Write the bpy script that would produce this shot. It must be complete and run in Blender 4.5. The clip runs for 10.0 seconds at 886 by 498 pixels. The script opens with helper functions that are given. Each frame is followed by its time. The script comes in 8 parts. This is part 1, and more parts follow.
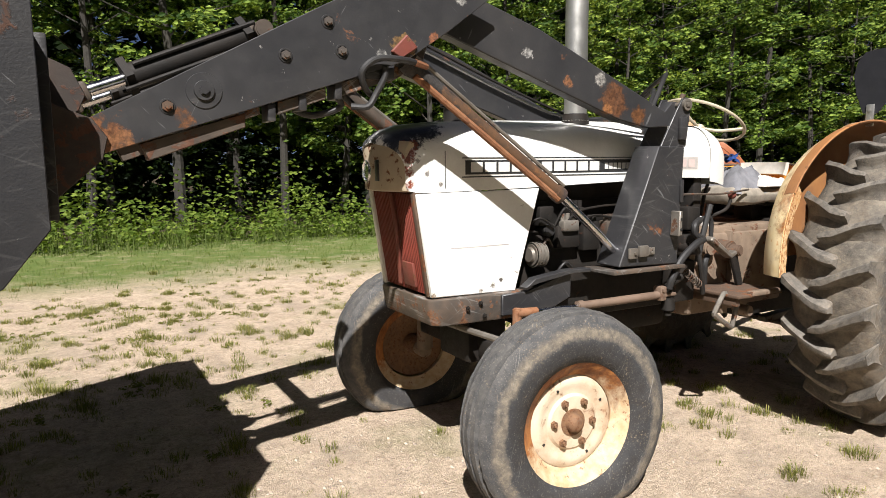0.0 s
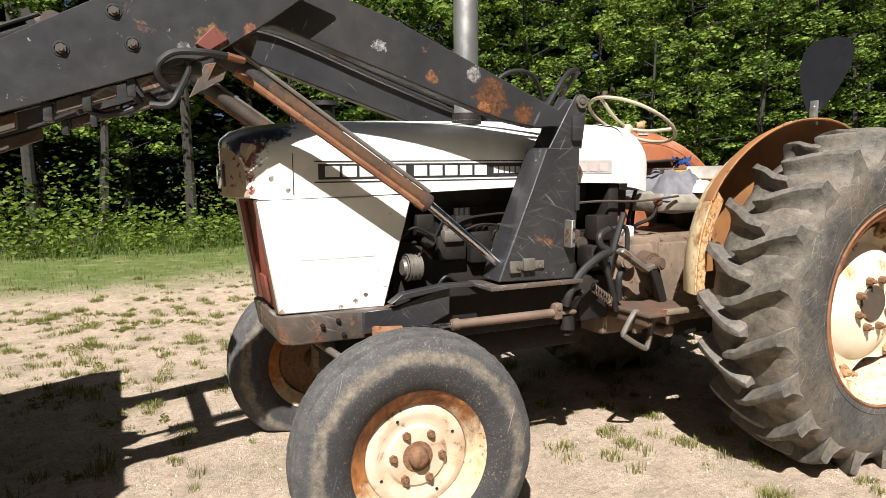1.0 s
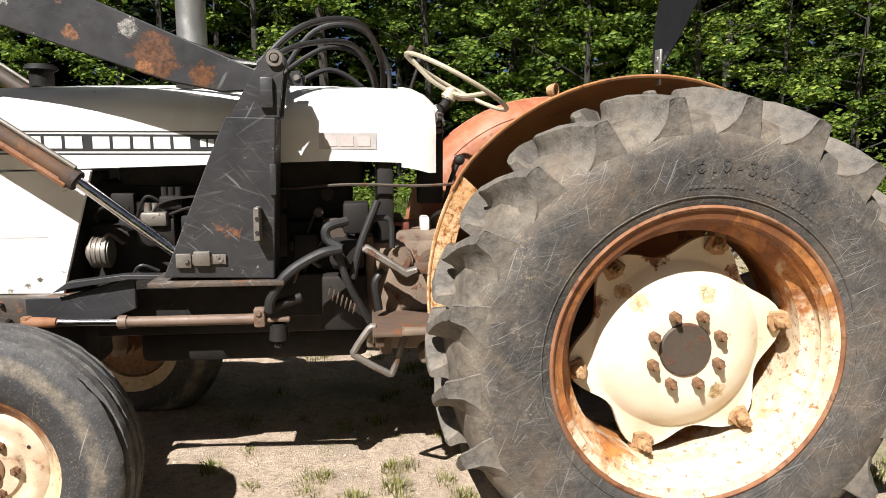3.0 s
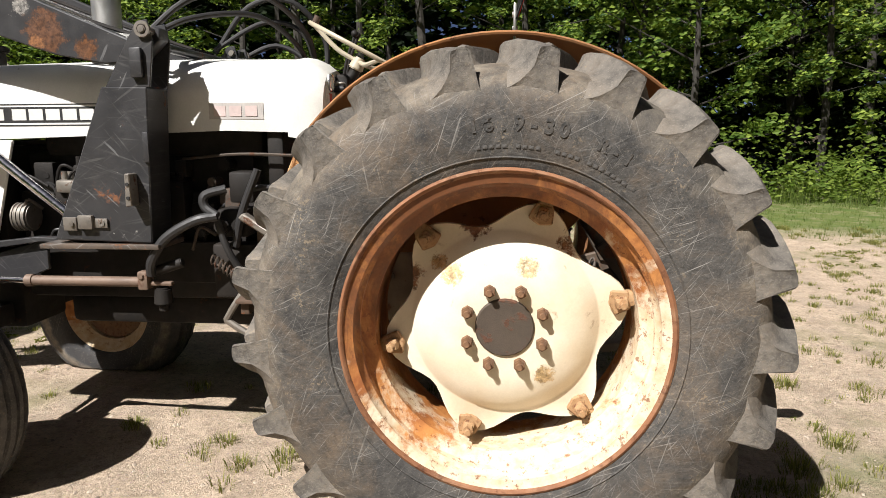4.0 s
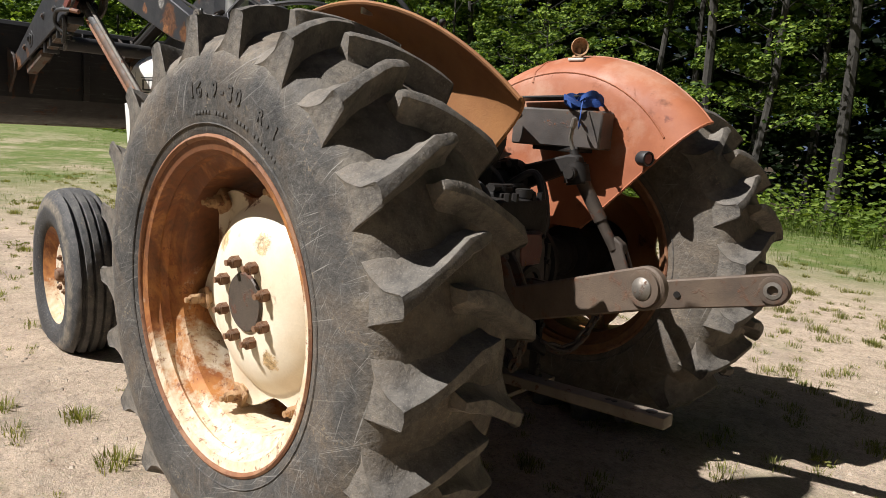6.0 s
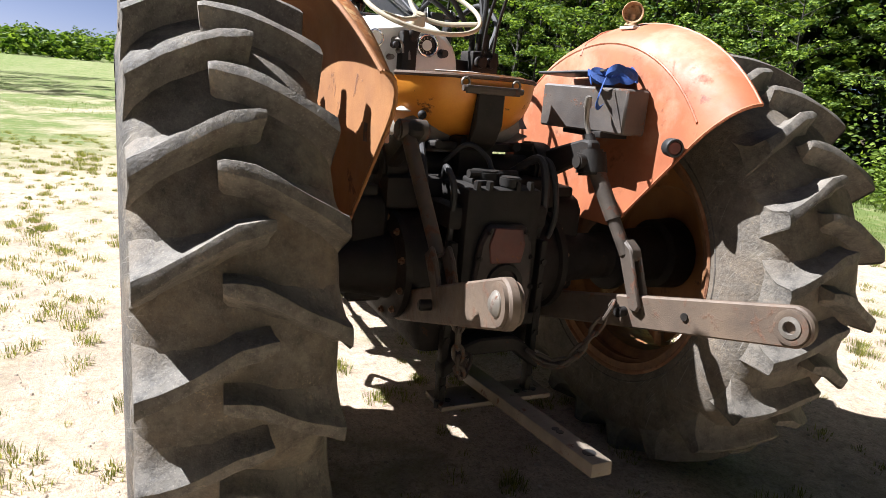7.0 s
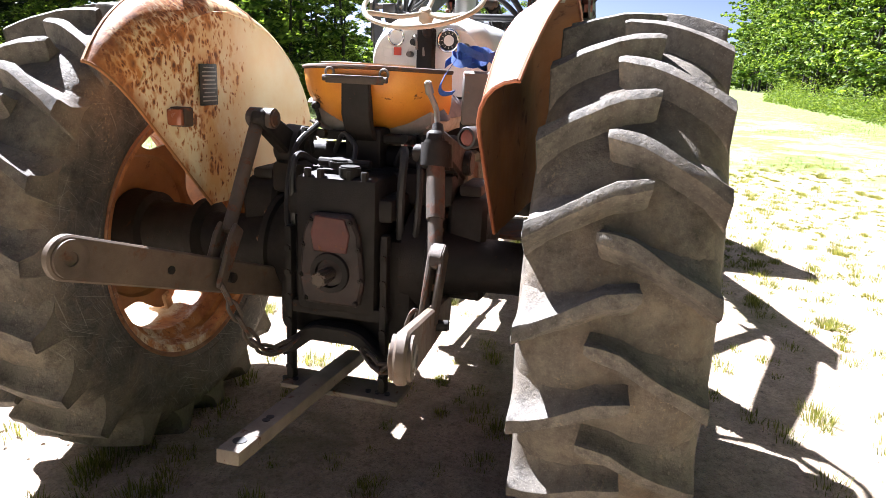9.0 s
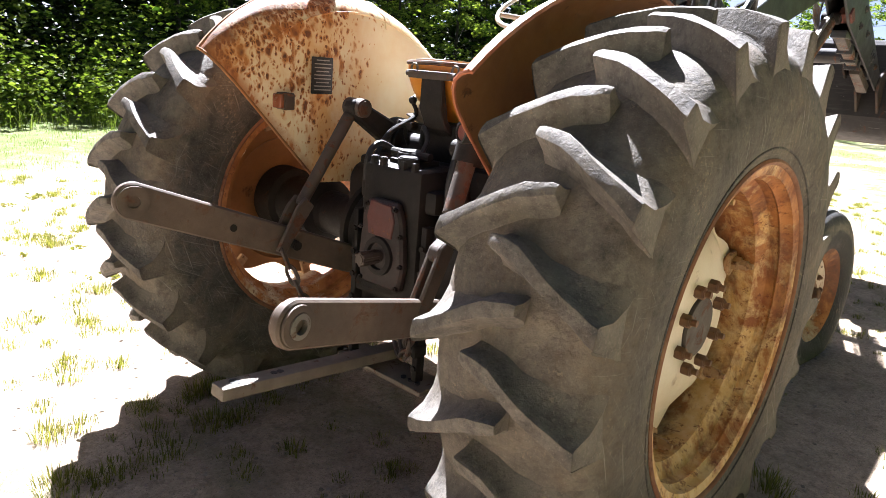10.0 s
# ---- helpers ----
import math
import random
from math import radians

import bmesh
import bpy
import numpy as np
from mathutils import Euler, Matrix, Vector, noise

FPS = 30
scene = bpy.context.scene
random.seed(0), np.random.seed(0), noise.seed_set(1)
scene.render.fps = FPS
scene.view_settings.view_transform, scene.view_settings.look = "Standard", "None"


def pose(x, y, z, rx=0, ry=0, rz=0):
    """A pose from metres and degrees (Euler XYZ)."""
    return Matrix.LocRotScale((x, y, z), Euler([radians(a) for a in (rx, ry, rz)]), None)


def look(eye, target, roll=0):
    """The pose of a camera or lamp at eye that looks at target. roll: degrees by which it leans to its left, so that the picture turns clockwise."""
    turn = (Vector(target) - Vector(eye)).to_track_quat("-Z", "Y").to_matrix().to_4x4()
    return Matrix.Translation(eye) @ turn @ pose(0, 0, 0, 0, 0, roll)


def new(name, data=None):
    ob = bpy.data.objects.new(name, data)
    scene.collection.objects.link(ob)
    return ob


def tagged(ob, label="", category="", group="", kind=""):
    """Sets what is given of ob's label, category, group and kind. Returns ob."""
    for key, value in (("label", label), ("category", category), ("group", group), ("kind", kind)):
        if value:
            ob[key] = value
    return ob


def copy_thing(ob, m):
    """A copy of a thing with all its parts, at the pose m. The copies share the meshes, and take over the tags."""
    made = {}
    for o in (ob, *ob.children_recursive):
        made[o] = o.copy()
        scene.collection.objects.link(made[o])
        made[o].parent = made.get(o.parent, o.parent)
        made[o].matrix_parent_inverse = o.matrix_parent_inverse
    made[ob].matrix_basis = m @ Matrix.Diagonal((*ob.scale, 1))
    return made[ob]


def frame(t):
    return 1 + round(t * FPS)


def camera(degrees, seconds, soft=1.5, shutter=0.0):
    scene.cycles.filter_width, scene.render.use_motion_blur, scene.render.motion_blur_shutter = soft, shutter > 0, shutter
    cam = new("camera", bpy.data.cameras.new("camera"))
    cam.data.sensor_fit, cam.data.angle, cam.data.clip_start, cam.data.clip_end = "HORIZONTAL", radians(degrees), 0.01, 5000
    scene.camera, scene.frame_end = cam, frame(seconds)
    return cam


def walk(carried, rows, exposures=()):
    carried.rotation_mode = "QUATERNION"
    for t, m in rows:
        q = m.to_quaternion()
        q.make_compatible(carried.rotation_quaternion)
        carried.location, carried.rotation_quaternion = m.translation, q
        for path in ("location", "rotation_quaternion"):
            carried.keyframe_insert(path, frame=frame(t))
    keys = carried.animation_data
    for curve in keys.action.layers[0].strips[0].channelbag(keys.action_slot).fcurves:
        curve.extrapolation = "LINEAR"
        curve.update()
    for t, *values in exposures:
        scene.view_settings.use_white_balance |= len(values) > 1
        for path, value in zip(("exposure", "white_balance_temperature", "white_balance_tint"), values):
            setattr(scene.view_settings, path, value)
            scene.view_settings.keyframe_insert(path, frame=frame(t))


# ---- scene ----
cam = camera(65.5, 10.0, soft=0.55)
PATH = [
    (0, (-3.629, -2.581, 1.289), (-2.652, -0.855, 1.036), -0.4),
    (0.5, (-3.294, -2.614, 1.265), (-2.364, -0.859, 1.033), -0.2),
    (1, (-2.865, -2.694, 1.279), (-2.012, -0.901, 1.041), -0.5),
    (1.5, (-2.342, -2.754, 1.269), (-1.623, -0.902, 1.04), -0.9),
    (2, (-1.77, -2.782, 1.286), (-1.276, -0.859, 1.043), -1.4),
    (2.5, (-1.308, -2.735, 1.275), (-0.962, -0.782, 1.02), -1.3),
    (2.7, (-1.166, -2.719, 1.29), (-0.848, -0.765, 1.007), -0.7),
    (3.8, (-0.139, -2.655, 1.225), (-0.269, -0.691, 0.873), 0.2),
    (4, (0.007, -2.646, 1.203), (-0.181, -0.684, 0.861), -0.3),
    (4.5, (0.488, -2.49, 1.196), (-0.011, -0.587, 0.838), 2.7),
    (5, (0.887, -2.267, 1.166), (0.102, -0.46, 0.821), 3.2),
    (5.5, (1.222, -2.057, 1.189), (0.157, -0.404, 0.821), 3.1),
    (5.7, (1.366, -1.963, 1.174), (0.178, -0.393, 0.819), 3.3),
    (6.8, (1.806, -1.199, 1.217), (0.134, -0.2, 0.763), 5.6),
    (7, (1.878, -1.007, 1.235), (0.132, -0.152, 0.765), 4.9),
    (7.5, (1.965, -0.591, 1.235), (0.106, -0.024, 0.763), 4.6),
    (8, (2.05, -0.138, 1.252), (0.125, 0.108, 0.771), 3.9),
    (8.5, (2.067, 0.317, 1.268), (0.13, 0.264, 0.773), 3.1),
    (9, (1.976, 0.801, 1.266), (0.109, 0.298, 0.757), 2.4),
    (9.5, (1.884, 1.183, 1.289), (0.188, 0.25, 0.787), 4.1),
    (10, (1.605, 1.472, 1.253), (0.16, 0.189, 0.74), 4.7),
]
walk(cam, [(t, look(eye, target, roll)) for t, eye, target, roll in PATH],
     exposures=[(0, 1.0, 6500, 10), (2.7, 1.1, 6500, 10), (4.2, 0.85, 6500, 10), (5.0, 0.66, 6500, 10), (5.5, 0.6, 6500, 10), (6.8, 1.6, 6050, 10), (7.5, 2.3, 5950, 11), (8.5, 2.85, 5850, 14), (10, 2.88, 5850, 14)])

# ---- world, sun ----
SUN = Vector((-0.47, -0.72, 1.0)).normalized()
world = bpy.data.worlds.new("world")
scene.world = world
world.use_nodes = True
wn = world.node_tree
sky = wn.nodes.new("ShaderNodeTexSky")
sky.sky_type = "NISHITA"
sky.sun_disc = False
sky.air_density, sky.dust_density = 0.13, 0.9
sky.sun_elevation = math.asin(SUN.z)
sky.sun_rotation = math.atan2(SUN.x, SUN.y)
wn.links.new(sky.outputs[0], wn.nodes["Background"].inputs[0])
wn.nodes["Background"].inputs[1].default_value = 0.05
sun_data = bpy.data.lights.new("sun", "SUN")
sun_data.energy, sun_data.angle, sun_data.color = 5.0, radians(0.53), (1.0, 0.97, 0.945)
sun = new("sun", sun_data)
sun.matrix_world = look(SUN * 30, (0, 0, 0))


# ---- materials ----
class Nodes:
    """A small helper to wire one material."""

    def __init__(self, name):
        self.m = bpy.data.materials.new(name)
        self.m.use_nodes = True
        self.t = self.m.node_tree
        self.b = self.t.nodes["Principled BSDF"]
        self.co = self.t.nodes.new("ShaderNodeTexCoord").outputs["Object"]

    def put(self, kind, **inputs):
        n = self.t.nodes.new(kind)
        for k, v in inputs.items():
            self.to(n.inputs[k.replace("_", " ")], v)
        return n

    def to(self, socket, v):
        if isinstance(v, bpy.types.NodeSocket):
            self.t.links.new(v, socket)
        elif isinstance(v, tuple) and len(v) == 3 and socket.type == "RGBA":
            socket.default_value = (*v, 1)
        else:
            socket.default_value = v

    def noise(self, scale, detail=4.0, rough=0.6, co=None, distort=0.0):
        n = self.put("ShaderNodeTexNoise", Vector=co or self.co, Scale=scale, Detail=detail, Roughness=rough, Distortion=distort)
        return n.outputs[0]

    def scaled(self, sx, sy, sz, rx=0.0, ry=0.0, rz=0.0):
        n = self.put("ShaderNodeMapping", Vector=self.co)
        n.vector_type = "TEXTURE"
        n.inputs["Scale"].default_value = (1 / sx, 1 / sy, 1 / sz)
        n.inputs["Rotation"].default_value = (rx, ry, rz)
        return n.outputs[0]

    def ramp(self, v, lo, hi, a=0.0, b=1.0):
        n = self.put("ShaderNodeMapRange", Value=v)
        for i, x in zip((1, 2, 3, 4), (lo, hi, a, b)):
            n.inputs[i].default_value = x
        return n.outputs[0]

    def maths(self, op, a, b=0.0):
        n = self.t.nodes.new("ShaderNodeMath")
        n.operation = op
        self.to(n.inputs[0], a)
        self.to(n.inputs[1], b)
        return n.outputs[0]

    def mix(self, f, a, b, how="MIX"):
        n = self.t.nodes.new("ShaderNodeMix")
        n.data_type, n.blend_type = "RGBA", how
        self.to(n.inputs[0], f)
        self.to(n.inputs[6], a)
        self.to(n.inputs[7], b)
        return n.outputs[2]

    def bump(self, h, strength, dist=0.01):
        n = self.put("ShaderNodeBump", Strength=strength, Distance=dist, Height=h)
        self.to(self.b.inputs["Normal"], n.outputs[0])

    def done(self, color, rough, metal=0.0, spec=0.5):
        self.to(self.b.inputs["Base Color"], color)
        self.to(self.b.inputs["Roughness"], rough)
        self.to(self.b.inputs["Metallic"], metal)
        self.to(self.b.inputs["Specular IOR Level"], spec)
        return self.m


RUST = (0.20, 0.075, 0.025)
RUST_DARK = (0.07, 0.028, 0.014)


def worn(name, base, alt, rust=0.5, rough=0.5, metal=0.0, scale=6.0, bump=0.25, dirt=(0.16, 0.12, 0.08), dirty=0.35, spec=0.5, streak=False, rust_col=RUST, soft=0.05, spots=1.9, chips=0.0, patches=(), rust_dark=RUST_DARK, halo=0.0, scrape=0.0):
    """Painted or bare metal: two-tone paint, dust, rust patches where noise runs over the limit given by rust (0 none, 1 all)."""
    n = Nodes(name)
    c = n.mix(n.ramp(n.noise(scale, 6), 0.35, 0.7), base, alt)
    d = n.ramp(n.noise(scale * 0.45, 7, 0.7), 0.5, 0.75, 0.0, dirty)
    c = n.mix(d, c, dirt)
    co = n.scaled(1, 1, 0.35) if streak else None
    r = n.noise(scale * spots, 8, 0.68, co, 0.4)
    limit = 0.82 - 0.55 * rust
    k = n.ramp(r, limit, limit + soft)
    rc = n.mix(n.ramp(n.noise(scale * 9, 4), 0.3, 0.7), rust_col, rust_dark)
    if halo:
        c = n.mix(n.ramp(r, limit - 0.09, limit, 0, halo), c, (0.52, 0.20, 0.045))
        small = n.noise(scale * spots * 3.1, 5, 0.6)
        c = n.mix(n.ramp(small, 0.60, 0.64, 0, 0.85), c, n.mix(0.5, rust_col, c))
    c = n.mix(k, c, rc)
    if chips:
        c = n.mix(n.ramp(n.noise(scale * 5.5, 6, 0.75), 0.70 - chips * 0.1, 0.72 - chips * 0.1, 0, 0.75), c, (0.30, 0.29, 0.27))
        for a in (0.5, -0.8):
            v = n.noise(1.0, 2, 0.5, n.scaled(60, 10, 5, 0, a, 0), 0.2)
            c = n.mix(n.ramp(v, 0.72, 0.75, 0, 0.35), c, (0.25, 0.25, 0.25))
    if scrape:
        for a, sx in ((0.05, 2.5), (-0.18, 4.0), (0.35, 3.0), (0.9, 5.0), (-0.6, 4.0)):
            v = n.noise(1.0, 3, 0.6, n.scaled(sx, sx, 75, 0, a, 0), 0.15)
            where = n.ramp(n.noise(3.5 + sx, 3), 0.42, 0.62, 0.0, scrape)
            c = n.mix(n.maths("MULTIPLY", n.ramp(v, 0.60, 0.66), where), c, (0.34, 0.33, 0.31))
    for where, radius, colour in patches:
        far = n.t.nodes.new("ShaderNodeVectorMath")
        far.operation = "DISTANCE"
        n.to(far.inputs[0], n.co)
        far.inputs[1].default_value = where
        d = n.maths("ADD", far.outputs["Value"], n.ramp(n.noise(0.9 / radius + 9, 7, 0.75), 0.2, 0.8, -0.8 * radius, 0.8 * radius))
        whole = n.maths("MULTIPLY", n.ramp(d, radius, radius * 0.75), n.ramp(n.noise(34, 8, 0.78), 0.40, 0.50, 0.25 if radius < 0.045 else 0.8, 1.0))
        c = n.mix(whole, c, n.mix(n.ramp(n.noise(70, 6, 0.75), 0.38, 0.62), tuple(1.2 * v for v in colour), tuple(0.4 * v for v in colour)))
    fine = n.noise(scale * 30, 3)
    c = n.mix(n.ramp(fine, 0.2, 0.8, 0.0, 0.25), c, n.mix(1.0, c, (0.6, 0.6, 0.6), "MULTIPLY"))
    n.bump(n.maths("ADD", n.maths("MULTIPLY", fine, 0.4), n.maths("MULTIPLY", k, 0.5)), bump, 0.004)
    rr = n.maths("ADD", n.ramp(k, 0, 1, rough, 0.85), n.ramp(n.noise(scale * 3), 0.3, 0.7, -0.08, 0.1))
    return n.done(c, rr, n.ramp(k, 0, 1, metal, 0.0) if metal else 0.0, spec)


M = {}
M["white"] = worn("white_paint", (0.76, 0.75, 0.71), (0.66, 0.65, 0.60), 0.27, 0.38, scale=5, dirty=0.22, bump=0.12)
TAR, REDRUST = (0.016, 0.018, 0.025), (0.20, 0.045, 0.022)
M["hood"] = worn("white_hood_paint", (0.76, 0.75, 0.71), (0.68, 0.67, 0.63), 0.29, 0.36, scale=5, dirty=0.25, bump=0.12, patches=(
    ((-2.43, 0.0, 1.44), 0.13, TAR), ((-2.43, -0.12, 1.42), 0.13, TAR), ((-2.34, -0.12, 1.44), 0.09, TAR), ((-2.43, 0.12, 1.43), 0.12, TAR), ((-2.33, -0.03, 1.455), 0.12, TAR), ((-2.45, -0.15, 1.385), 0.07, TAR), ((-2.425, -0.19, 1.345), 0.042, REDRUST),
    ((-2.432, -0.205, 1.30), 0.028, REDRUST), ((-2.435, -0.205, 1.25), 0.022, REDRUST), ((-2.435, -0.205, 1.20), 0.022, REDRUST), ((-2.40, -0.22, 1.29), 0.014, (0.30, 0.28, 0.25)), ((-2.36, -0.22, 1.24), 0.012, (0.35, 0.32, 0.29)), ((-2.30, -0.22, 1.20), 0.010, (0.25, 0.22, 0.19))))
M["panel"] = worn("white_side_panel_paint", (0.78, 0.77, 0.74), (0.70, 0.69, 0.65), 0.30, 0.4, scale=6, dirty=0.3, bump=0.12, dirt=(0.42, 0.38, 0.33), patches=(
    ((-2.02, -0.23, 0.795), 0.010, (0.14, 0.12, 0.10)), ((-2.06, -0.23, 0.775), 0.012, (0.2, 0.17, 0.13)), ((-2.12, -0.23, 0.757), 0.010, (0.25, 0.2, 0.15)), ((-2.34, -0.23, 0.76), 0.012, (0.30, 0.20, 0.12))))


def fender_paint():
    """Chalky cream paint: round rust spots with orange rings, thick along the rolled edge and behind, few towards the front; the edge itself rusted through."""
    n = Nodes("cream_fender_paint")
    sep = n.put("ShaderNodeSeparateXYZ", Vector=n.co)
    x, z = sep.outputs[0], n.maths("SUBTRACT", sep.outputs[2], 0.69)
    r = n.maths("SQRT", n.maths("ADD", n.maths("MULTIPLY", x, x), n.maths("MULTIPLY", z, z)))
    c = n.mix(n.ramp(n.noise(5, 6, 0.65), 0.35, 0.68), (0.80, 0.70, 0.47), (0.76, 0.58, 0.30))
    c = n.mix(n.maths("MULTIPLY", n.ramp(n.noise(3.2, 6, 0.65, n.scaled(1, 1, 0.5), 0.4), 0.44, 0.62, 0.0, 0.8), n.ramp(x, -0.20, 0.05)), c, (0.66, 0.30, 0.065))
    wear = n.maths("ADD", n.ramp(n.noise(3.6, 5, 0.65), 0.3, 0.7, -0.50, 0.42), n.ramp(x, -0.18, 0.12, -0.55, 0.0))
    wear = n.maths("ADD", wear, n.maths("MULTIPLY", n.ramp(r, 0.62, 0.72, 0.0, 0.42), n.ramp(x, -0.05, 0.15)))
    bend = n.t.nodes.new("ShaderNodeVectorMath")
    bend.operation = "ADD"
    n.to(bend.inputs[0], n.scaled(1.15, 1, 0.7))
    wob = n.put("ShaderNodeTexNoise", Vector=n.co, Scale=26.0, Detail=4.0)
    small = n.t.nodes.new("ShaderNodeVectorMath")
    small.operation = "SCALE"
    n.to(small.inputs[0], wob.outputs["Color"])
    small.inputs["Scale"].default_value = 0.035
    n.to(bend.inputs[1], small.outputs[0])
    for scale, keep, big in ((30.0, 0.34, 0.40), (52.0, 0.30, 0.38), (85.0, 0.35, 0.36), (13.0, 0.60, 0.26)):
        v = n.put("ShaderNodeTexVoronoi", Vector=bend.outputs[0], Scale=scale)
        pick = n.put("ShaderNodeSeparateColor", Color=v.outputs["Color"])
        size = n.ramp(n.maths("ADD", pick.outputs[0], wear), keep, keep + 0.5, 0.0, big)
        d = n.maths("SUBTRACT", v.outputs["Distance"], size)
        there = n.ramp(size, 0.02, 0.06)
        c = n.mix(n.maths("MULTIPLY", n.ramp(d, 0.24, 0.0, 0.0, 0.8), there), c, (0.56, 0.20, 0.035))
        c = n.mix(n.maths("MULTIPLY", n.ramp(d, 0.07, -0.14), there), c, n.mix(n.ramp(n.noise(80, 4), 0.35, 0.65), (0.24, 0.078, 0.02), (0.11, 0.040, 0.016)))
    rim = n.maths("ADD", r, n.ramp(n.noise(14, 6, 0.7), 0.3, 0.7, -0.03, 0.03))
    c = n.mix(n.maths("MULTIPLY", n.ramp(rim, 0.725, 0.755), n.ramp(n.noise(7, 5, 0.7), 0.35, 0.6, 0.15, 0.85)), c, n.mix(n.ramp(n.noise(40, 5), 0.35, 0.65), (0.34, 0.12, 0.03), (0.15, 0.055, 0.02)))
    cut = n.maths("SUBTRACT", n.maths("MULTIPLY", n.maths("SUBTRACT", z, 0.135), 0.673), n.maths("MULTIPLY", n.maths("SUBTRACT", x, 0.145), 0.739))
    cut = n.maths("ADD", cut, n.ramp(n.noise(18, 5, 0.7), 0.3, 0.7, -0.015, 0.015))
    c = n.mix(n.ramp(cut, 0.045, 0.0, 0.0, 0.8), c, (0.40, 0.145, 0.04))
    n.bump(n.maths("ADD", n.noise(150, 3), n.noise(40, 5)), 0.25, 0.003)
    return n.done(c, n.ramp(n.noise(15, 5), 0.3, 0.7, 0.5, 0.75), 0.0, 0.4)


M["cream"] = fender_paint()
M["cream_skirt"] = worn("mottled_cream_skirt_paint", (0.78, 0.64, 0.40), (0.66, 0.40, 0.16), 0.52, 0.6, scale=7, dirty=0.6, dirt=(0.52, 0.22, 0.06), bump=0.3, rust_col=(0.30, 0.095, 0.022), soft=0.08, spots=6.2, halo=0.6, rust_dark=(0.16, 0.055, 0.018))
M["cream_wheel"] = worn("cream_wheel_paint", (0.78, 0.70, 0.55), (0.72, 0.61, 0.44), 0.36, 0.5, scale=6, dirty=0.4, dirt=(0.52, 0.36, 0.18), bump=0.2, rust_col=(0.30, 0.12, 0.035), soft=0.14, patches=(
    ((-0.14, -0.08, 0.14), 0.035, (0.60, 0.42, 0.20)), ((0.06, -0.09, 0.16), 0.03, (0.62, 0.46, 0.25)), ((-0.18, -0.06, 0.17), 0.03, (0.52, 0.30, 0.12)), ((0.11, -0.09, -0.13), 0.03, (0.56, 0.38, 0.18)),
    ((-0.26, -0.04, 0.12), 0.04, (0.28, 0.11, 0.04)), ((-0.08, -0.04, 0.28), 0.05, (0.20, 0.075, 0.03)), ((0.18, -0.04, 0.22), 0.04, (0.24, 0.10, 0.04))))
M["orange"] = worn("orange_primer_paint", (0.37, 0.125, 0.052), (0.28, 0.085, 0.036), 0.42, 0.6, scale=6, dirty=0.85, dirt=(0.47, 0.29, 0.20), bump=0.2, rust_col=(0.17, 0.055, 0.022), soft=0.16, patches=(
    ((0.42, 0.46, 1.25), 0.02, (0.25, 0.07, 0.03)),))
M["seat_orange"] = worn("seat_orange_paint", (0.74, 0.31, 0.03), (0.62, 0.20, 0.02), 0.34, 0.4, scale=7, dirty=0.12, bump=0.15)
M["rust"] = worn("rusty_steel", (0.105, 0.064, 0.040), (0.065, 0.042, 0.029), 0.5, 0.8, scale=9, dirty=0.3, bump=0.4)
M["rust_under"] = worn("brown_underside_rust", (0.33, 0.145, 0.045), (0.21, 0.085, 0.030), 0.4, 0.8, scale=5, dirty=0.4, bump=0.4)
M["bumper"] = worn("scraped_black_paint", (0.045, 0.04, 0.036), (0.12, 0.085, 0.06), 0.5, 0.6, scale=8, scrape=0.5, dirty=0.4, bump=0.4, rust_col=(0.22, 0.10, 0.045))
ORANGE_RUST = (0.135, 0.058, 0.025)
M["arm_paint"] = worn("black_arm_paint", (0.024, 0.024, 0.026), (0.038, 0.037, 0.038), 0.33, 0.42, scale=4.5, chips=0.3, dirty=0.25, bump=0.2, dirt=(0.10, 0.09, 0.08), patches=(
    ((-0.20, -0.376, 1.53), 0.075, (0.125, 0.056, 0.028)), ((-0.06, -0.376, 1.475), 0.045, ORANGE_RUST), ((-0.28, -0.376, 1.62), 0.03, (0.36, 0.34, 0.31)), ((-0.24, -0.376, 1.50), 0.03, (0.30, 0.13, 0.05)),
    ((-2.19, -0.452, 1.35), 0.10, (0.17, 0.07, 0.03)), ((-2.10, -0.452, 1.35), 0.04, (0.20, 0.09, 0.04)), ((-1.93, -0.452, 1.42), 0.03, ORANGE_RUST), ((-1.22, -0.452, 1.665), 0.045, (0.20, 0.12, 0.05)), ((-1.10, -0.452, 1.70), 0.03, (0.25, 0.10, 0.05)),
    ((-1.0, -0.452, 1.86), 0.03, (0.34, 0.33, 0.31)), ((-1.30, -0.452, 1.64), 0.02, (0.30, 0.29, 0.27)), ((-0.65, -0.376, 1.70), 0.025, (0.38, 0.37, 0.35)), ((-0.45, -0.376, 1.60), 0.025, (0.22, 0.10, 0.05))))
M["cyl"] = worn("rusty_cylinder_paint", (0.055, 0.033, 0.021), (0.13, 0.062, 0.025), 0.55, 0.7, scale=10, dirty=0.15, bump=0.35, rust_col=(0.30, 0.125, 0.035), soft=0.2, patches=(((-1.16, -0.365, 1.63), 0.24, (0.035, 0.032, 0.03)), ((-0.47, -0.365, 1.14), 0.05, (0.05, 0.035, 0.03))))
M["black"] = worn("black_loader_paint", (0.022, 0.022, 0.024), (0.036, 0.035, 0.036), 0.33, 0.42, scale=4.5, chips=0.35, dirty=0.22, bump=0.2, dirt=(0.10, 0.09, 0.08), scrape=0.10)
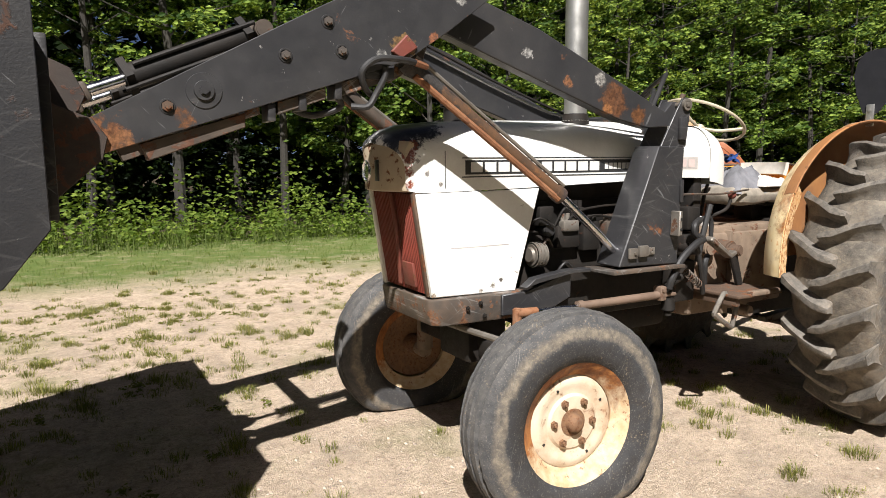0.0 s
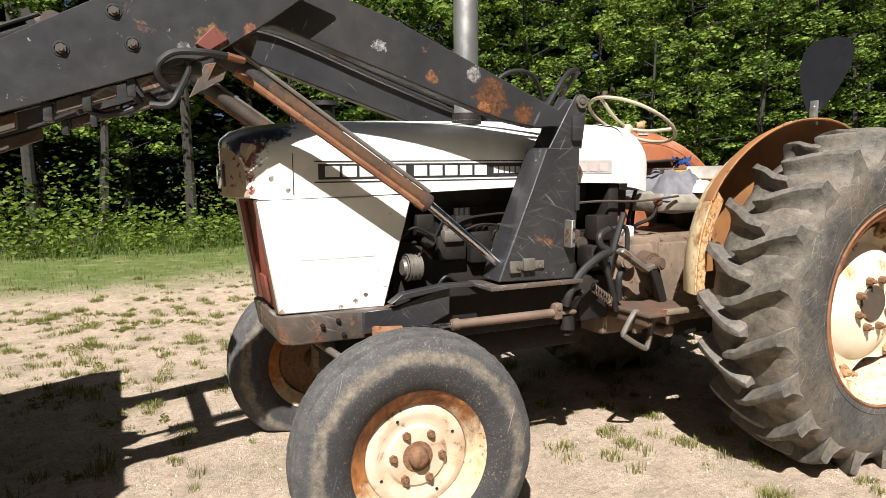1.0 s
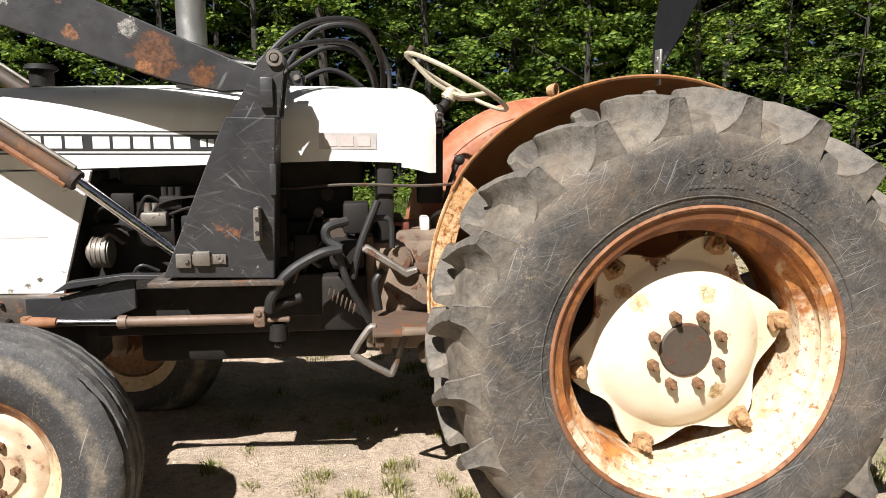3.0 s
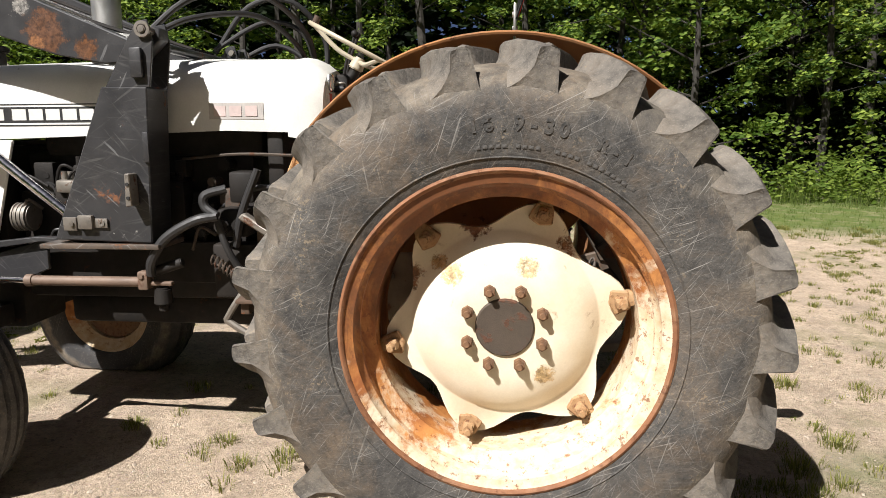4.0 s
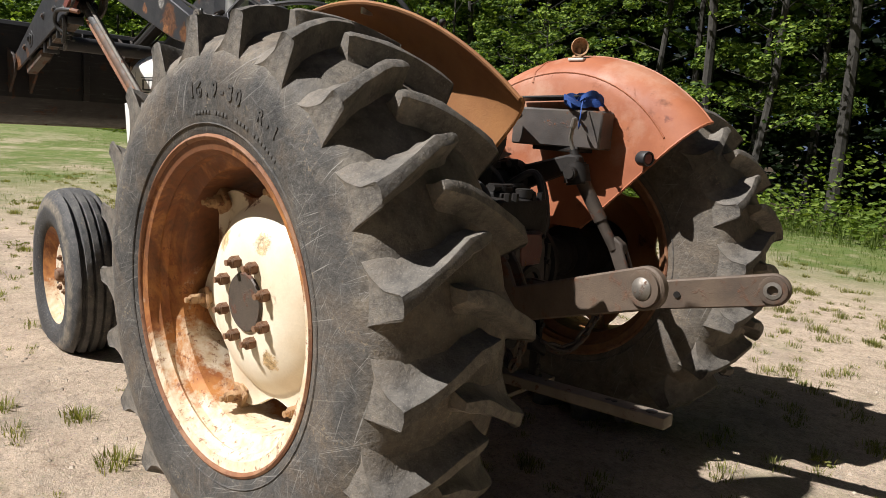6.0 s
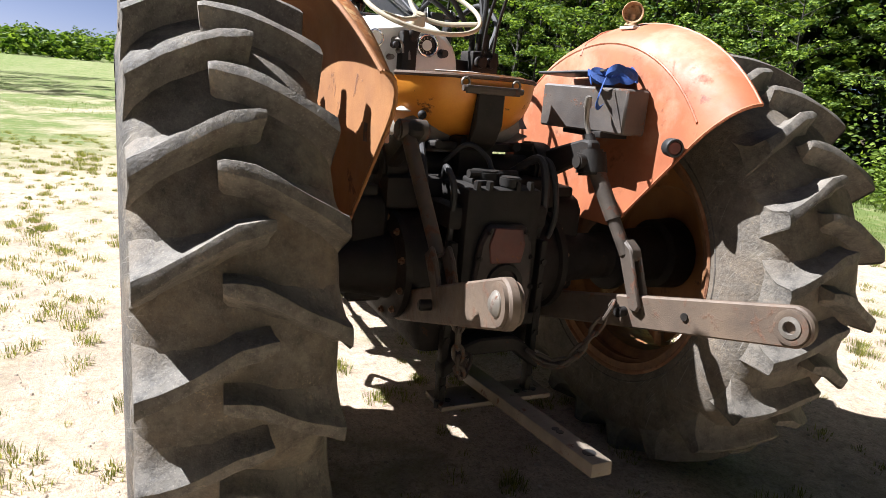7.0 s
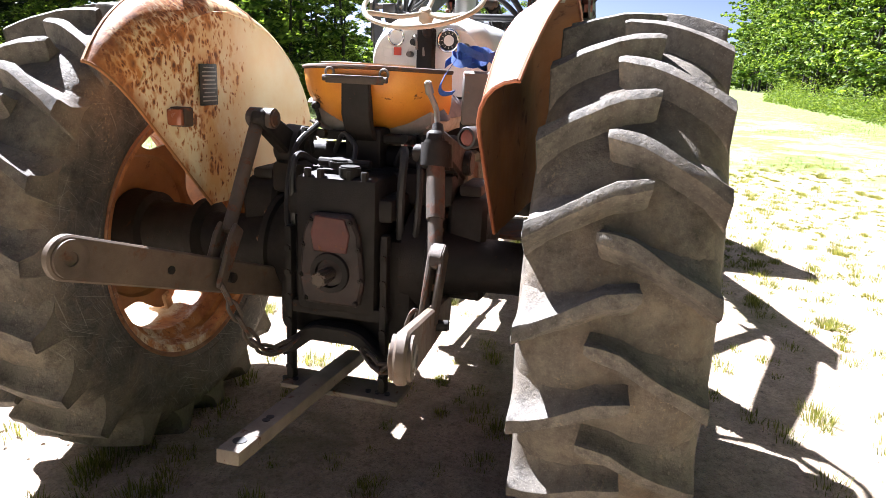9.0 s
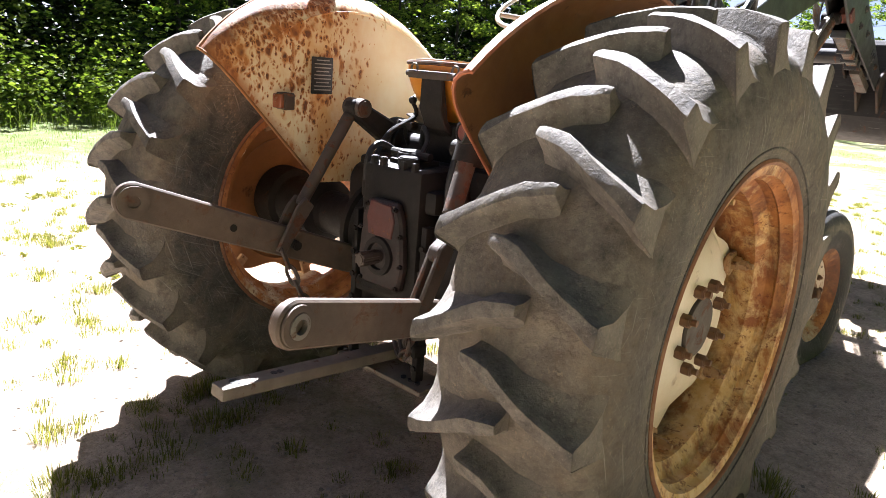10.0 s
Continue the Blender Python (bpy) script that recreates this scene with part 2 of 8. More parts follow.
M["castiron"] = worn("oily_cast_iron", (0.010, 0.009, 0.008), (0.020, 0.016, 0.013), 0.34, 0.65, scale=10, dirty=0.3, dirt=(0.045, 0.032, 0.023), bump=0.5, spec=0.3, rust_col=(0.05, 0.024, 0.014))
M["front_disc"] = worn("dirty_cream_disc", (0.62, 0.52, 0.39), (0.50, 0.37, 0.25), 0.46, 0.6, scale=9, dirty=0.85, dirt=(0.36, 0.20, 0.095), bump=0.3, rust_col=(0.25, 0.10, 0.035), soft=0.12)
M["trans"] = worn("dusty_casting", (0.215, 0.155, 0.108), (0.110, 0.080, 0.056), 0.45, 0.75, scale=9, dirty=0.5, bump=0.5, rust_col=(0.15, 0.06, 0.03))
M["steel"] = worn("bare_worn_steel", (0.25, 0.23, 0.20), (0.15, 0.13, 0.11), 0.45, 0.5, 0.5, scale=10, dirty=0.4, bump=0.3, rust_col=(0.13, 0.06, 0.03))
M["link"] = worn("brown_worn_link_steel", (0.088, 0.067, 0.051), (0.048, 0.038, 0.030), 0.5, 0.6, 0.2, scale=10, dirty=0.4, bump=0.35, rust_col=(0.12, 0.055, 0.03))
M["drawbar"] = worn("pale_worn_drawbar_steel", (0.25, 0.21, 0.165), (0.15, 0.12, 0.09), 0.42, 0.6, 0.1, scale=9, dirty=0.4, bump=0.35, rust_col=(0.14, 0.07, 0.035))
M["pto"] = worn("rusty_oily_casting", (0.036, 0.023, 0.019), (0.020, 0.015, 0.013), 0.48, 0.65, scale=11, dirty=0.4, dirt=(0.07, 0.045, 0.032), bump=0.5, rust_col=(0.085, 0.032, 0.022), soft=0.15)
M["link_plate"] = worn("sunned_rusty_link_plate", (0.120, 0.086, 0.060), (0.075, 0.054, 0.040), 0.48, 0.65, 0.1, scale=11, dirty=0.45, dirt=(0.20, 0.14, 0.09), bump=0.4, rust_col=(0.15, 0.065, 0.03), soft=0.15)
M["ram"] = worn("brown_dusty_ram", (0.185, 0.125, 0.090), (0.105, 0.070, 0.050), 0.48, 0.6, 0.1, scale=9, dirty=0.45, dirt=(0.25, 0.18, 0.13), bump=0.35, rust_col=(0.12, 0.055, 0.03), soft=0.12)
M["redcast"] = worn("red_painted_casting", (0.17, 0.042, 0.028), (0.13, 0.035, 0.025), 0.45, 0.6, scale=12, dirty=0.4, bump=0.4)
M["redpatch"] = worn("oily_red_paint", (0.11, 0.032, 0.024), (0.07, 0.024, 0.02), 0.45, 0.6, scale=14, dirty=0.5, dirt=(0.05, 0.03, 0.025), bump=0.4)
M["nut"] = worn("rusty_nut_steel", (0.22, 0.115, 0.055), (0.13, 0.07, 0.04), 0.5, 0.75, scale=40, dirty=0.3, bump=0.4)
M["grille"] = worn("rust_red_grille", (0.20, 0.035, 0.02), (0.14, 0.03, 0.018), 0.3, 0.6, scale=8, dirty=0.2, bump=0.2)
M["galv"] = worn("galvanised_pipe", (0.62, 0.61, 0.58), (0.50, 0.49, 0.46), 0.16, 0.38, 0.85, scale=5, dirty=0.15, bump=0.06)
M["beige"] = worn("beige_faded_panel", (0.42, 0.34, 0.24), (0.34, 0.27, 0.19), 0.5, 0.6, scale=9, dirty=0.3, bump=0.25)


def rusty_rim(name, high, cream, inner=1.0, inner_dark=0.0, paint=((0.66, 0.56, 0.42), (0.50, 0.36, 0.21))):
    """Old cream wheel paint going to rust: orange film, brown scale patches, chalky cream where the paint holds."""
    n = Nodes(name)
    sep = n.put("ShaderNodeSeparateXYZ", Vector=n.co)
    up = n.maths("ADD", n.maths("MULTIPLY", sep.outputs[2], high), n.maths("MULTIPLY", sep.outputs[0], -0.5 * high))
    # less cream on the inner side: amber reflected light painted in as orange
    inside = n.ramp(n.maths("MULTIPLY", sep.outputs[1], inner), 0.0, 0.05, 0.0, 0.20)
    c = n.mix(n.ramp(n.noise(14, 6, 0.65), 0.38, 0.62), (0.46, 0.195, 0.055), (0.27, 0.09, 0.025))
    big = n.maths("SUBTRACT", n.maths("ADD", n.maths("MULTIPLY", n.noise(7, 8, 0.7, None, 0.5), 0.75), n.maths("MULTIPLY", n.noise(26, 6, 0.7), 0.25)), n.maths("ADD", up, inside))
    c = n.mix(n.ramp(big, 0.62 - cream, 0.72 - cream), c, n.mix(n.ramp(n.noise(30, 5), 0.35, 0.7), *paint))
    brown = n.maths("ADD", n.noise(8, 8, 0.72, n.scaled(1, 1, 0.5), 0.6), up)
    c = n.mix(n.ramp(brown, 0.52, 0.68, 0, 0.92), c, n.mix(n.ramp(n.noise(50, 4), 0.3, 0.7), (0.10, 0.040, 0.018), (0.17, 0.06, 0.022)))
    c = n.mix(n.ramp(n.noise(42, 6, 0.75), 0.57, 0.62, 0, 0.8), c, (0.17, 0.055, 0.018))
    # the barrel's inner half mixed towards dark brown, with an uneven border
    if inner_dark:
        overlay = n.maths("ADD", n.maths("MULTIPLY", sep.outputs[1], inner), n.ramp(n.noise(9, 5, 0.7), 0.3, 0.7, -0.03, 0.03))
        c = n.mix(n.ramp(overlay, -0.04, 0.02, 0.0, inner_dark), c, n.mix(n.ramp(n.noise(30, 5, 0.7), 0.3, 0.7), (0.035, 0.026, 0.020), (0.085, 0.058, 0.038)))
    f = n.noise(160, 3)
    n.bump(n.maths("ADD", n.maths("MULTIPLY", f, 0.4), n.ramp(brown, 0.5, 0.7)), 0.3, 0.004)
    return n.done(c, n.ramp(n.noise(12, 5), 0.3, 0.7, 0.5, 0.8), 0.0, 0.4)


M["rim"] = rusty_rim("rusty_rim_barrel", 0.52, 0.13)
M["clamp"] = worn("rusty_cream_clamp", (0.42, 0.27, 0.14), (0.30, 0.15, 0.06), 0.52, 0.7, scale=22, dirty=0.5, dirt=(0.50, 0.36, 0.2), bump=0.5, rust_col=(0.20, 0.075, 0.03), soft=0.12)
M["rim_edge"] = worn("rusty_rim_flange", (0.25, 0.105, 0.045), (0.17, 0.07, 0.032), 0.5, 0.75, scale=12, dirty=0.6, dirt=(0.45, 0.30, 0.18), bump=0.6, rust_col=(0.15, 0.05, 0.02), soft=0.12)
M["rim_right"] = rusty_rim("rusty_right_rim_barrel", 0.12, 0.17, -1.0, 0.6, ((0.74, 0.54, 0.27), (0.62, 0.36, 0.11)))
M["rim_front"] = rusty_rim("rusty_front_rim", 0.8, 0.20, paint=((0.54, 0.43, 0.29), (0.44, 0.30, 0.16)))


def plain(name, color, rough=0.5, metal=0.0, vary=0.3, scale=20.0, bump=0.1, spec=0.5):
    n = Nodes(name)
    dark = tuple(c * (1 - vary) for c in color)
    f = n.noise(scale, 5)
    c = n.mix(n.ramp(f, 0.3, 0.7), color, dark)
    n.bump(n.noise(scale * 8, 3), bump, 0.003)
    return n.done(c, n.ramp(n.noise(scale * 2), 0.3, 0.7, rough - 0.08, rough + 0.1), metal, spec)


M["chrome"] = plain("chromed_rod", (0.62, 0.62, 0.64), 0.16, 1.0, 0.1, bump=0.0)
M["hose"] = plain("black_rubber_hose", (0.022, 0.021, 0.021), 0.55, 0.0, 0.4)
M["decal"] = plain("black_decal", (0.03, 0.03, 0.03), 0.5, 0.0, 0.5)
M["decal_white"] = plain("white_lettering", (0.70, 0.69, 0.65), 0.5, 0.0, 0.2)
M["decal_faded"] = plain("faded_grey_lettering", (0.50, 0.47, 0.44), 0.5, 0.0, 0.3)
M["decal_red"] = plain("faded_grey_red_lettering", (0.62, 0.50, 0.47), 0.5, 0.0, 0.3)
M["cloth"] = plain("grey_blue_cloth", (0.185, 0.185, 0.20), 0.9, 0.0, 0.5, 12, 0.5)
M["foam"] = plain("dirty_white_vinyl", (0.55, 0.52, 0.46), 0.7, 0.0, 0.3, 14, 0.3)
M["vinyl"] = plain("worn_tan_vinyl", (0.33, 0.29, 0.235), 0.6, 0.0, 0.5, 14, 0.3)
M["blue"] = plain("blue_webbing", (0.02, 0.075, 0.30), 0.75, 0.0, 0.4, 60, 0.4)
M["lug_steel"] = worn("dark_rusty_lug_steel", (0.045, 0.030, 0.022), (0.025, 0.02, 0.017), 0.5, 0.75, scale=9, dirty=0.2, bump=0.4, rust_col=(0.085, 0.035, 0.018))
M["bucket"] = worn("black_bucket_steel", (0.008, 0.008, 0.010), (0.016, 0.015, 0.015), 0.40, 0.6, 0.0, scale=5, chips=0.15, dirty=0.3, bump=0.5, dirt=(0.035, 0.030, 0.027), rust_col=(0.030, 0.020, 0.015), scrape=0.05, spec=0.45)
M["sign_black"] = plain("black_sign_back", (0.012, 0.012, 0.014), 0.5, 0.0, 0.3, spec=0.3)
M["sign_red"] = plain("red_reflector", (0.75, 0.06, 0.03), 0.4, 0.0, 0.2)
M["glass_dial"] = plain("white_dial", (0.75, 0.75, 0.72), 0.25, 0.0, 0.1)
M["dial_black"] = plain("black_dial_face", (0.02, 0.02, 0.022), 0.2, 0.0, 0.1)
M["wheel_cream"] = plain("cream_bakelite", (0.46, 0.40, 0.29), 0.38, 0.0, 0.25, 12)
M["amber"] = plain("amber_lamp_lens", (0.24, 0.075, 0.035), 0.2, 0.0, 0.2)
M["silver"] = plain("silver_lamp_bowl", (0.75, 0.75, 0.75), 0.15, 0.9, 0.1)
M["battery"] = worn("dark_battery_box_steel", (0.090, 0.077, 0.068), (0.050, 0.043, 0.039), 0.42, 0.5, scale=8, dirty=0.5, bump=0.3)
M["nameplate"] = plain("dark_name_plate", (0.05, 0.05, 0.05), 0.35, 0.4, 0.4, 60)
M["print"] = plain("pale_print", (0.36, 0.34, 0.30), 0.5, 0.0, 0.2)
M["paper"] = plain("white_sticker", (0.72, 0.70, 0.66), 0.5, 0.0, 0.15)
M["ink"] = plain("red_ink", (0.6, 0.08, 0.05), 0.5, 0.0, 0.2)


def rubber(name, base, dust, scratches, edge=0.165, tread=0.0, scuff=0.0, speckle=0.12, soil=0.8, wander=0.035, overlay=((0.062, 0.055, 0.047), (0.205, 0.175, 0.135))):
    n = Nodes(name)
    c = n.mix(n.ramp(n.noise(9, 8, 0.75), 0.36, 0.64), base, dust)
    c = n.mix(n.ramp(n.noise(2.6, 5, 0.65), 0.42, 0.70, 0, 0.6), c, tuple(x * 1.25 for x in dust))
    c = n.mix(n.ramp(n.noise(28, 7, 0.78), 0.48, 0.70, 0, 0.7), c, tuple(x * 0.45 for x in base))
    sep = n.put("ShaderNodeSeparateXYZ", Vector=n.co)
    if tread:
        r = n.maths("SQRT", n.maths("ADD", n.maths("MULTIPLY", sep.outputs[0], sep.outputs[0]), n.maths("MULTIPLY", sep.outputs[2], sep.outputs[2])))
        r = n.maths("ADD", r, n.ramp(n.noise(12, 6, 0.7), 0.3, 0.7, -wander, wander))
        dusty = n.mix(n.ramp(n.noise(16, 7, 0.75), 0.35, 0.65), *overlay)
        c = n.mix(n.maths("MULTIPLY", n.ramp(r, tread - 0.02, tread + 0.03), n.ramp(n.noise(3.3, 3), 0.3, 0.6, 0.45, 1.0)), c, dusty)
        if scuff:
            band = n.maths("MULTIPLY", n.ramp(r, scuff - 0.02, scuff), n.ramp(r, scuff + 0.020, scuff + 0.040, 1.0, 0.0))
            band = n.maths("MULTIPLY", band, n.ramp(n.noise(16, 7, 0.75), 0.36, 0.54, 0.35, 0.95))
            c = n.mix(band, c, n.mix(n.ramp(n.noise(40, 5, 0.7), 0.35, 0.65), (0.115, 0.100, 0.080), (0.225, 0.190, 0.145)))
            black = n.maths("MULTIPLY", n.ramp(r, scuff - 0.035, scuff - 0.01, 1.0, 0.0), n.ramp(n.noise(18, 6, 0.7), 0.35, 0.6, 0.3, 0.9))
            c = n.mix(black, c, (0.030, 0.028, 0.027))
    wall = n.ramp(n.maths("ABSOLUTE", sep.outputs[1]), edge, edge + 0.015)
    for i in range(scratches):
        a, s = 0.31 + 1.13 * i + 0.2 * math.sin(3.0 * i), 170 + 34 * (i % 5)
        co = n.scaled(s, 0.1, 3.6 + 1.9 * (i % 4), 0, a, 0)
        v = n.noise(1.0, 1.5, 0.5, co, 0.2)
        where = n.maths("MULTIPLY", n.ramp(n.noise(4.0 + i % 3, 3), 0.38, 0.62, 0.0, 0.75 if i % 3 == 0 else 0.48), wall)
        c = n.mix(n.maths("MULTIPLY", n.ramp(v, 0.66 + 0.015 * (i % 3), 0.73 + 0.015 * (i % 3)), where), c, (0.30, 0.285, 0.26))
    crumbs = n.maths("MULTIPLY", n.ramp(n.noise(110, 3, 0.7), 0.56, 0.64), n.ramp(n.noise(9, 3), 0.52, 0.66, 0, 0.6))
    c = n.mix(crumbs, c, (0.27, 0.21, 0.14))
    tan = n.maths("MULTIPLY", n.ramp(n.noise(5.5, 6, 0.7, None, 0.6), 0.46, 0.68), n.ramp(n.noise(60, 4, 0.7), 0.3, 0.6, 0.3 * soil, soil))
    c = n.mix(tan, c, (0.165, 0.118, 0.076))
    c = n.mix(n.maths("MULTIPLY", n.ramp(n.noise(190, 2, 0.6), 0.60, 0.68), speckle), c, (0.36, 0.32, 0.27))
    f = n.noise(90, 4, 0.7)
    n.bump(n.maths("ADD", f, n.noise(25, 5)), 0.6, 0.005)
    return n.done(c, n.ramp(f, 0.3, 0.7, 0.66, 0.85), 0.0, 0.35)


M["tyre"] = rubber("old_tyre_sidewall", (0.034, 0.033, 0.032), (0.082, 0.076, 0.068), 14, 0.165, 0.595, soil=0.6)
M["tyre_right"] = rubber("dusty_brown_tyre_sidewall", (0.052, 0.046, 0.040), (0.125, 0.106, 0.084), 6, 0.165, 0.595, soil=0.6)
M["lug"] = rubber("dusty_tread_rubber", (0.058, 0.054, 0.050), (0.166, 0.147, 0.122), 0, speckle=0.2, soil=0.45)
M["front_tyre"] = rubber("old_front_tyre", (0.028, 0.030, 0.033), (0.056, 0.058, 0.062), 1, 0.08, 0.380, 0.338, 0.25, 0.05, 0.014,
                         ((0.048, 0.048, 0.050), (0.125, 0.118, 0.108)))


def leafy(name, a, b, deep=0.45, thin=0.42):
    n = Nodes(name)
    geo = n.t.nodes.new("ShaderNodeNewGeometry")
    ob = n.t.nodes.new("ShaderNodeObjectInfo")
    pick = geo.outputs["Random Per Island"]
    # mostly dark, few bright: contrast of shaded and sunlit leaves put into the colour
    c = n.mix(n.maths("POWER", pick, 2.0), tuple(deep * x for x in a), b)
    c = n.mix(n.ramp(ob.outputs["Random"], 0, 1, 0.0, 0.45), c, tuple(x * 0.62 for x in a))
    n.done(c, 0.6, 0.0, 0.2)
    tr = n.put("ShaderNodeBsdfTranslucent", Color=n.mix(1.0, c, (1.0, 1.0, 0.45), "MULTIPLY"))
    mixer = n.put("ShaderNodeMixShader", Fac=thin)
    n.t.links.new(n.b.outputs[0], mixer.inputs[1])
    n.t.links.new(tr.outputs[0], mixer.inputs[2])
    n.t.links.new(mixer.outputs[0], n.t.nodes["Material Output"].inputs[0])
    return n.m


M["leaf"] = leafy("broad_leaves", (0.074, 0.170, 0.024), (0.37, 0.49, 0.09), 0.35)
# shaded copy of the leaves: the gloom inside the woods is put into the colour
M["leaf_shaded"] = leafy("shaded_wood_leaves", (0.010, 0.024, 0.005), (0.030, 0.055, 0.012))
M["leaf_light"] = leafy("young_leaves", (0.11, 0.22, 0.028), (0.38, 0.47, 0.085), 0.4)
M["weed"] = leafy("weed_leaves", (0.14, 0.23, 0.032), (0.32, 0.40, 0.08), 0.6, 0.46)
M["grass"] = leafy("grass_blades", (0.175, 0.195, 0.052), (0.41, 0.385, 0.13), 0.75, 0.46)
M["lawn"] = leafy("lawn_blades", (0.115, 0.175, 0.034), (0.22, 0.26, 0.075), 0.8, 0.46)
M["bark"] = plain("grey_bark", (0.042, 0.037, 0.03), 0.9, 0.0, 0.5, 9, 0.8)


def ground_material():
    n = Nodes("sandy_gravel_and_grass")
    big = n.noise(0.5, 6, 0.6)
    fine = n.noise(60, 5, 0.7)
    mid = n.noise(6, 6, 0.65)
    sand = n.mix(n.ramp(mid, 0.3, 0.7), (0.44, 0.352, 0.268), (0.31, 0.242, 0.18))
    sand = n.mix(n.ramp(fine, 0.25, 0.75), sand, n.mix(1.0, sand, (1.75, 1.72, 1.68), "MULTIPLY"))
    sand = n.mix(n.ramp(n.noise(140, 3, 0.7), 0.32, 0.44, 0.75, 0.0), sand, (0.15, 0.125, 0.09))
    sand = n.mix(n.ramp(n.noise(22, 6, 0.75), 0.50, 0.68, 0, 0.7), sand, (0.20, 0.155, 0.112))
    sand = n.mix(n.ramp(n.noise(2.4, 7, 0.7), 0.50, 0.66, 0, 0.5), sand, (0.25, 0.21, 0.165))
    sand = n.mix(n.ramp(n.noise(75, 4, 0.7), 0.62, 0.68, 0, 0.7), sand, (0.55, 0.47, 0.38))
    peb = n.put("ShaderNodeTexVoronoi", Vector=n.co, Scale=70.0)
    sand = n.mix(n.ramp(peb.outputs["Distance"], 0.1, 0.35, 0.30, 0.0), sand, n.mix(1.0, peb.outputs["Color"], (0.38, 0.33, 0.27), "MULTIPLY"))
    green = n.mix(n.ramp(n.noise(3, 6, 0.7), 0.35, 0.7), (0.088, 0.135, 0.030), (0.165, 0.180, 0.06))
    sep = n.put("ShaderNodeSeparateXYZ", Vector=n.co)
    x, y = sep.outputs[0], sep.outputs[1]
    wob = n.ramp(n.noise(0.35, 5), 0.3, 0.7, -1.0, 1.0)
    north = n.ramp(n.maths("ADD", y, wob), 4.6, 6.4)
    south = n.ramp(n.maths("SUBTRACT", wob, y), 4.8, 6.2)
    west = n.maths("MULTIPLY", n.ramp(n.maths("SUBTRACT", wob, x), 5.2, 10.0), n.ramp(big, 0.36, 0.54, 0.25, 1.0))
    far = n.ramp(n.maths("SUBTRACT", wob, x), 12.0, 24.0, 0.0, 0.9)
    k = n.maths("MAXIMUM", n.maths("MAXIMUM", north, south), n.maths("MAXIMUM", west, far))
    patch = n.maths("MULTIPLY", n.ramp(n.noise(1.1, 6, 0.7), 0.53, 0.72), 0.6)
    k = n.maths("MINIMUM", n.maths("ADD", n.maths("MULTIPLY", k, n.ramp(n.noise(4, 5), 0.25, 0.5, 0.55, 1.0)), patch), 1.0)
    c = n.mix(k, sand, green)
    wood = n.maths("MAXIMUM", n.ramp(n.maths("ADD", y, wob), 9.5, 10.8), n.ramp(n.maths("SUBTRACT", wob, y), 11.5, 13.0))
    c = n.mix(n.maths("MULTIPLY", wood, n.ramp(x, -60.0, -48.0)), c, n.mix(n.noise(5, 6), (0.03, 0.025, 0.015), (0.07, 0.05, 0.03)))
    n.bump(n.maths("ADD", n.maths("ADD", fine, n.maths("MULTIPLY", mid, 1.2)), n.noise(160, 4, 0.8)), 0.8, 0.014)
    return n.done(c, 0.95, 0.0, 0.2)


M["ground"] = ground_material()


def stone_material():
    n = Nodes("mixed_gravel_stone")
    geo = n.t.nodes.new("ShaderNodeNewGeometry")
    c = n.mix(geo.outputs["Random Per Island"], (0.22, 0.18, 0.14), (0.50, 0.42, 0.33))
    c = n.mix(n.ramp(n.noise(90, 4), 0.3, 0.7, 0, 0.4), c, (0.30, 0.25, 0.20))
    return n.done(c, 0.95, 0.0, 0.2)


M["stone"] = stone_material()


# ---- geometry helpers ----
def bm_new():
    return bmesh.new()


def absorb(bm, other, m=None):
    """Join a small bmesh into bm."""
    if m is not None:
        bmesh.ops.transform(other, matrix=m, verts=other.verts)
    me = bpy.data.meshes.new("tmp")
    other.to_mesh(me)
    other.free()
    bm.from_mesh(me)
    bpy.data.meshes.remove(me)
    return bm


def bevelled(b, w, seg=2):
    if w:
        bmesh.ops.bevel(b, geom=list(b.edges), offset=w, segments=seg, affect="EDGES", profile=0.5, clamp_overlap=True)


def box(bm, x0, x1, y0, y1, z0, z1, w=0.006, m=None):
    b = bmesh.new()
    bmesh.ops.create_cube(b, size=1)
    for v in b.verts:
        v.co = Vector(((x0, x1)[v.co.x > 0], (y0, y1)[v.co.y > 0], (z0, z1)[v.co.z > 0]))
    bevelled(b, w)
    return absorb(bm, b, m)


def prism(bm, pts, y0, y1, w=0.004, m=None):
    """A plate: the outline pts, in x and z, from y0 to y1."""
    b = bmesh.new()
    a = [b.verts.new((x, y0, z)) for x, z in pts]
    c = [b.verts.new((x, y1, z)) for x, z in pts]
    b.faces.new(a)
    b.faces.new(list(reversed(c)))
    for i in range(len(a)):
        j = (i + 1) % len(a)
        b.faces.new((a[j], a[i], c[i], c[j]))
    bmesh.ops.recalc_face_normals(b, faces=b.faces)
    bevelled(b, w, 1)
    return absorb(bm, b, m)


def rod(bm, p0, p1, r0, r1=None, seg=16, w=0.0):
    p0, p1 = Vector(p0), Vector(p1)
    b = bmesh.new()
    bmesh.ops.create_cone(b, cap_ends=True, segments=seg, radius1=r0, radius2=r0 if r1 is None else r1, depth=(p1 - p0).length)
    if w:
        bmesh.ops.bevel(b, geom=[e for e in b.edges if len(e.link_faces) == 2 and any(len(f.verts) > 4 for f in e.link_faces)],
                        offset=w, segments=2, affect="EDGES")
    m = Matrix.Translation((p0 + p1) / 2) @ (p1 - p0).to_track_quat("Z", "Y").to_matrix().to_4x4()
    return absorb(bm, b, m)


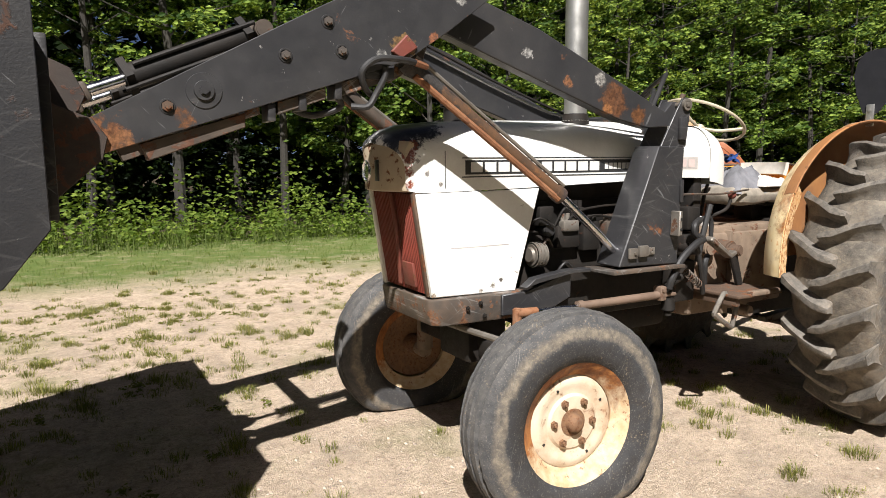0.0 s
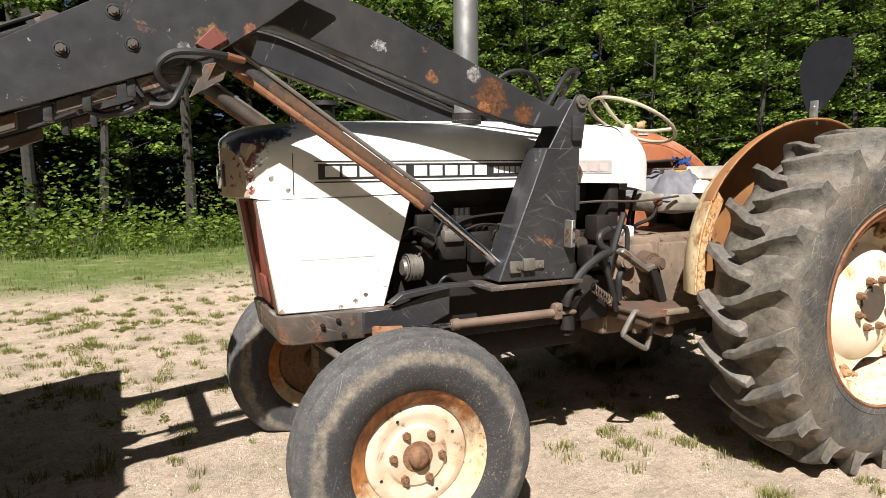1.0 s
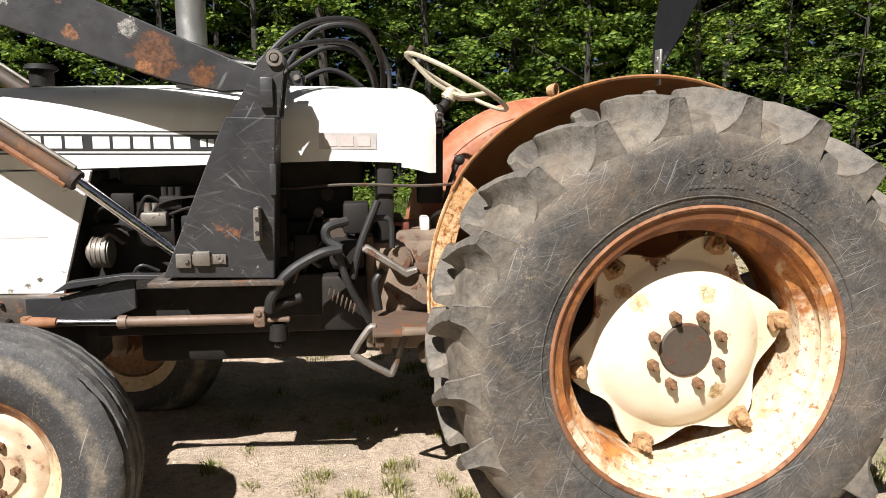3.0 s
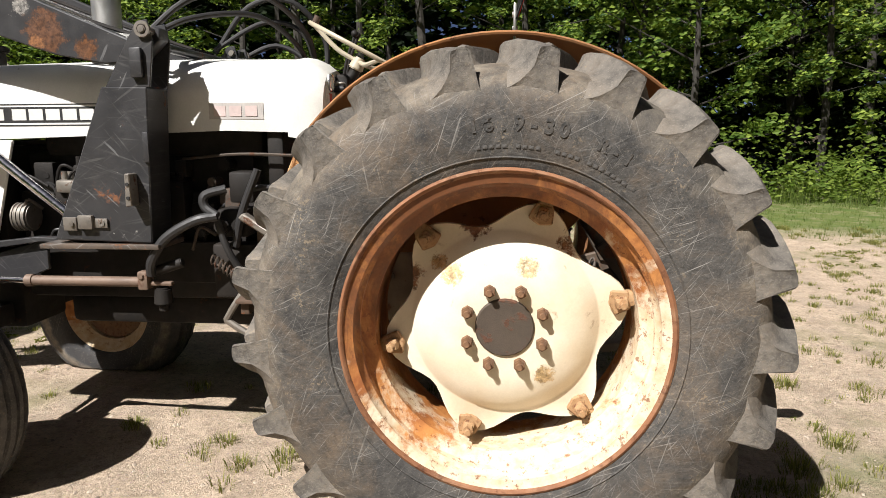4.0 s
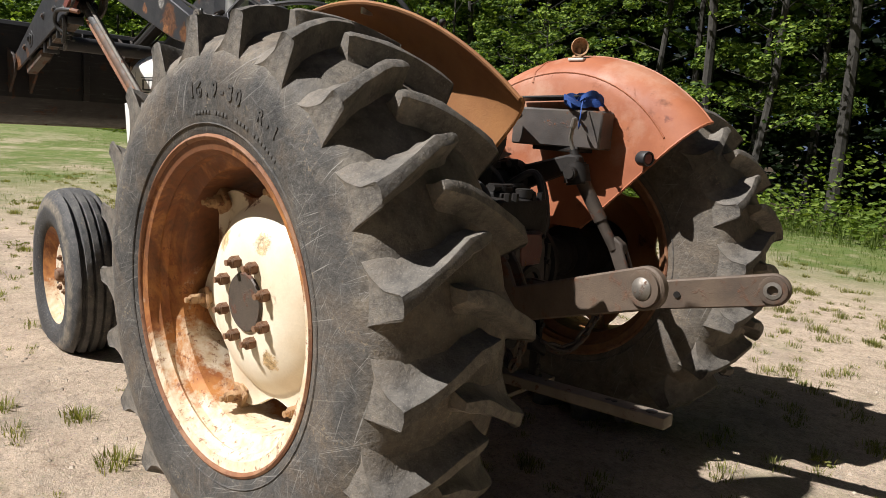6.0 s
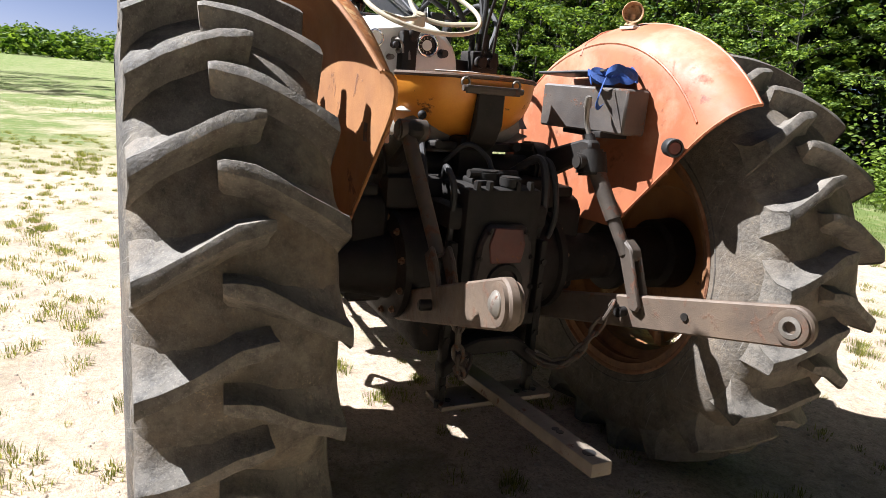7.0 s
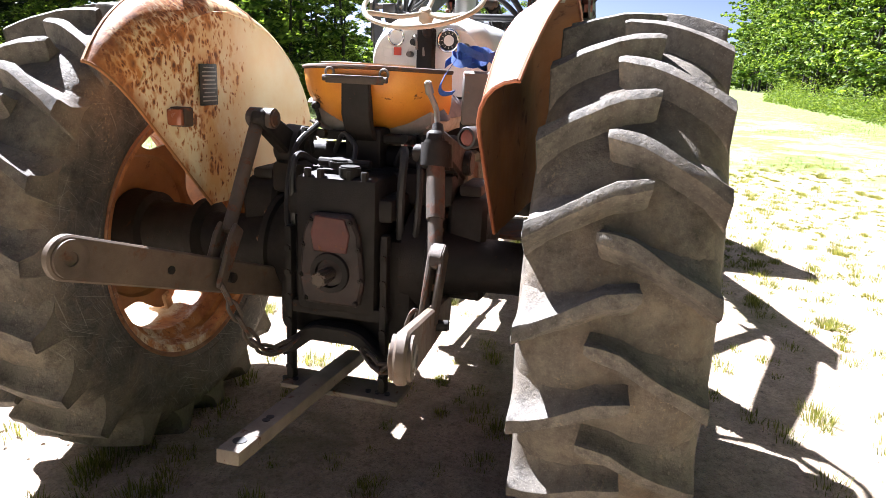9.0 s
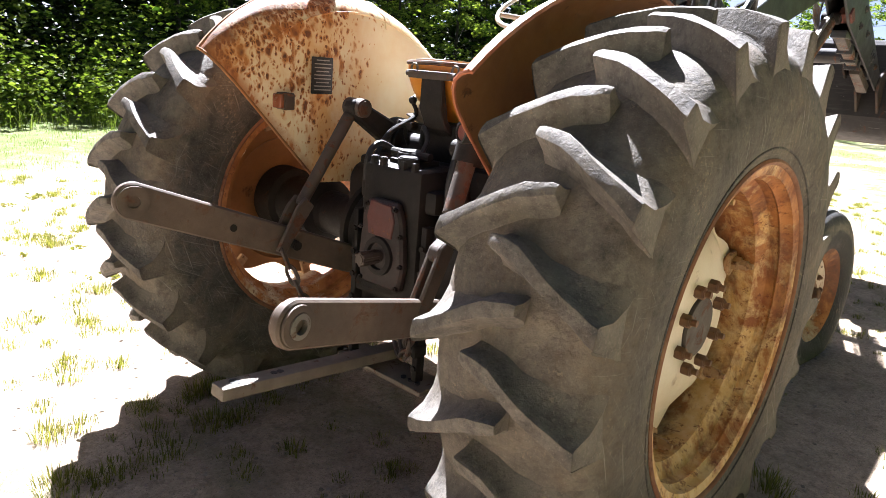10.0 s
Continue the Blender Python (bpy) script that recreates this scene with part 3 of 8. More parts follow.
def smooth_path(pts, per=6):
    pts = [Vector(p) for p in pts]
    if len(pts) < 3:
        return pts
    out = []
    ext = [2 * pts[0] - pts[1]] + pts + [2 * pts[-1] - pts[-2]]
    for i in range(1, len(ext) - 2):
        a, b, c, d = ext[i - 1:i + 3]
        for k in range(per):
            t = k / per
            out.append(0.5 * ((2 * b) + (c - a) * t + (2 * a - 5 * b + 4 * c - d) * t * t + (3 * b - a - 3 * c + d) * t ** 3))
    return out + [pts[-1]]


def tube(bm, pts, r, seg=10, per=6, closed=False):
    """A hose or bent bar along a smooth line."""
    line = smooth_path(pts, per) if per > 1 else [Vector(p) for p in pts]
    n = len(line)
    rings, up = [], None
    for i, p in enumerate(line):
        d = (line[(i + 1) % n] - line[i - 1]) if closed else (line[min(i + 1, n - 1)] - line[max(i - 1, 0)])
        d.normalize()
        if up is None:
            up = d.orthogonal().normalized()
        up = (up - d * up.dot(d)).normalized()
        side = d.cross(up)
        rings.append([bm.verts.new(p + (up * math.cos(a) + side * math.sin(a)) * r) for a in (2 * math.pi * k / seg for k in range(seg))])
    for i in range(n if closed else n - 1):
        a, b = rings[i], rings[(i + 1) % n]
        for k in range(seg):
            bm.faces.new((a[k], a[(k + 1) % seg], b[(k + 1) % seg], b[k]))
    if not closed:
        bm.faces.new(rings[0])
        bm.faces.new(list(reversed(rings[-1])))
    return bm


def lathe(bm, profile, seg=48, closed=False, m=None):
    """Turn a line of (y, radius) points round the y axis."""
    b = bmesh.new()
    rings = [[b.verts.new((r * math.cos(a), y, r * math.sin(a))) for a in (2 * math.pi * k / seg for k in range(seg))] for y, r in profile]
    for i in range(len(rings) if closed else len(rings) - 1):
        p, q = rings[i], rings[(i + 1) % len(rings)]
        for k in range(seg):
            b.faces.new((p[k], p[(k + 1) % seg], q[(k + 1) % seg], q[k]))
    if not closed:
        for ring, (y, r) in ((rings[0], profile[0]), (rings[-1], profile[-1])):
            if r > 1e-4:
                b.faces.new(ring)
    bmesh.ops.remove_doubles(b, verts=b.verts, dist=1e-5)
    return absorb(bm, b, m)


def loft(bm, rows, closed=False):
    """A skin over rows of points, each row as long as the others."""
    g = [[bm.verts.new(p) for p in row] for row in rows]
    for i in range(len(g) - 1):
        for k in range(len(g[i]) - (0 if closed else 1)):
            bm.faces.new((g[i][k], g[i][(k + 1) % len(g[i])], g[i + 1][(k + 1) % len(g[i])], g[i + 1][k]))
    return g


def finish(bm, name, mat, sharp=35, thick=0.0):
    bmesh.ops.recalc_face_normals(bm, faces=bm.faces)
    if thick:
        bmesh.ops.solidify(bm, geom=list(bm.faces), thickness=thick)
        bmesh.ops.recalc_face_normals(bm, faces=bm.faces)
    me = bpy.data.meshes.new(name)
    bm.to_mesh(me)
    bm.free()
    for p in me.polygons:
        p.use_smooth = True
    me.set_sharp_from_angle(angle=radians(sharp))
    me.materials.append(mat)
    return me


def part(name, bm, mat, parent, label="", sharp=35, thick=0.0, at=None):
    ob = new(name, finish(bm, name, M[mat], sharp, thick))
    ob.parent = parent
    if at is not None:
        ob.matrix_basis = at
    if label:
        tagged(ob, label)
    return ob


def thing(name, label, category, at=(0, 0, 0), group="", kind=""):
    ob = new(name)
    ob.empty_display_size = 0.2
    ob.location = at
    return tagged(ob, label, category, group, kind)


def bolt_mesh(name, r, h, mat):
    b = bm_new()
    rod(b, (0, 0.004, 0), (0, -h, 0), r, None, 6, h * 0.12)
    rod(b, (0, -h, 0), (0, -h * 1.55, 0), r * 0.5, None, 10)
    return finish(b, name, M[mat], 30)


def put(name, me, parent, m):
    ob = new(name, me)
    ob.parent = parent
    ob.matrix_basis = m
    return ob


# ---- ground, grass, woods ----
def rise(x, y):
    """Height of the ground: level round the tractor, uneven, with a low hill far off."""
    d = math.hypot(x + 0.5, y)
    near = min(1.0, max(0.0, (d - 1.6) / 4.0))
    h = 0.045 * near * noise.noise(Vector((x * 0.35, y * 0.35, 3.1))) + 0.007 * noise.noise(Vector((x * 2.3, y * 2.3, 7.7)))
    far = max(0.0, -x - 45.0) / 60.0
    return h + 0.9 * min(1.0, far) ** 1.5 * max(0.0, 1 - abs(y + 14) / 60)


def build_ground():
    bm = bm_new()
    xs = [-400, -260, -170, -120, -90, -70, -55, -42, -32, -24, -18, -14, -11] + [-9 + 0.25 * i for i in range(61)] + [8, 11, 15, 20, 28, 40, 60, 100, 200, 400]
    ys = [-400, -200, -100, -60, -36, -24, -17, -13, -10] + [-8 + 0.25 * i for i in range(69)] + [11, 13, 16, 20, 27, 38, 60, 100, 200, 400]
    loft(bm, [[Vector((x, y, rise(x, y))) for y in ys] for x in xs])
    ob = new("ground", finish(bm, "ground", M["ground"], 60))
    tagged(ob, "pale sandy gravel yard that turns into rough green lawn", "ground", kind="structure")


build_ground()


def mesh_from(name, verts, faces, mat):
    me = bpy.data.meshes.new(name)
    me.from_pydata(verts, [], faces)
    me.materials.append(mat)
    return me


def blades(rng, spots, mat, name):
    """Grass: for each (x, y, count, spread, height) a tuft of bent blades."""
    V, T = [], []
    for x, y, count, spread, height in spots:
        for _ in range(count):
            a, d = rng.random() * 6.283, spread * rng.random() ** 0.7
            bx, by = x + d * math.cos(a), y + d * math.sin(a)
            bz = rise(bx, by) - 0.004
            h = height * rng.uniform(0.45, 1.1)
            lean = a + rng.uniform(-0.8, 0.8)
            o = h * rng.uniform(0.15, 0.75)
            w = rng.uniform(0.0009, 0.0019) * (1 + height * 5)
            px, py = -math.sin(lean) * w, math.cos(lean) * w
            k = len(V)
            mx, my = bx + 0.35 * o * math.cos(lean), by + 0.35 * o * math.sin(lean)
            V += [(bx - px, by - py, bz), (bx + px, by + py, bz), (mx + px * 0.8, my + py * 0.8, bz + h * 0.6), (mx - px * 0.8, my - py * 0.8, bz + h * 0.6),
                  (bx + o * math.cos(lean), by + o * math.sin(lean), bz + h)]
            T += [(k, k + 1, k + 2, k + 3), (k + 3, k + 2, k + 4)]
    return mesh_from(name, V, T, mat)


def build_grass():
    rng = random.Random(5)
    spots = []
    while len(spots) < 2000:
        x, y = rng.uniform(-9, 5), rng.uniform(-5.5, 6)
        if (noise.noise(Vector((x * 0.6, y * 0.6, 1.3))) + rng.uniform(-0.45, 0.45)) < -0.05:
            continue
        big = rng.random()
        big = big ** 2
        spots.append((x, y, int(16 + 150 * big), 0.022 + 0.055 * big, 0.020 + 0.036 * big))
    for x0, x1, y0, y1, count in ((0.4, 6.5, -0.8, 5.2, 700), (-4.0, -0.9, -3.2, -1.0, 120), (-7.0, -2.6, -1.0, 4.0, 350), (-10.0, 1.2, -4.5, -1.1, 650), (-10.0, 0.5, 1.2, 5.0, 600), (-1.5, 0.6, -0.9, 0.9, 40)):
        for _ in range(count):
            big = rng.random()
            spots.append((rng.uniform(x0, x1), rng.uniform(y0, y1), int(20 + 60 * big), 0.024 + 0.052 * big, 0.020 + 0.024 * big))
    for x, y in ((-1.02, -0.95), (-0.62, -1.0), (-0.35, -0.72), (-0.55, -0.47), (-0.62, -0.30), (-0.80, -0.42), (-0.75, -0.15), (-1.3, -1.35), (-1.5, -1.2),
                 (-2.5, -0.4), (-2.75, -0.2), (-2.62, 0.25), (-2.3, -0.75), (-0.95, -0.55), (-0.52, -0.62)):
        spots.append((x, y, 34, 0.05, 0.052))
    ob = new("grass_tufts", blades(rng, spots, M["grass"], "grass_tufts"))
    tagged(ob, "scattered small tufts of yellowish green grass growing in the gravel", "grass", kind="stuff")
    spots = []
    for _ in range(5200):
        x, y = rng.uniform(-13, 11), rng.uniform(4.6, 9.2)
        if y + 0.9 * noise.noise(Vector((x * 0.4, y * 0.4, 0))) < 5.1 + rng.random() * 0.8:
            continue
        spots.append((x, y, 9, 0.11, 0.045 + 0.02 * rng.random()))
    for _ in range(3000):
        x, y = rng.uniform(-16, 5), -rng.uniform(4.8, 8.6)
        spots.append((x, y, 8, 0.12, 0.05 + 0.02 * rng.random()))
    for _ in range(5200):
        x, y = -rng.uniform(5.5, 24), rng.uniform(-8, 9)
        if noise.noise(Vector((x * 0.25, y * 0.25, 9))) < -0.05:
            continue
        spots.append((x, y, 7, 0.16, 0.06))
    ob = new("lawn_grass", blades(rng, spots, M["lawn"], "lawn_grass"))
    tagged(ob, "short rough mown lawn along the edge of the woods", "grass", kind="stuff")


build_grass()


def build_stones():
    rng = random.Random(11)
    V, T = [], []
    for _ in range(14000):
        x, y = rng.uniform(-5, 3.6), rng.uniform(-3, 3.4)
        s = 0.003 + 0.009 * rng.random() ** 4
        z = rise(x, y)
        k = len(V)
        V += [(x + s * rng.uniform(0.6, 1.2) * cx, y + s * rng.uniform(0.6, 1.2) * cy, z + s * cz) for cx, cy, cz in
              ((1, 0, 0), (0.35, 0.9, 0), (-0.7, 0.7, 0), (-0.9, -0.4, 0), (0.2, -1, 0), (0.5, 0.2, 0.5), (-0.3, 0.4, 0.55), (-0.1, -0.5, 0.5))]
        T += [(k, k + 1, k + 5), (k + 1, k + 6, k + 5), (k + 1, k + 2, k + 6), (k + 2, k + 3, k + 6), (k + 3, k + 7, k + 6), (k + 3, k + 4, k + 7), (k + 4, k + 5, k + 7), (k + 4, k, k + 5), (k + 5, k + 6, k + 7)]
    me = mesh_from("gravel_stones", V, T, M["stone"])
    tagged(new("gravel_stones", me), "loose small pale gravel stones on the yard", "gravel", kind="stuff")


build_stones()


def leaf_mesh(rng, clumps, size, mat, name, droop=0.35, flat=0.75):
    """Leaves: clumps of (centre, radius, count); each leaf is a folded blade with four corners and a midrib."""
    V, T = [], []
    for c, rad, count in clumps:
        for _ in range(count):
            d = Vector((rng.gauss(0, 1), rng.gauss(0, 1), rng.gauss(0, 0.75)))
            d = d.normalized() * rad * rng.random() ** 0.45
            d.z *= flat / 0.75
            p = c + d
            out = (d.normalized() + Vector((rng.uniform(-0.8, 0.8), rng.uniform(-0.8, 0.8), rng.uniform(-0.5, 0.9)))).normalized()
            axis = out.cross(Vector((0, 0, 1)))
            if axis.length < 0.05:
                axis = Vector((1, 0, 0))
            axis = (axis.normalized() + Vector((0, 0, -droop * rng.random()))).normalized()
            side = axis.cross(out).normalized()
            s = size * rng.uniform(0.55, 1.25)
            k = len(V)
            V += [tuple(p - axis * s * 0.55), tuple(p + side * s * 0.30 + out * s * 0.10), tuple(p + axis * s * 0.55), tuple(p - side * s * 0.30 + out * s * 0.10)]
            T += [(k, k + 1, k + 2), (k, k + 2, k + 3)]
    return mesh_from(name, V, T, mat)


def build_tree(seed, height, spread, leaves, size, bare, mat="leaf"):
    """A woodland tree: tapered trunk, limbs, and a ragged crown of leaf clumps."""
    rng = random.Random(seed)
    tree = thing("tree", "broadleaf woodland tree in full green summer leaf", "tree", group="woodland trees")
    bm = bm_new()
    lean = Vector((rng.uniform(-0.06, 0.06), rng.uniform(-0.06, 0.06), 1))
    top = lean * height * 0.93
    pts = [Vector((0, 0, -0.1)), lean * height * 0.3 + Vector((rng.uniform(-0.1, 0.1), rng.uniform(-0.1, 0.1), 0)), lean * height * 0.6, top]
    for i in range(3):
        rod(bm, pts[i], pts[i + 1], 0.012 * height * (1 - i * 0.28), 0.012 * height * (1 - (i + 1) * 0.28), 8)
    clumps = []
    n = 26
    for i in range(n):
        f = bare + (1 - bare) * (i + rng.random()) / n
        base = lean * height * f
        a = i * 2.4 + rng.uniform(-0.4, 0.4)
        reach = spread * (0.35 + 0.75 * math.sin(math.pi * min(1.0, 0.25 + 0.75 * (1 - f))) ** 0.8) * rng.uniform(0.65, 1.1)
        end = base + Vector((math.cos(a) * reach, math.sin(a) * reach, reach * rng.uniform(0.05, 0.5)))
        rod(bm, base - Vector((0, 0, 0.1)), end, 0.013 * (1.3 - f) + 0.005, 0.003, 5)
        for k in range(3):
            q = base.lerp(end, 0.45 + 0.28 * k) + Vector((rng.uniform(-0.35, 0.35), rng.uniform(-0.35, 0.35), rng.uniform(-0.25, 0.35)))
            clumps.append((q, spread * rng.uniform(0.10, 0.22), max(6, int(leaves / (n * 3) * rng.uniform(0.6, 1.5)))))
    clumps.append((top, spread * 0.3, leaves // 40))
    part("trunk", bm, "bark", tree)
    crown = new("crown", leaf_mesh(rng, clumps, size, M[mat], "crown", 0.35, 0.38))
    crown.parent = tree
    return tree


def build_woods():
    rng = random.Random(21)
    kinds = [build_tree(31, 7.5, 2.1, 7200, 0.114, 0.17), build_tree(32, 8.5, 2.0, 7200, 0.114, 0.22), build_tree(33, 6.2, 1.9, 7000, 0.112, 0.12, "leaf_light"),
             build_tree(34, 9.0, 2.3, 2800, 0.25, 0.14), build_tree(35, 4.0, 1.4, 6000, 0.092, 0.07), build_tree(36, 9.5, 2.2, 6500, 0.112, 0.16), build_tree(37, 9.0, 2.0, 7000, 0.112, 0.34),
             build_tree(38, 7.8, 2.2, 1700, 0.33, 0.10)]
    places = []
    for row, (y, step) in enumerate(((10.6, 1.75), (12.6, 2.0), (15.0, 3.8))):
        x = -84.0 if row < 2 else -44.0
        while x < 24:
            places.append((x + rng.uniform(-0.6, 0.6), y + rng.uniform(-0.7, 0.7) + 0.02 * abs(min(0, x + 6)), rng.choice((0, 1, 2, 4, 1) if row == 0 else (0, 1, 3)), 1.0 if row < 2 else 1.15))
            if row == 2 or places[-1][0] < -22:
                places[-1] = places[-1][:2] + (rng.choice((3, 7)),) + places[-1][3:]
            if row < 2 and -6.5 < places[-1][0] < 1.8:
                places[-1] = (places[-1][0], places[-1][1] + 0.5, rng.choice((5, 6, 6)), 1.0)
            elif row == 0 and places[-1][0] > 2.5:
                places[-1] = (places[-1][0], places[-1][1] - 0.3, rng.choice((0, 2, 2, 2, 4, 1)), 1.0)
            x += step * rng.uniform(0.8, 1.2)
    for y, step in ((-12.5, 1.9), (-14.6, 2.4)):
        x = -30.0
        while x < 9:
            places.append((x + rng.uniform(-0.6, 0.6), y + rng.uniform(-0.7, 0.7), rng.choice((0, 2, 4, 1)) if x > -18 and y > -13 else rng.choice((3, 7)), 0.85))
            x += step * rng.uniform(0.8, 1.25)
    for i in range(46):
        a = radians(rng.uniform(166, 196))
        d = rng.uniform(75, 120)
        places.append((d * math.cos(a), d * math.sin(a), 7, rng.uniform(0.30, 0.48)))
    for x, y in ((-26, -8.5), (-29, -7.5), (-33, -9), (-24, -10.5), (-38, -8)):
        places.append((x, y, rng.choice((0, 1)), 0.95))
    clumps = []
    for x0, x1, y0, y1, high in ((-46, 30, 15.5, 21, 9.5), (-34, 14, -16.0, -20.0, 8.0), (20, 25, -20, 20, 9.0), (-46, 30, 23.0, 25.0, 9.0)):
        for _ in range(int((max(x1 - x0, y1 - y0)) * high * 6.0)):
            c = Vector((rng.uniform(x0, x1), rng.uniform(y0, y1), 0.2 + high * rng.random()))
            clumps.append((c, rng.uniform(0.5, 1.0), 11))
    # near-black leaves carry the shade of the wood's depth in their colour
    ob = new("far_woods", leaf_mesh(rng, clumps, 0.48, M["leaf_shaded"], "far_woods"))
    tagged(ob, "dense foliage deep inside the woods, coloured dark for shade", "woods", kind="stuff")
    clumps = []
    for _ in range(1500):
        y = rng.uniform(-60, 34)
        top = 2.2 + 1.4 * noise.noise(Vector((y * 0.12, 0, 4))) + (2.0 if y < -30 else 0)
        x = -rng.uniform(78, 100)
        clumps.append((Vector((x, y, rise(x, y) + top * rng.random() ** 0.8)), rng.uniform(0.7, 1.3), 16))
    ob = new("tree_line", leaf_mesh(rng, clumps, 0.7, M["leaf"], "tree_line"))
    tagged(ob, "hazy line of trees on the far rise", "woods", kind="stuff")
    used = [False] * len(kinds)
    for x, y, k, s in places:
        m = Matrix.Translation((x, y, rise(x, y) - 0.05)) @ Matrix.Rotation(rng.random() * 6.28, 4, "Z")
        s *= rng.uniform(0.85, 1.15)
        ob = copy_thing(kinds[k], m) if used[k] else kinds[k]
        ob.matrix_basis = m @ Matrix.Diagonal((s, s, s * rng.uniform(0.9, 1.1), 1))
        used[k] = True


build_woods()


def build_brush():
    """The belt of weeds and saplings at the foot of the woods."""
    rng = random.Random(8)
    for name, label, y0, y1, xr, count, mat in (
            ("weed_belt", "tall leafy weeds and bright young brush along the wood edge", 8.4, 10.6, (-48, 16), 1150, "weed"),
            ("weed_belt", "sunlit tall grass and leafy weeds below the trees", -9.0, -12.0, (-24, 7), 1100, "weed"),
            ("brush_belt", "leafy saplings under the trees, coloured dark for shade", -11.5, -14.5, (-34, 9), 420, "leaf_shaded"),
            ("brush_belt", "leafy undergrowth between the tree trunks, coloured dark green for shade", 11.2, 14.5, (-34, 22), 360, "leaf_shaded")):
        clumps = []
        for _ in range(count):
            x, y = rng.uniform(*xr), rng.uniform(y0, y1)
            h = rng.uniform(0.15, 0.55) + 0.9 * rng.random() ** 3 + (rng.uniform(0.3, 1.5) if name == "brush_belt" else (rng.uniform(0.1, 0.55) if y0 < 0 else 0.0))
            z = rise(x, y)
            for k in range(3):
                clumps.append((Vector((x + rng.uniform(-0.15, 0.15), y + rng.uniform(-0.15, 0.15), z + h * (0.2 + 0.4 * k))), 0.16 + 0.22 * h, 16))
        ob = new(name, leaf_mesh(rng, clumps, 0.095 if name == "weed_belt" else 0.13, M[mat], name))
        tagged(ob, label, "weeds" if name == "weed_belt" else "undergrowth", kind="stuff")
    spots = []
    for _ in range(1500):
        x = rng.uniform(-18, 14)
        spots.append((x, rng.uniform(8.2, 9.8), 7, 0.14, rng.uniform(0.12, 0.5)))
    for _ in range(1500):
        spots.append((rng.uniform(-26, 6), -rng.uniform(8.4, 11.0), 8, 0.16, rng.uniform(0.12, 0.45)))
    ob = new("tall_grass", blades(rng, spots, M["lawn"], "tall_grass"))
    tagged(ob, "long uncut grass at the foot of the trees", "grass", kind="stuff")


build_brush()


def build_yard_weeds():
    """Low leafy weeds and clover that creep over the gravel."""
    rng = random.Random(63)
    clumps = []
    for x0, x1, y0, y1, count in ((0.6, 6.0, 1.0, 5.0, 60), (-8.0, -2.6, -0.5, 4.5, 60), (-9.0, 0.5, -4.5, -1.2, 45), (-9.0, -0.5, 1.5, 5.0, 50)):
        for _ in range(count):
            x, y, r = rng.uniform(x0, x1), rng.uniform(y0, y1), 0.03 + 0.13 * rng.random() ** 2.5
            for _ in range(int(2 + 60 * r)):
                px, py = x + rng.gauss(0, 0.6) * r, y + rng.gauss(0, 0.45) * r
                clumps.append((Vector((px, py, rise(px, py) + 0.012)), 0.025, 9))
    ob = new("yard_weeds", leaf_mesh(rng, clumps, 0.020, M["grass"], "yard_weeds", 0.35, 0.45))
    tagged(ob, "low creeping weeds and clover patches on the gravel", "weeds", kind="stuff")


build_yard_weeds()


# ---- tractor: wheels ----
tractor = thing("tractor", "old white and orange farm tractor with rusty fenders, parked on gravel", "tractor")
AXLE_Z, TRACK = 0.69, 0.797
LUGS = 21


CARCASS = [(0.172, 0.395), (0.186, 0.412), (0.197, 0.455), (0.204, 0.52), (0.203, 0.565), (0.194, 0.605), (0.176, 0.636), (0.148, 0.657), (0.108, 0.670), (0.06, 0.678), (0.0, 0.681)]


def carcass_radius(y):
    """Radius of the tyre's body under the tread at the distance y from its middle."""
    y = abs(y)
    for (y0, r0), (y1, r1) in zip(CARCASS[3:], CARCASS[4:]):
        if y1 <= y <= y0:
            return r0 + (r1 - r0) * (y0 - y) / max(1e-6, y0 - y1)
    return 0.56


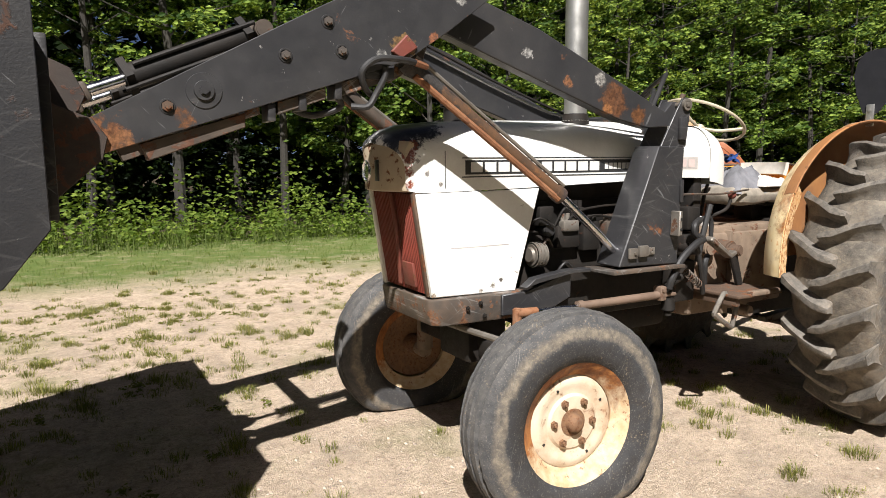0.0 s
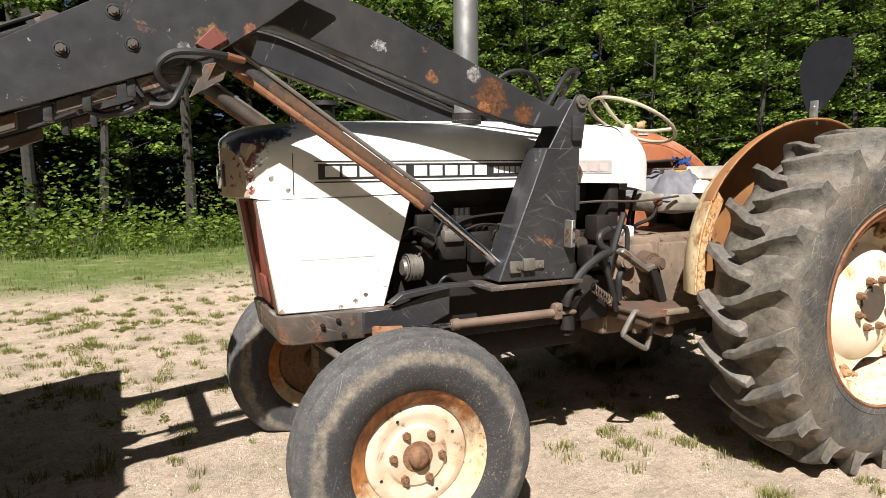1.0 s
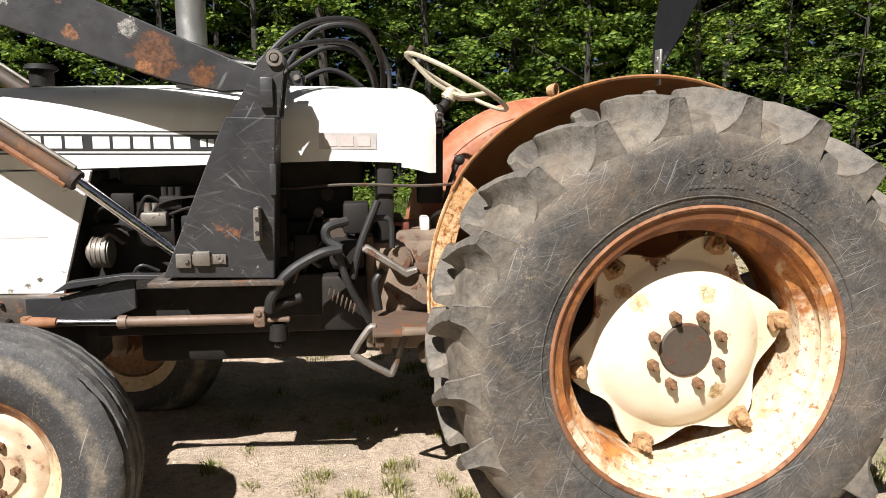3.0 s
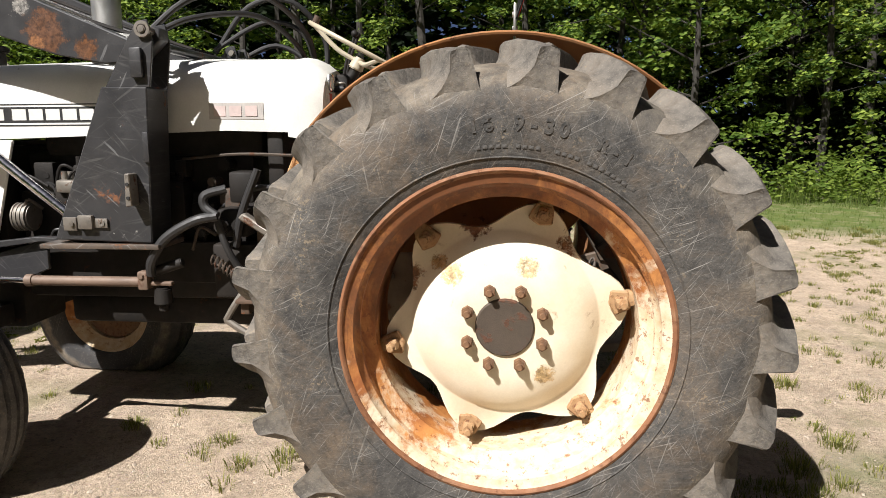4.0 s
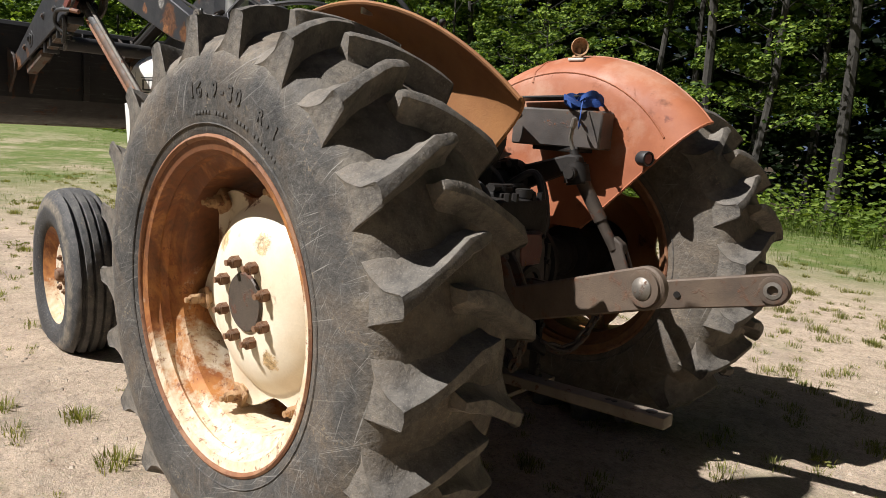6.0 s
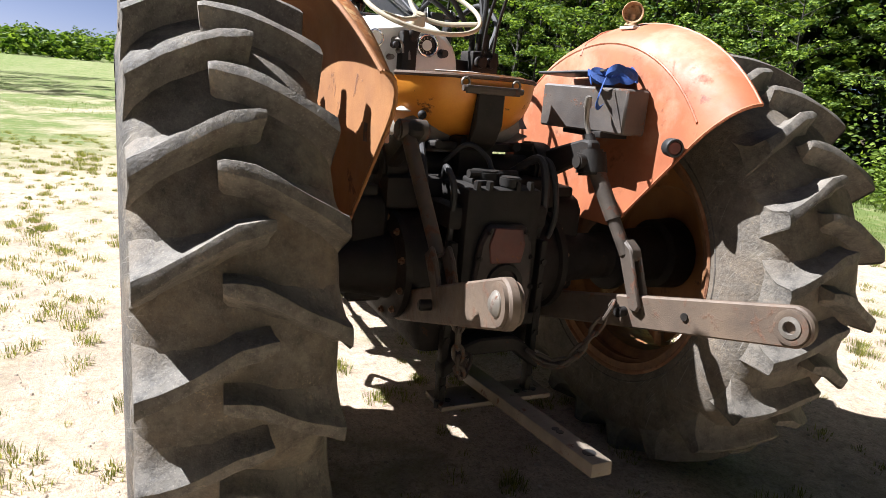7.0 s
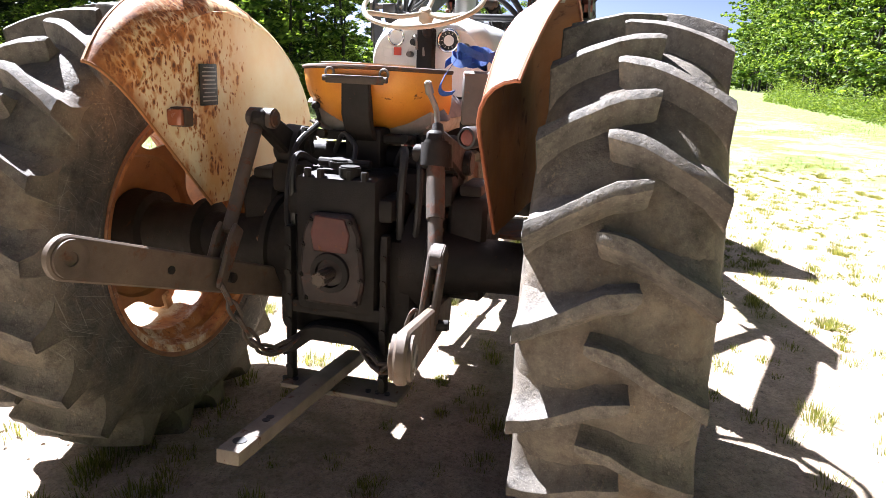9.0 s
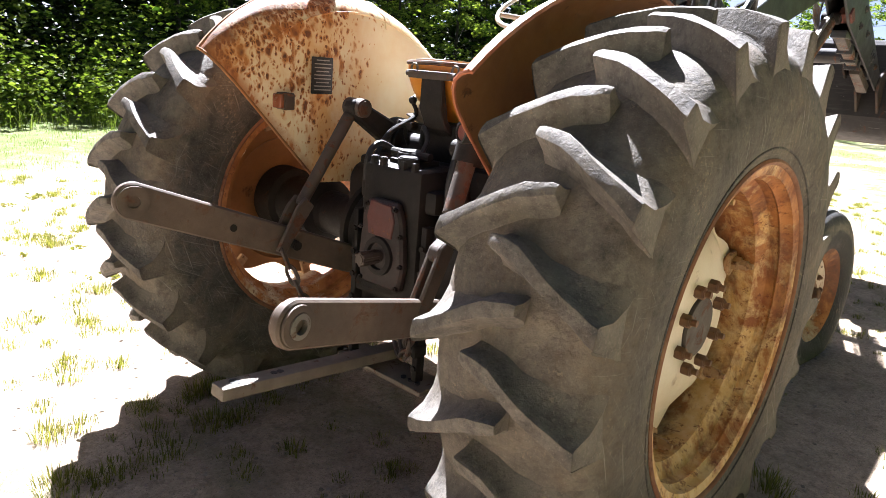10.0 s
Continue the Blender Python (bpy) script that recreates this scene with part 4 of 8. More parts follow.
def tread_lug(sign):
    """One bar of the tread, from the shoulder on the side given by sign to past the middle, for angle 0: a worn flat top, straight flanks, a hollow at the root."""
    bm = bm_new()
    rows = []
    ys = (0.2005, 0.192, 0.176, 0.155, 0.125, 0.09, 0.055, 0.020, -0.010, -0.034, -0.048)
    n = len(ys) - 1
    for i, y in enumerate(ys):
        u = (0.2005 - y) / 0.2485
        ang = 0.188 * u - 0.030 * max(0.0, u - 0.72) / 0.28
        top = 0.704 + 0.030 * math.sin(min(1.0, u * 1.55) * math.pi / 2) - (0.005 if i == n else 0.0)
        body = carcass_radius(y) if i > 1 else (0.585, 0.606)[i]
        tall = top - body
        nose = (1.0, 0.92, 0.70)[max(0, i - n + 2)]
        w = 0.0158 * nose + 0.004 * max(0.0, 1 - 4 * u) + 0.001 * math.cos(u * 9)
        g = max(0.0, 1 - u / 0.55) ** 0.8
        root = w + 0.007 + 0.03 * max(0.0, tall - 0.05)
        run = 0.016 + 0.062 * g
        row = []
        # steep on one flank; on the other a smooth hollow that runs out over the shoulder
        section = [(-root - 0.014, body - 0.005), (-root - 0.004, body + 0.09 * tall), (-root, body + 0.26 * tall), (-w * 1.05, top - 0.007), (-w * 0.86, top - 0.001), (0.0, top + 0.0008), (w * 0.86, top - 0.001), (w * 1.06, top - 0.007)]
        for f, h in ((0.10, 0.62 - 0.08 * g), (0.26, 0.36), (0.46, 0.19), (0.70, 0.075), (1.0, -0.004 / tall)):
            section.append((w * 1.06 + run * f, body + tall * h))
        for half, r in section:
            r += 0.0028 * noise.noise(Vector((r * 40, half * 70, u * 6 + 3 * sign)))
            half += 0.0022 * noise.noise(Vector((u * 9, r * 50, 7.0 + sign)))
            a = ang + half / r
            if i == 0:
                yy = 0.2045 - 0.02 * abs(half) / 0.07 - 0.10 * max(0.0, r - 0.60)
            elif i == n:
                yy = y + 0.12 * (top - r)
            else:
                yy = y
            row.append(Vector((r * math.cos(a), sign * yy, r * math.sin(a))))
        rows.append(row)
    g = loft(bm, rows)
    bm.faces.new(g[0])
    bm.faces.new(g[-1])
    return finish(bm, "tread_lug", M["lug"], 40)


LUG = {s: tread_lug(s) for s in (-1, 1)}


def rear_wheel(side):
    """side -1: the tractor's left."""
    out = side
    hub = Matrix.Translation((0, side * TRACK, AXLE_Z))
    half = CARCASS
    prof = [(-y, r) for y, r in half] + list(reversed(half))[1:]
    bm = bm_new()
    lathe(bm, prof + [(0.10, 0.40), (-0.10, 0.40)], 96, True)
    tyre = part("rear_tyre", bm, "tyre" if side < 0 else "tyre_right", tractor, "big dusty scratched farm tyre with deep angled lugs", 60, at=hub)
    for y, r in ((-0.1955, 0.448), (0.1955, 0.448)):
        bm = bm_new()
        tube(bm, [(r * math.cos(a), y, r * math.sin(a)) for a in (2 * math.pi * k / 72 for k in range(72))], 0.003, 5, 1, True)
        part("sidewall_ring", bm, "tyre", tyre)
    for s in (-1, 1):
        first = (98.8 if s < 0 else 98.8 + 180 / LUGS) if side < 0 else (5.0 if s < 0 else 13.4)
        for k in range(LUGS):
            put("tread_lug", LUG[s], tyre, Matrix.Rotation(-radians(first + k * 360 / LUGS), 4, "Y"))
    # rim: flanges, bead seats and a drop centre
    o = out
    rim_prof = [(0.190, 0.418), (0.184, 0.421), (0.176, 0.412), (0.172, 0.392), (0.120, 0.383), (0.095, 0.352), (-0.095, 0.352), (-0.120, 0.383), (-0.172, 0.392),
                (-0.176, 0.412), (-0.184, 0.421), (-0.190, 0.418), (-0.184, 0.405), (-0.180, 0.386), (-0.160, 0.383), (-0.152, 0.374), (-0.144, 0.379), (-0.124, 0.376), (-0.099, 0.345), (0.099, 0.345), (0.124, 0.376), (0.144, 0.379), (0.152, 0.374), (0.160, 0.383), (0.180, 0.386), (0.184, 0.405)]
    bm = bm_new()
    lathe(bm, rim_prof, 96, True)
    rim = part("rear_rim", bm, "rim" if side < 0 else "rim_right", tractor, "rusty rim with worn cream paint", 40, at=hub)
    for k in (-1, 1):
        bm = bm_new()
        lathe(bm, [(k * 0.186, 0.409), (k * 0.1915, 0.411), (k * 0.1945, 0.417), (k * 0.191, 0.4235), (k * 0.183, 0.4245), (k * 0.180, 0.414)], 96, True)
        part("rim_flange", bm, "rim_edge", rim, "orange rusty rolled rim edge", 50)
    # dished disc with six ears that meet the clamps
    bm = bm_new()
    seg, rows = 72, []
    for r, y in ((0.060, 0.092), (0.13, 0.094), (0.16, 0.090), (0.20, 0.076), (0.235, 0.055), (0.248, 0.042), (0.256, 0.036), (1.0, 0.036), (1.01, 0.024), (0.25, 0.024), (0.24, 0.040), (0.06, 0.078)):
        row = []
        for k in range(seg):
            a = 2 * math.pi * k / seg
            edge = 0.298 + 0.034 * math.cos(6 * (a - radians(12 if side < 0 else 40)))
            rr = r if r < 0.5 else edge + (r - 1) * 0.2
            row.append(Vector((rr * math.cos(a), o * y, rr * math.sin(a))))
        rows.append(row)
    loft(bm, rows + [rows[0]], True)
    part("wheel_disc", bm, "cream_wheel", rim, "dished cream-painted wheel disc, chalky and rust-stained", 40)
    bm = bm_new()
    loft(bm, [[Vector((p.x, p.y - o * 0.004, p.z)) for p in row] for row in rows[8:]], True)
    part("disc_back", bm, "rust_under", rim, "golden brown rusty back of the disc", 40, 0.002)
    bm = bm_new()
    lathe(bm, [(o * 0.05, 0.078), (o * 0.096, 0.078), (o * 0.101, 0.074), (o * 0.101, 0.0)], 32)
    part("hub_cap", bm, "link", rim, "flat dark steel hub plate")
    bm = bm_new()
    lathe(bm, [(o * 0.05, 0.13), (o * -0.04, 0.125), (o * -0.05, 0.10), (o * -0.16, 0.092), (o * -0.34, 0.075)], 32)
    part("axle_hub", bm, "castiron", rim)
    nut = bolt_mesh("wheel_nut", 0.0165, 0.024, "nut")
    for k in range(8):
        a = radians(22 + 45 * k)
        m = Matrix.Translation((0.106 * math.cos(a), o * 0.093, 0.106 * math.sin(a)))
        put("wheel_nut", nut, rim, m if o < 0 else m @ Matrix.Rotation(math.pi, 4, "Z"))
    bm = bm_new()
    box(bm, 0.285, 0.349, -0.022, 0.024, -0.020, 0.020, 0.008)
    box(bm, 0.295, 0.328, -0.046, -0.018, -0.015, 0.015, 0.007)
    rod(bm, (0.310, -0.042, 0), (0.310, -0.066, 0), 0.0145, None, 6, 0.003)
    rod(bm, (0.310, -0.062, 0), (0.310, -0.078, 0), 0.008, None, 10)
    prism(bm, [(0.29, -0.034), (0.335, -0.024), (0.335, 0.024), (0.29, 0.034), (0.278, 0.0)], -0.024, -0.012, 0.004)
    clamp = finish(bm, "rim_clamp", M["clamp"], 30)
    for k in range(6):
        a = radians((12 if side < 0 else 40) + 60 * k)
        m = Matrix.Translation((0, o * 0.030, 0)) @ Matrix.Rotation(-a, 4, "Y")
        put("rim_clamp", clamp, rim, m if o < 0 else m @ Matrix.Diagonal((1, -1, 1, 1)))
    return tyre


left_tyre = rear_wheel(-1)
right_tyre = rear_wheel(1)


def tyre_writing():
    """The size moulded on the left tyre's outer wall."""
    def letter(ch, r, deg, size):
        cu = bpy.data.curves.new("letter", "FONT")
        cu.body, cu.size, cu.extrude, cu.offset, cu.align_x = ch, size, 0.0011, 0.0016, "CENTER"
        ob = bpy.data.objects.new("letter", cu)
        me = bpy.data.meshes.new_from_object(ob)
        bpy.data.objects.remove(ob)
        me.materials.clear()
        me.materials.append(M["tyre"])
        a = radians(deg)
        m = Matrix.Translation((r * math.cos(a), -0.2045, r * math.sin(a))) @ Matrix.Rotation(-(a - math.pi / 2), 4, "Y") @ Matrix.Rotation(math.pi / 2, 4, "X")
        put("raised_letter", me, left_tyre, m)
    for i, ch in enumerate("16.9-30"):
        letter(ch, 0.512, 98.5 - i * 3.9, 0.048)
    for i, ch in enumerate("R-1"):
        letter(ch, 0.512, 64.5 - i * 3.6, 0.040)
    bar = bm_new()
    box(bar, -0.0055, 0.0055, -0.0012, 0.0012, -0.0045, 0.0045, 0.0005)
    me = finish(bar, "raised_bar", M["tyre"])
    for i in range(24):
        if i in (5, 10, 11, 16):
            continue
        a = radians(98 - i * 1.9)
        put("raised_bar", me, left_tyre, Matrix.Translation((0.474 * math.cos(a), -0.1995, 0.474 * math.sin(a))) @ Matrix.Rotation(-(a - math.pi / 2), 4, "Y"))


tyre_writing()

FRONT_X, FRONT_Z, FRONT_Y = -2.005, 0.327, 0.637


def front_wheel(side):
    o = side
    m = Matrix.Translation((FRONT_X, side * FRONT_Y, FRONT_Z)) @ Matrix.Rotation(radians(-4.5), 4, "Z") @ Matrix.Rotation(radians(0.5 * side), 4, "X")
    half = [(0.070, 0.222), (0.088, 0.232), (0.102, 0.265), (0.106, 0.300), (0.101, 0.335), (0.088, 0.362), (0.078, 0.3735), (0.068, 0.379), (0.061, 0.362), (0.052, 0.363), (0.046, 0.384),
            (0.026, 0.388), (0.021, 0.374), (0.016, 0.374), (0.011, 0.3895)]
    half = [(1.06 * y, 0.238 + 1.155 * (r - 0.232)) for y, r in half]
    prof = [(-y, r) for y, r in half] + list(reversed([(y, r) for y, r in half]))
    bm = bm_new()
    lathe(bm, prof + [(0.055, 0.22), (-0.055, 0.22)], 160, True)
    for v in bm.verts:
        r = math.hypot(v.co.x, v.co.z)
        if r > 0.35:
            a = math.atan2(v.co.z, v.co.x)
            k = 1 + (0.010 * noise.noise(Vector((a * 16, v.co.y * 60, side))) - 0.004 * max(0.0, noise.noise(Vector((a * 40, v.co.y * 25, 3.0 + side))))) * min(1.0, (r - 0.35) / 0.03)
            v.co.x, v.co.z = v.co.x * k, v.co.z * k
        # the soft tyre sags flat on the ground and bulges beside it
        low = max(0.0, -v.co.z - 0.20)
        v.co.y *= 1 + 0.5 * low * max(0.0, 1 - low / 0.25)
        if v.co.z < 0.012 - FRONT_Z:
            v.co.z = 0.012 - FRONT_Z - 0.12 * (0.012 - FRONT_Z - v.co.z)
    tyre = part("front_tyre", bm, "front_tyre", tractor, "worn ribbed front tyre, cracked and dusty", 45, at=m)
    bm = bm_new()
    lathe(bm, [(0.090, 0.240), (0.084, 0.245), (0.077, 0.234), (0.055, 0.214), (0.036, 0.186), (-0.036, 0.186), (-0.055, 0.214), (-0.077, 0.234), (-0.084, 0.245), (-0.090, 0.240),
               (-0.084, 0.229), (-0.060, 0.206), (-0.040, 0.178), (0.040, 0.178), (0.060, 0.206), (0.084, 0.229)], 64, True)
    rim = part("front_rim", bm, "rim_front", tractor, "small rusty rim with cream paint", 40, at=m)
    bm = bm_new()
    lathe(bm, [(o * 0.048, 0.050), (o * 0.048, 0.098), (o * 0.040, 0.108), (o * 0.040, 0.130), (o * 0.046, 0.142), (o * 0.044, 0.160), (o * 0.036, 0.176), (o * 0.030, 0.1775),
               (o * 0.024, 0.1775), (o * 0.030, 0.160), (o * 0.032, 0.12), (o * 0.032, 0.05)], 48, True)
    part("wheel_disc", bm, "front_disc", rim, "cream wheel disc with rust stains")
    bm = bm_new()
    lathe(bm, [(o * 0.006, 0.05), (o * 0.006, 0.115), (o * -0.012, 0.155), (o * -0.020, 0.172), (o * -0.024, 0.172), (o * -0.018, 0.150), (0.0, 0.11), (0.0, 0.05)], 40, True)
    part("wheel_back", bm, "nut", rim, "dark rusty back of the wheel")
    bm = bm_new()
    rod(bm, (0, o * 0.038, 0), (0, o * 0.0475, 0), 0.0055, None, 8)
    hole = finish(bm, "rivet_hole", M["hose"])
    for k in range(4):
        a = radians(28 + 90 * k)
        put("rivet_hole", hole, rim, Matrix.Translation((0.142 * math.cos(a), 0, 0.142 * math.sin(a))))
    bm = bm_new()
    lathe(bm, [(o * -0.12, 0.045), (o * 0.04, 0.050), (o * 0.051, 0.052), (o * 0.054, 0.036), (o * 0.072, 0.032), (o * 0.080, 0.027), (o * 0.085, 0.017), (o * 0.087, 0.0)], 32)
    part("hub_cap", bm, "nut", rim, "rusty domed grease cap")
    nut = bolt_mesh("wheel_nut", 0.0145, 0.014, "nut")
    for k in range(6):
        a = radians(57 + 60 * k)
        mm = Matrix.Translation((0.085 * math.cos(a), o * 0.046, 0.085 * math.sin(a)))
        put("wheel_nut", nut, rim, mm if o < 0 else mm @ Matrix.Rotation(math.pi, 4, "Z"))


front_wheel(-1)
front_wheel(1)


# ---- tractor: hood, nose, engine ----
def hood_ring(x, half, low, top, n=9):
    """A cross-section of the hood at x: upright sides, rounded shoulders, a slightly crowned top."""
    pts = [Vector((x, -half, low)), Vector((x, -half, low + (top - low) * 0.30))]
    r = min(half * 0.62, (top - low) * 0.62)
    for k in range(n):
        a = math.pi + (math.pi / 2) * k / (n - 1)
        pts.append(Vector((x, -half + r + r * math.cos(a), top - 0.014 - r - r * math.sin(a) * 1.0)))
    pts.append(Vector((x, 0, top)))
    return pts + [Vector((p.x, -p.y, p.z)) for p in reversed(pts[:-1])]


def build_hood():
    bm = bm_new()
    rows = [hood_ring(x, h, lo, t) for x, h, lo, t in ((-2.505, 0.195, 1.20, 1.365), (-2.500, 0.203, 1.175, 1.385), (-2.47, 0.212, 1.168, 1.412), (-2.40, 0.218, 1.166, 1.435),
                                                      (-2.25, 0.222, 1.168, 1.452), (-1.9, 0.226, 1.175, 1.466), (-1.4, 0.230, 1.190, 1.474), (-1.0, 0.232, 1.203, 1.474), (-0.765, 0.232, 1.196, 1.468))]
    for row in rows[:5]:
        for p in row:
            p.x += 0.075 * (abs(p.y) / 0.21) ** 2.4 * max(0.0, (-2.25 - p.x) / 0.255)
    g = loft(bm, rows)
    hood = part("hood", bm, "hood", tractor, "white painted hood, chipped and scratched, with a faded name stripe", 40, 0.006)
    bm = bm_new()
    rows = [hood_ring(x, h, lo, t) for x, h, lo, t in ((-0.772, 0.237, 1.180, 1.474), (-0.755, 0.240, 1.178, 1.474), (-0.72, 0.238, 1.172, 1.468), (-0.675, 0.232, 1.160, 1.448), (-0.648, 0.220, 1.160, 1.425))]
    g = loft(bm, rows)
    bm.faces.new(g[-1])
    dash = part("dash_cowl", bm, "white", tractor, "rounded white dash cowl carrying the gauges", 40)
    # nose panel between the hood's front edges
    bm = bm_new()
    rows = []
    for k in range(17):
        y = -0.192 + 0.024 * k
        back = 0.075 * (abs(y) / 0.21) ** 2.4
        rows.append([Vector((-2.482 + back, y, 1.170)), Vector((-2.496 + back, y, 1.176)), Vector((-2.500 + back, y, 1.345 - 0.15 * abs(y) ** 1.5)), Vector((-2.482 + back, y, 1.380 - 0.2 * abs(y) ** 1.5)), Vector((-2.462 + back, y, 1.380 - 0.2 * abs(y) ** 1.5)), Vector((-2.470 + back, y, 1.170))])
    g = loft(bm, rows, True)
    bm.faces.new(g[0])
    bm.faces.new(g[-1])
    nose = part("nose_panel", bm, "beige", tractor, "battered beige headlight panel")
    bm = bm_new()
    tube(bm, [(-2.4995, 0.045 + 0.034 * math.cos(a), 1.250 + 0.040 * math.sin(a)) for a in (2 * math.pi * k / 28 for k in range(28))], 0.007, 8, 1, True)
    lathe(bm, [(0.0, 0.034), (0.008, 0.026), (0.011, 0.0)], 24, False, Matrix.Translation((-2.4935, 0.045, 1.250)) @ Matrix.Rotation(math.pi / 2, 4, "Z"))
    part("headlight", bm, "silver", nose, "broken chromed headlight bowl")
    bm = bm_new()
    box(bm, -2.501, -2.490, -0.064, -0.036, 1.212, 1.296, 0.003)
    part("badge_panel", bm, "nameplate", nose, "dark rectangular badge")
    # side panels
    for s in (-1, 1):
        bm = bm_new()
        y = s * 0.222
        prism(bm, [(-2.415, 1.163), (-1.822, 1.172), (-1.945, 0.742), (-2.352, 0.750)], y - 0.006, y + 0.006, 0.004)
        side = part("side_panel", bm, "panel", tractor, "flat white engine side panel, dented and grubby at its lower edge")
        bm = bm_new()
        yy = s * 0.2285
        box(bm, -2.26, -1.98, min(yy, yy - s * 0.003), max(yy, yy - s * 0.003), 0.940, 0.945, 0.001)
        part("crease", bm, "decal_faded", side)
    # grille: frame, screen and upright ribs
    bm = bm_new()
    tilt = Matrix.Translation((-2.345, 0, 0.752)) @ Matrix.Rotation(-0.155, 4, "Y")
    box(bm, 0.010, 0.030, -0.205, 0.205, 0, 0.42, 0.004, tilt)
    grille = part("grille", bm, "grille", tractor, "rust-red grille with fine upright ribs and a bent bar")
    bm = bm_new()
    box(bm, -0.006, 0.012, -0.004, 0.004, 0.005, 0.415, 0.002)
    rib = finish(bm, "grille_rib", M["grille"])
    for k in range(27):
        put("grille_rib", rib, grille, tilt @ Matrix.Translation((0.004, -0.195 + 0.015 * k, 0)))
    bm = bm_new()
    tube(bm, [tilt @ Vector((-0.014, -0.02, 0.41)), tilt @ Vector((-0.018, -0.03, 0.25)), tilt @ Vector((-0.014, 0.02, 0.03))], 0.010, 8)
    part("bent_bar", bm, "redcast", grille)
    bm = bm_new()
    box(bm, -0.016, -0.004, -0.12, -0.02, 0.03, 0.13, 0.003, tilt)
    part("grille_badge", bm, "redcast", grille, "plain red badge plate")
    for s in (-1, 1):
        bm = bm_new()
        box(bm, -0.012, 0.03, s * 0.200 - 0.012, s * 0.200 + 0.012, 0, 0.42, 0.004, tilt)
        part("grille_post", bm, "rust" if s < 0 else "white", grille)
    # name stripe: black field with a pale frame and plain pale blocks in place of lettering
    for s in (-1, 1):
        def on_side(x0, x1, z0, z1, lift, mat, name, parent):
            b = bm_new()
            rows = []
            for i in range(9):
                x = x0 + (x1 - x0) * i / 8
                h = 0.222 + (x + 2.25) * 0.0068 + lift
                rows.append([Vector((x, s * h, z0)), Vector((x, s * h, z1))])
            loft(b, rows)
            return part(name, b, mat, parent, thick=0.0008)
        on_side(-2.283, -2.280, 1.182, 1.33, 0.0015, "decal", "seam", hood)
        stripe = on_side(-2.19, -1.30, 1.235, 1.292, 0.0025, "decal", "name_stripe", hood)
        for x0, x1, z0, z1 in ((-2.205, -1.29, 1.299, 1.303), (-2.205, -1.29, 1.223, 1.228)):
            on_side(x0, x1, z0, z1, 0.003, "decal", "stripe_line", hood)
        x = -2.165
        for word, w, gap, z0, z1 in ((5, 0.066, 0.011, 1.244, 1.284), (5, 0.066, 0.011, 1.244, 1.284), (12, 0.026, 0.006, 1.250, 1.277)):
            for k in range(word):
                if x + w < -1.30:
                    on_side(x, x + w - gap, z0, z1, 0.0042, "decal_white", "plain_block", hood)
                x += w
            x += 0.022
        on_side(-1.06, -0.86, 1.243, 1.300, 0.0025, "decal_faded", "model_stripe", hood)
        for k in range(3):
            on_side(-1.042 + 0.058 * k, -1.042 + 0.058 * k + 0.044, 1.253, 1.290, 0.0042, "decal_red", "plain_block", hood)
    # gauges on the dash, facing the seat
    bm = bm_new()
    lathe(bm, [(0, 0.040), (0.012, 0.040), (0.014, 0.036), (0.010, 0.034), (0.009, 0.0)], 32, False, Matrix.Translation((-0.650, 0.085, 1.365)) @ Matrix.Rotation(-math.pi / 2, 4, "Z"))
    g1 = part("gauge", bm, "dial_black", dash, "round black gauge in a chrome ring")
    bm = bm_new()
    tube(bm, [(-0.634, 0.085 + 0.040 * math.cos(a), 1.365 + 0.040 * math.sin(a)) for a in (2 * math.pi * k / 32 for k in range(32))], 0.005, 8, 1, True)
    part("gauge_ring", bm, "silver", g1)
    bm = bm_new()
    for k in range(9):
        a = radians(-30 + 30 * k)
        box(bm, -0.6405, -0.639, -0.0015, 0.0015, 0.024, 0.031, 0, Matrix.Translation((0, 0.085, 1.365)) @ Matrix.Rotation(a, 4, "X"))
    part("dial_marks", bm, "print", g1)
    bm = bm_new()
    rod(bm, (-0.6420, 0.085, 1.365), (-0.6392, 0.085, 1.365), 0.020, None, 24)
    part("dial_face", bm, "glass_dial", g1)
    bm = bm_new()
    tube(bm, [(-0.639, -0.125 + 0.030 * math.cos(a), 1.372 + 0.030 * math.sin(a)) for a in (2 * math.pi * k / 28 for k in range(28))], 0.004, 8, 1, True)
    part("gauge_ring", bm, "silver", dash)
    for y, z in ((-0.048, 1.372), (-0.020, 1.350)):
        bm = bm_new()
        tube(bm, [(-0.645, y, z), (-0.615, y + 0.004, z + 0.004), (-0.605, y + 0.016, z - 0.012), (-0.600, y + 0.020, z - 0.045)], 0.005, 8)
        rod(bm, (-0.650, y, z), (-0.632, y, z), 0.013, None, 12, 0.002)
        part("switch_lever", bm, "steel", dash, "small bent steel switch lever")
    bm = bm_new()
    lathe(bm, [(0, 0.030), (0.010, 0.030), (0.012, 0.026), (0.008, 0.024), (0.008, 0.0)], 28, False, Matrix.Translation((-0.650, -0.125, 1.372)) @ Matrix.Rotation(-math.pi / 2, 4, "Z"))
    part("gauge", bm, "glass_dial", dash, "small white gauge")
    bm = bm_new()
    box(bm, -0.648, -0.6425, -0.135, -0.105, 1.305, 1.335, 0.001)
    part("sticker", bm, "ink", dash, "small red and white sticker")
    bm = bm_new()
    box(bm, -0.648, -0.6430, -0.175, -0.140, 1.300, 1.330, 0.001)
    part("sticker", bm, "paper", dash)
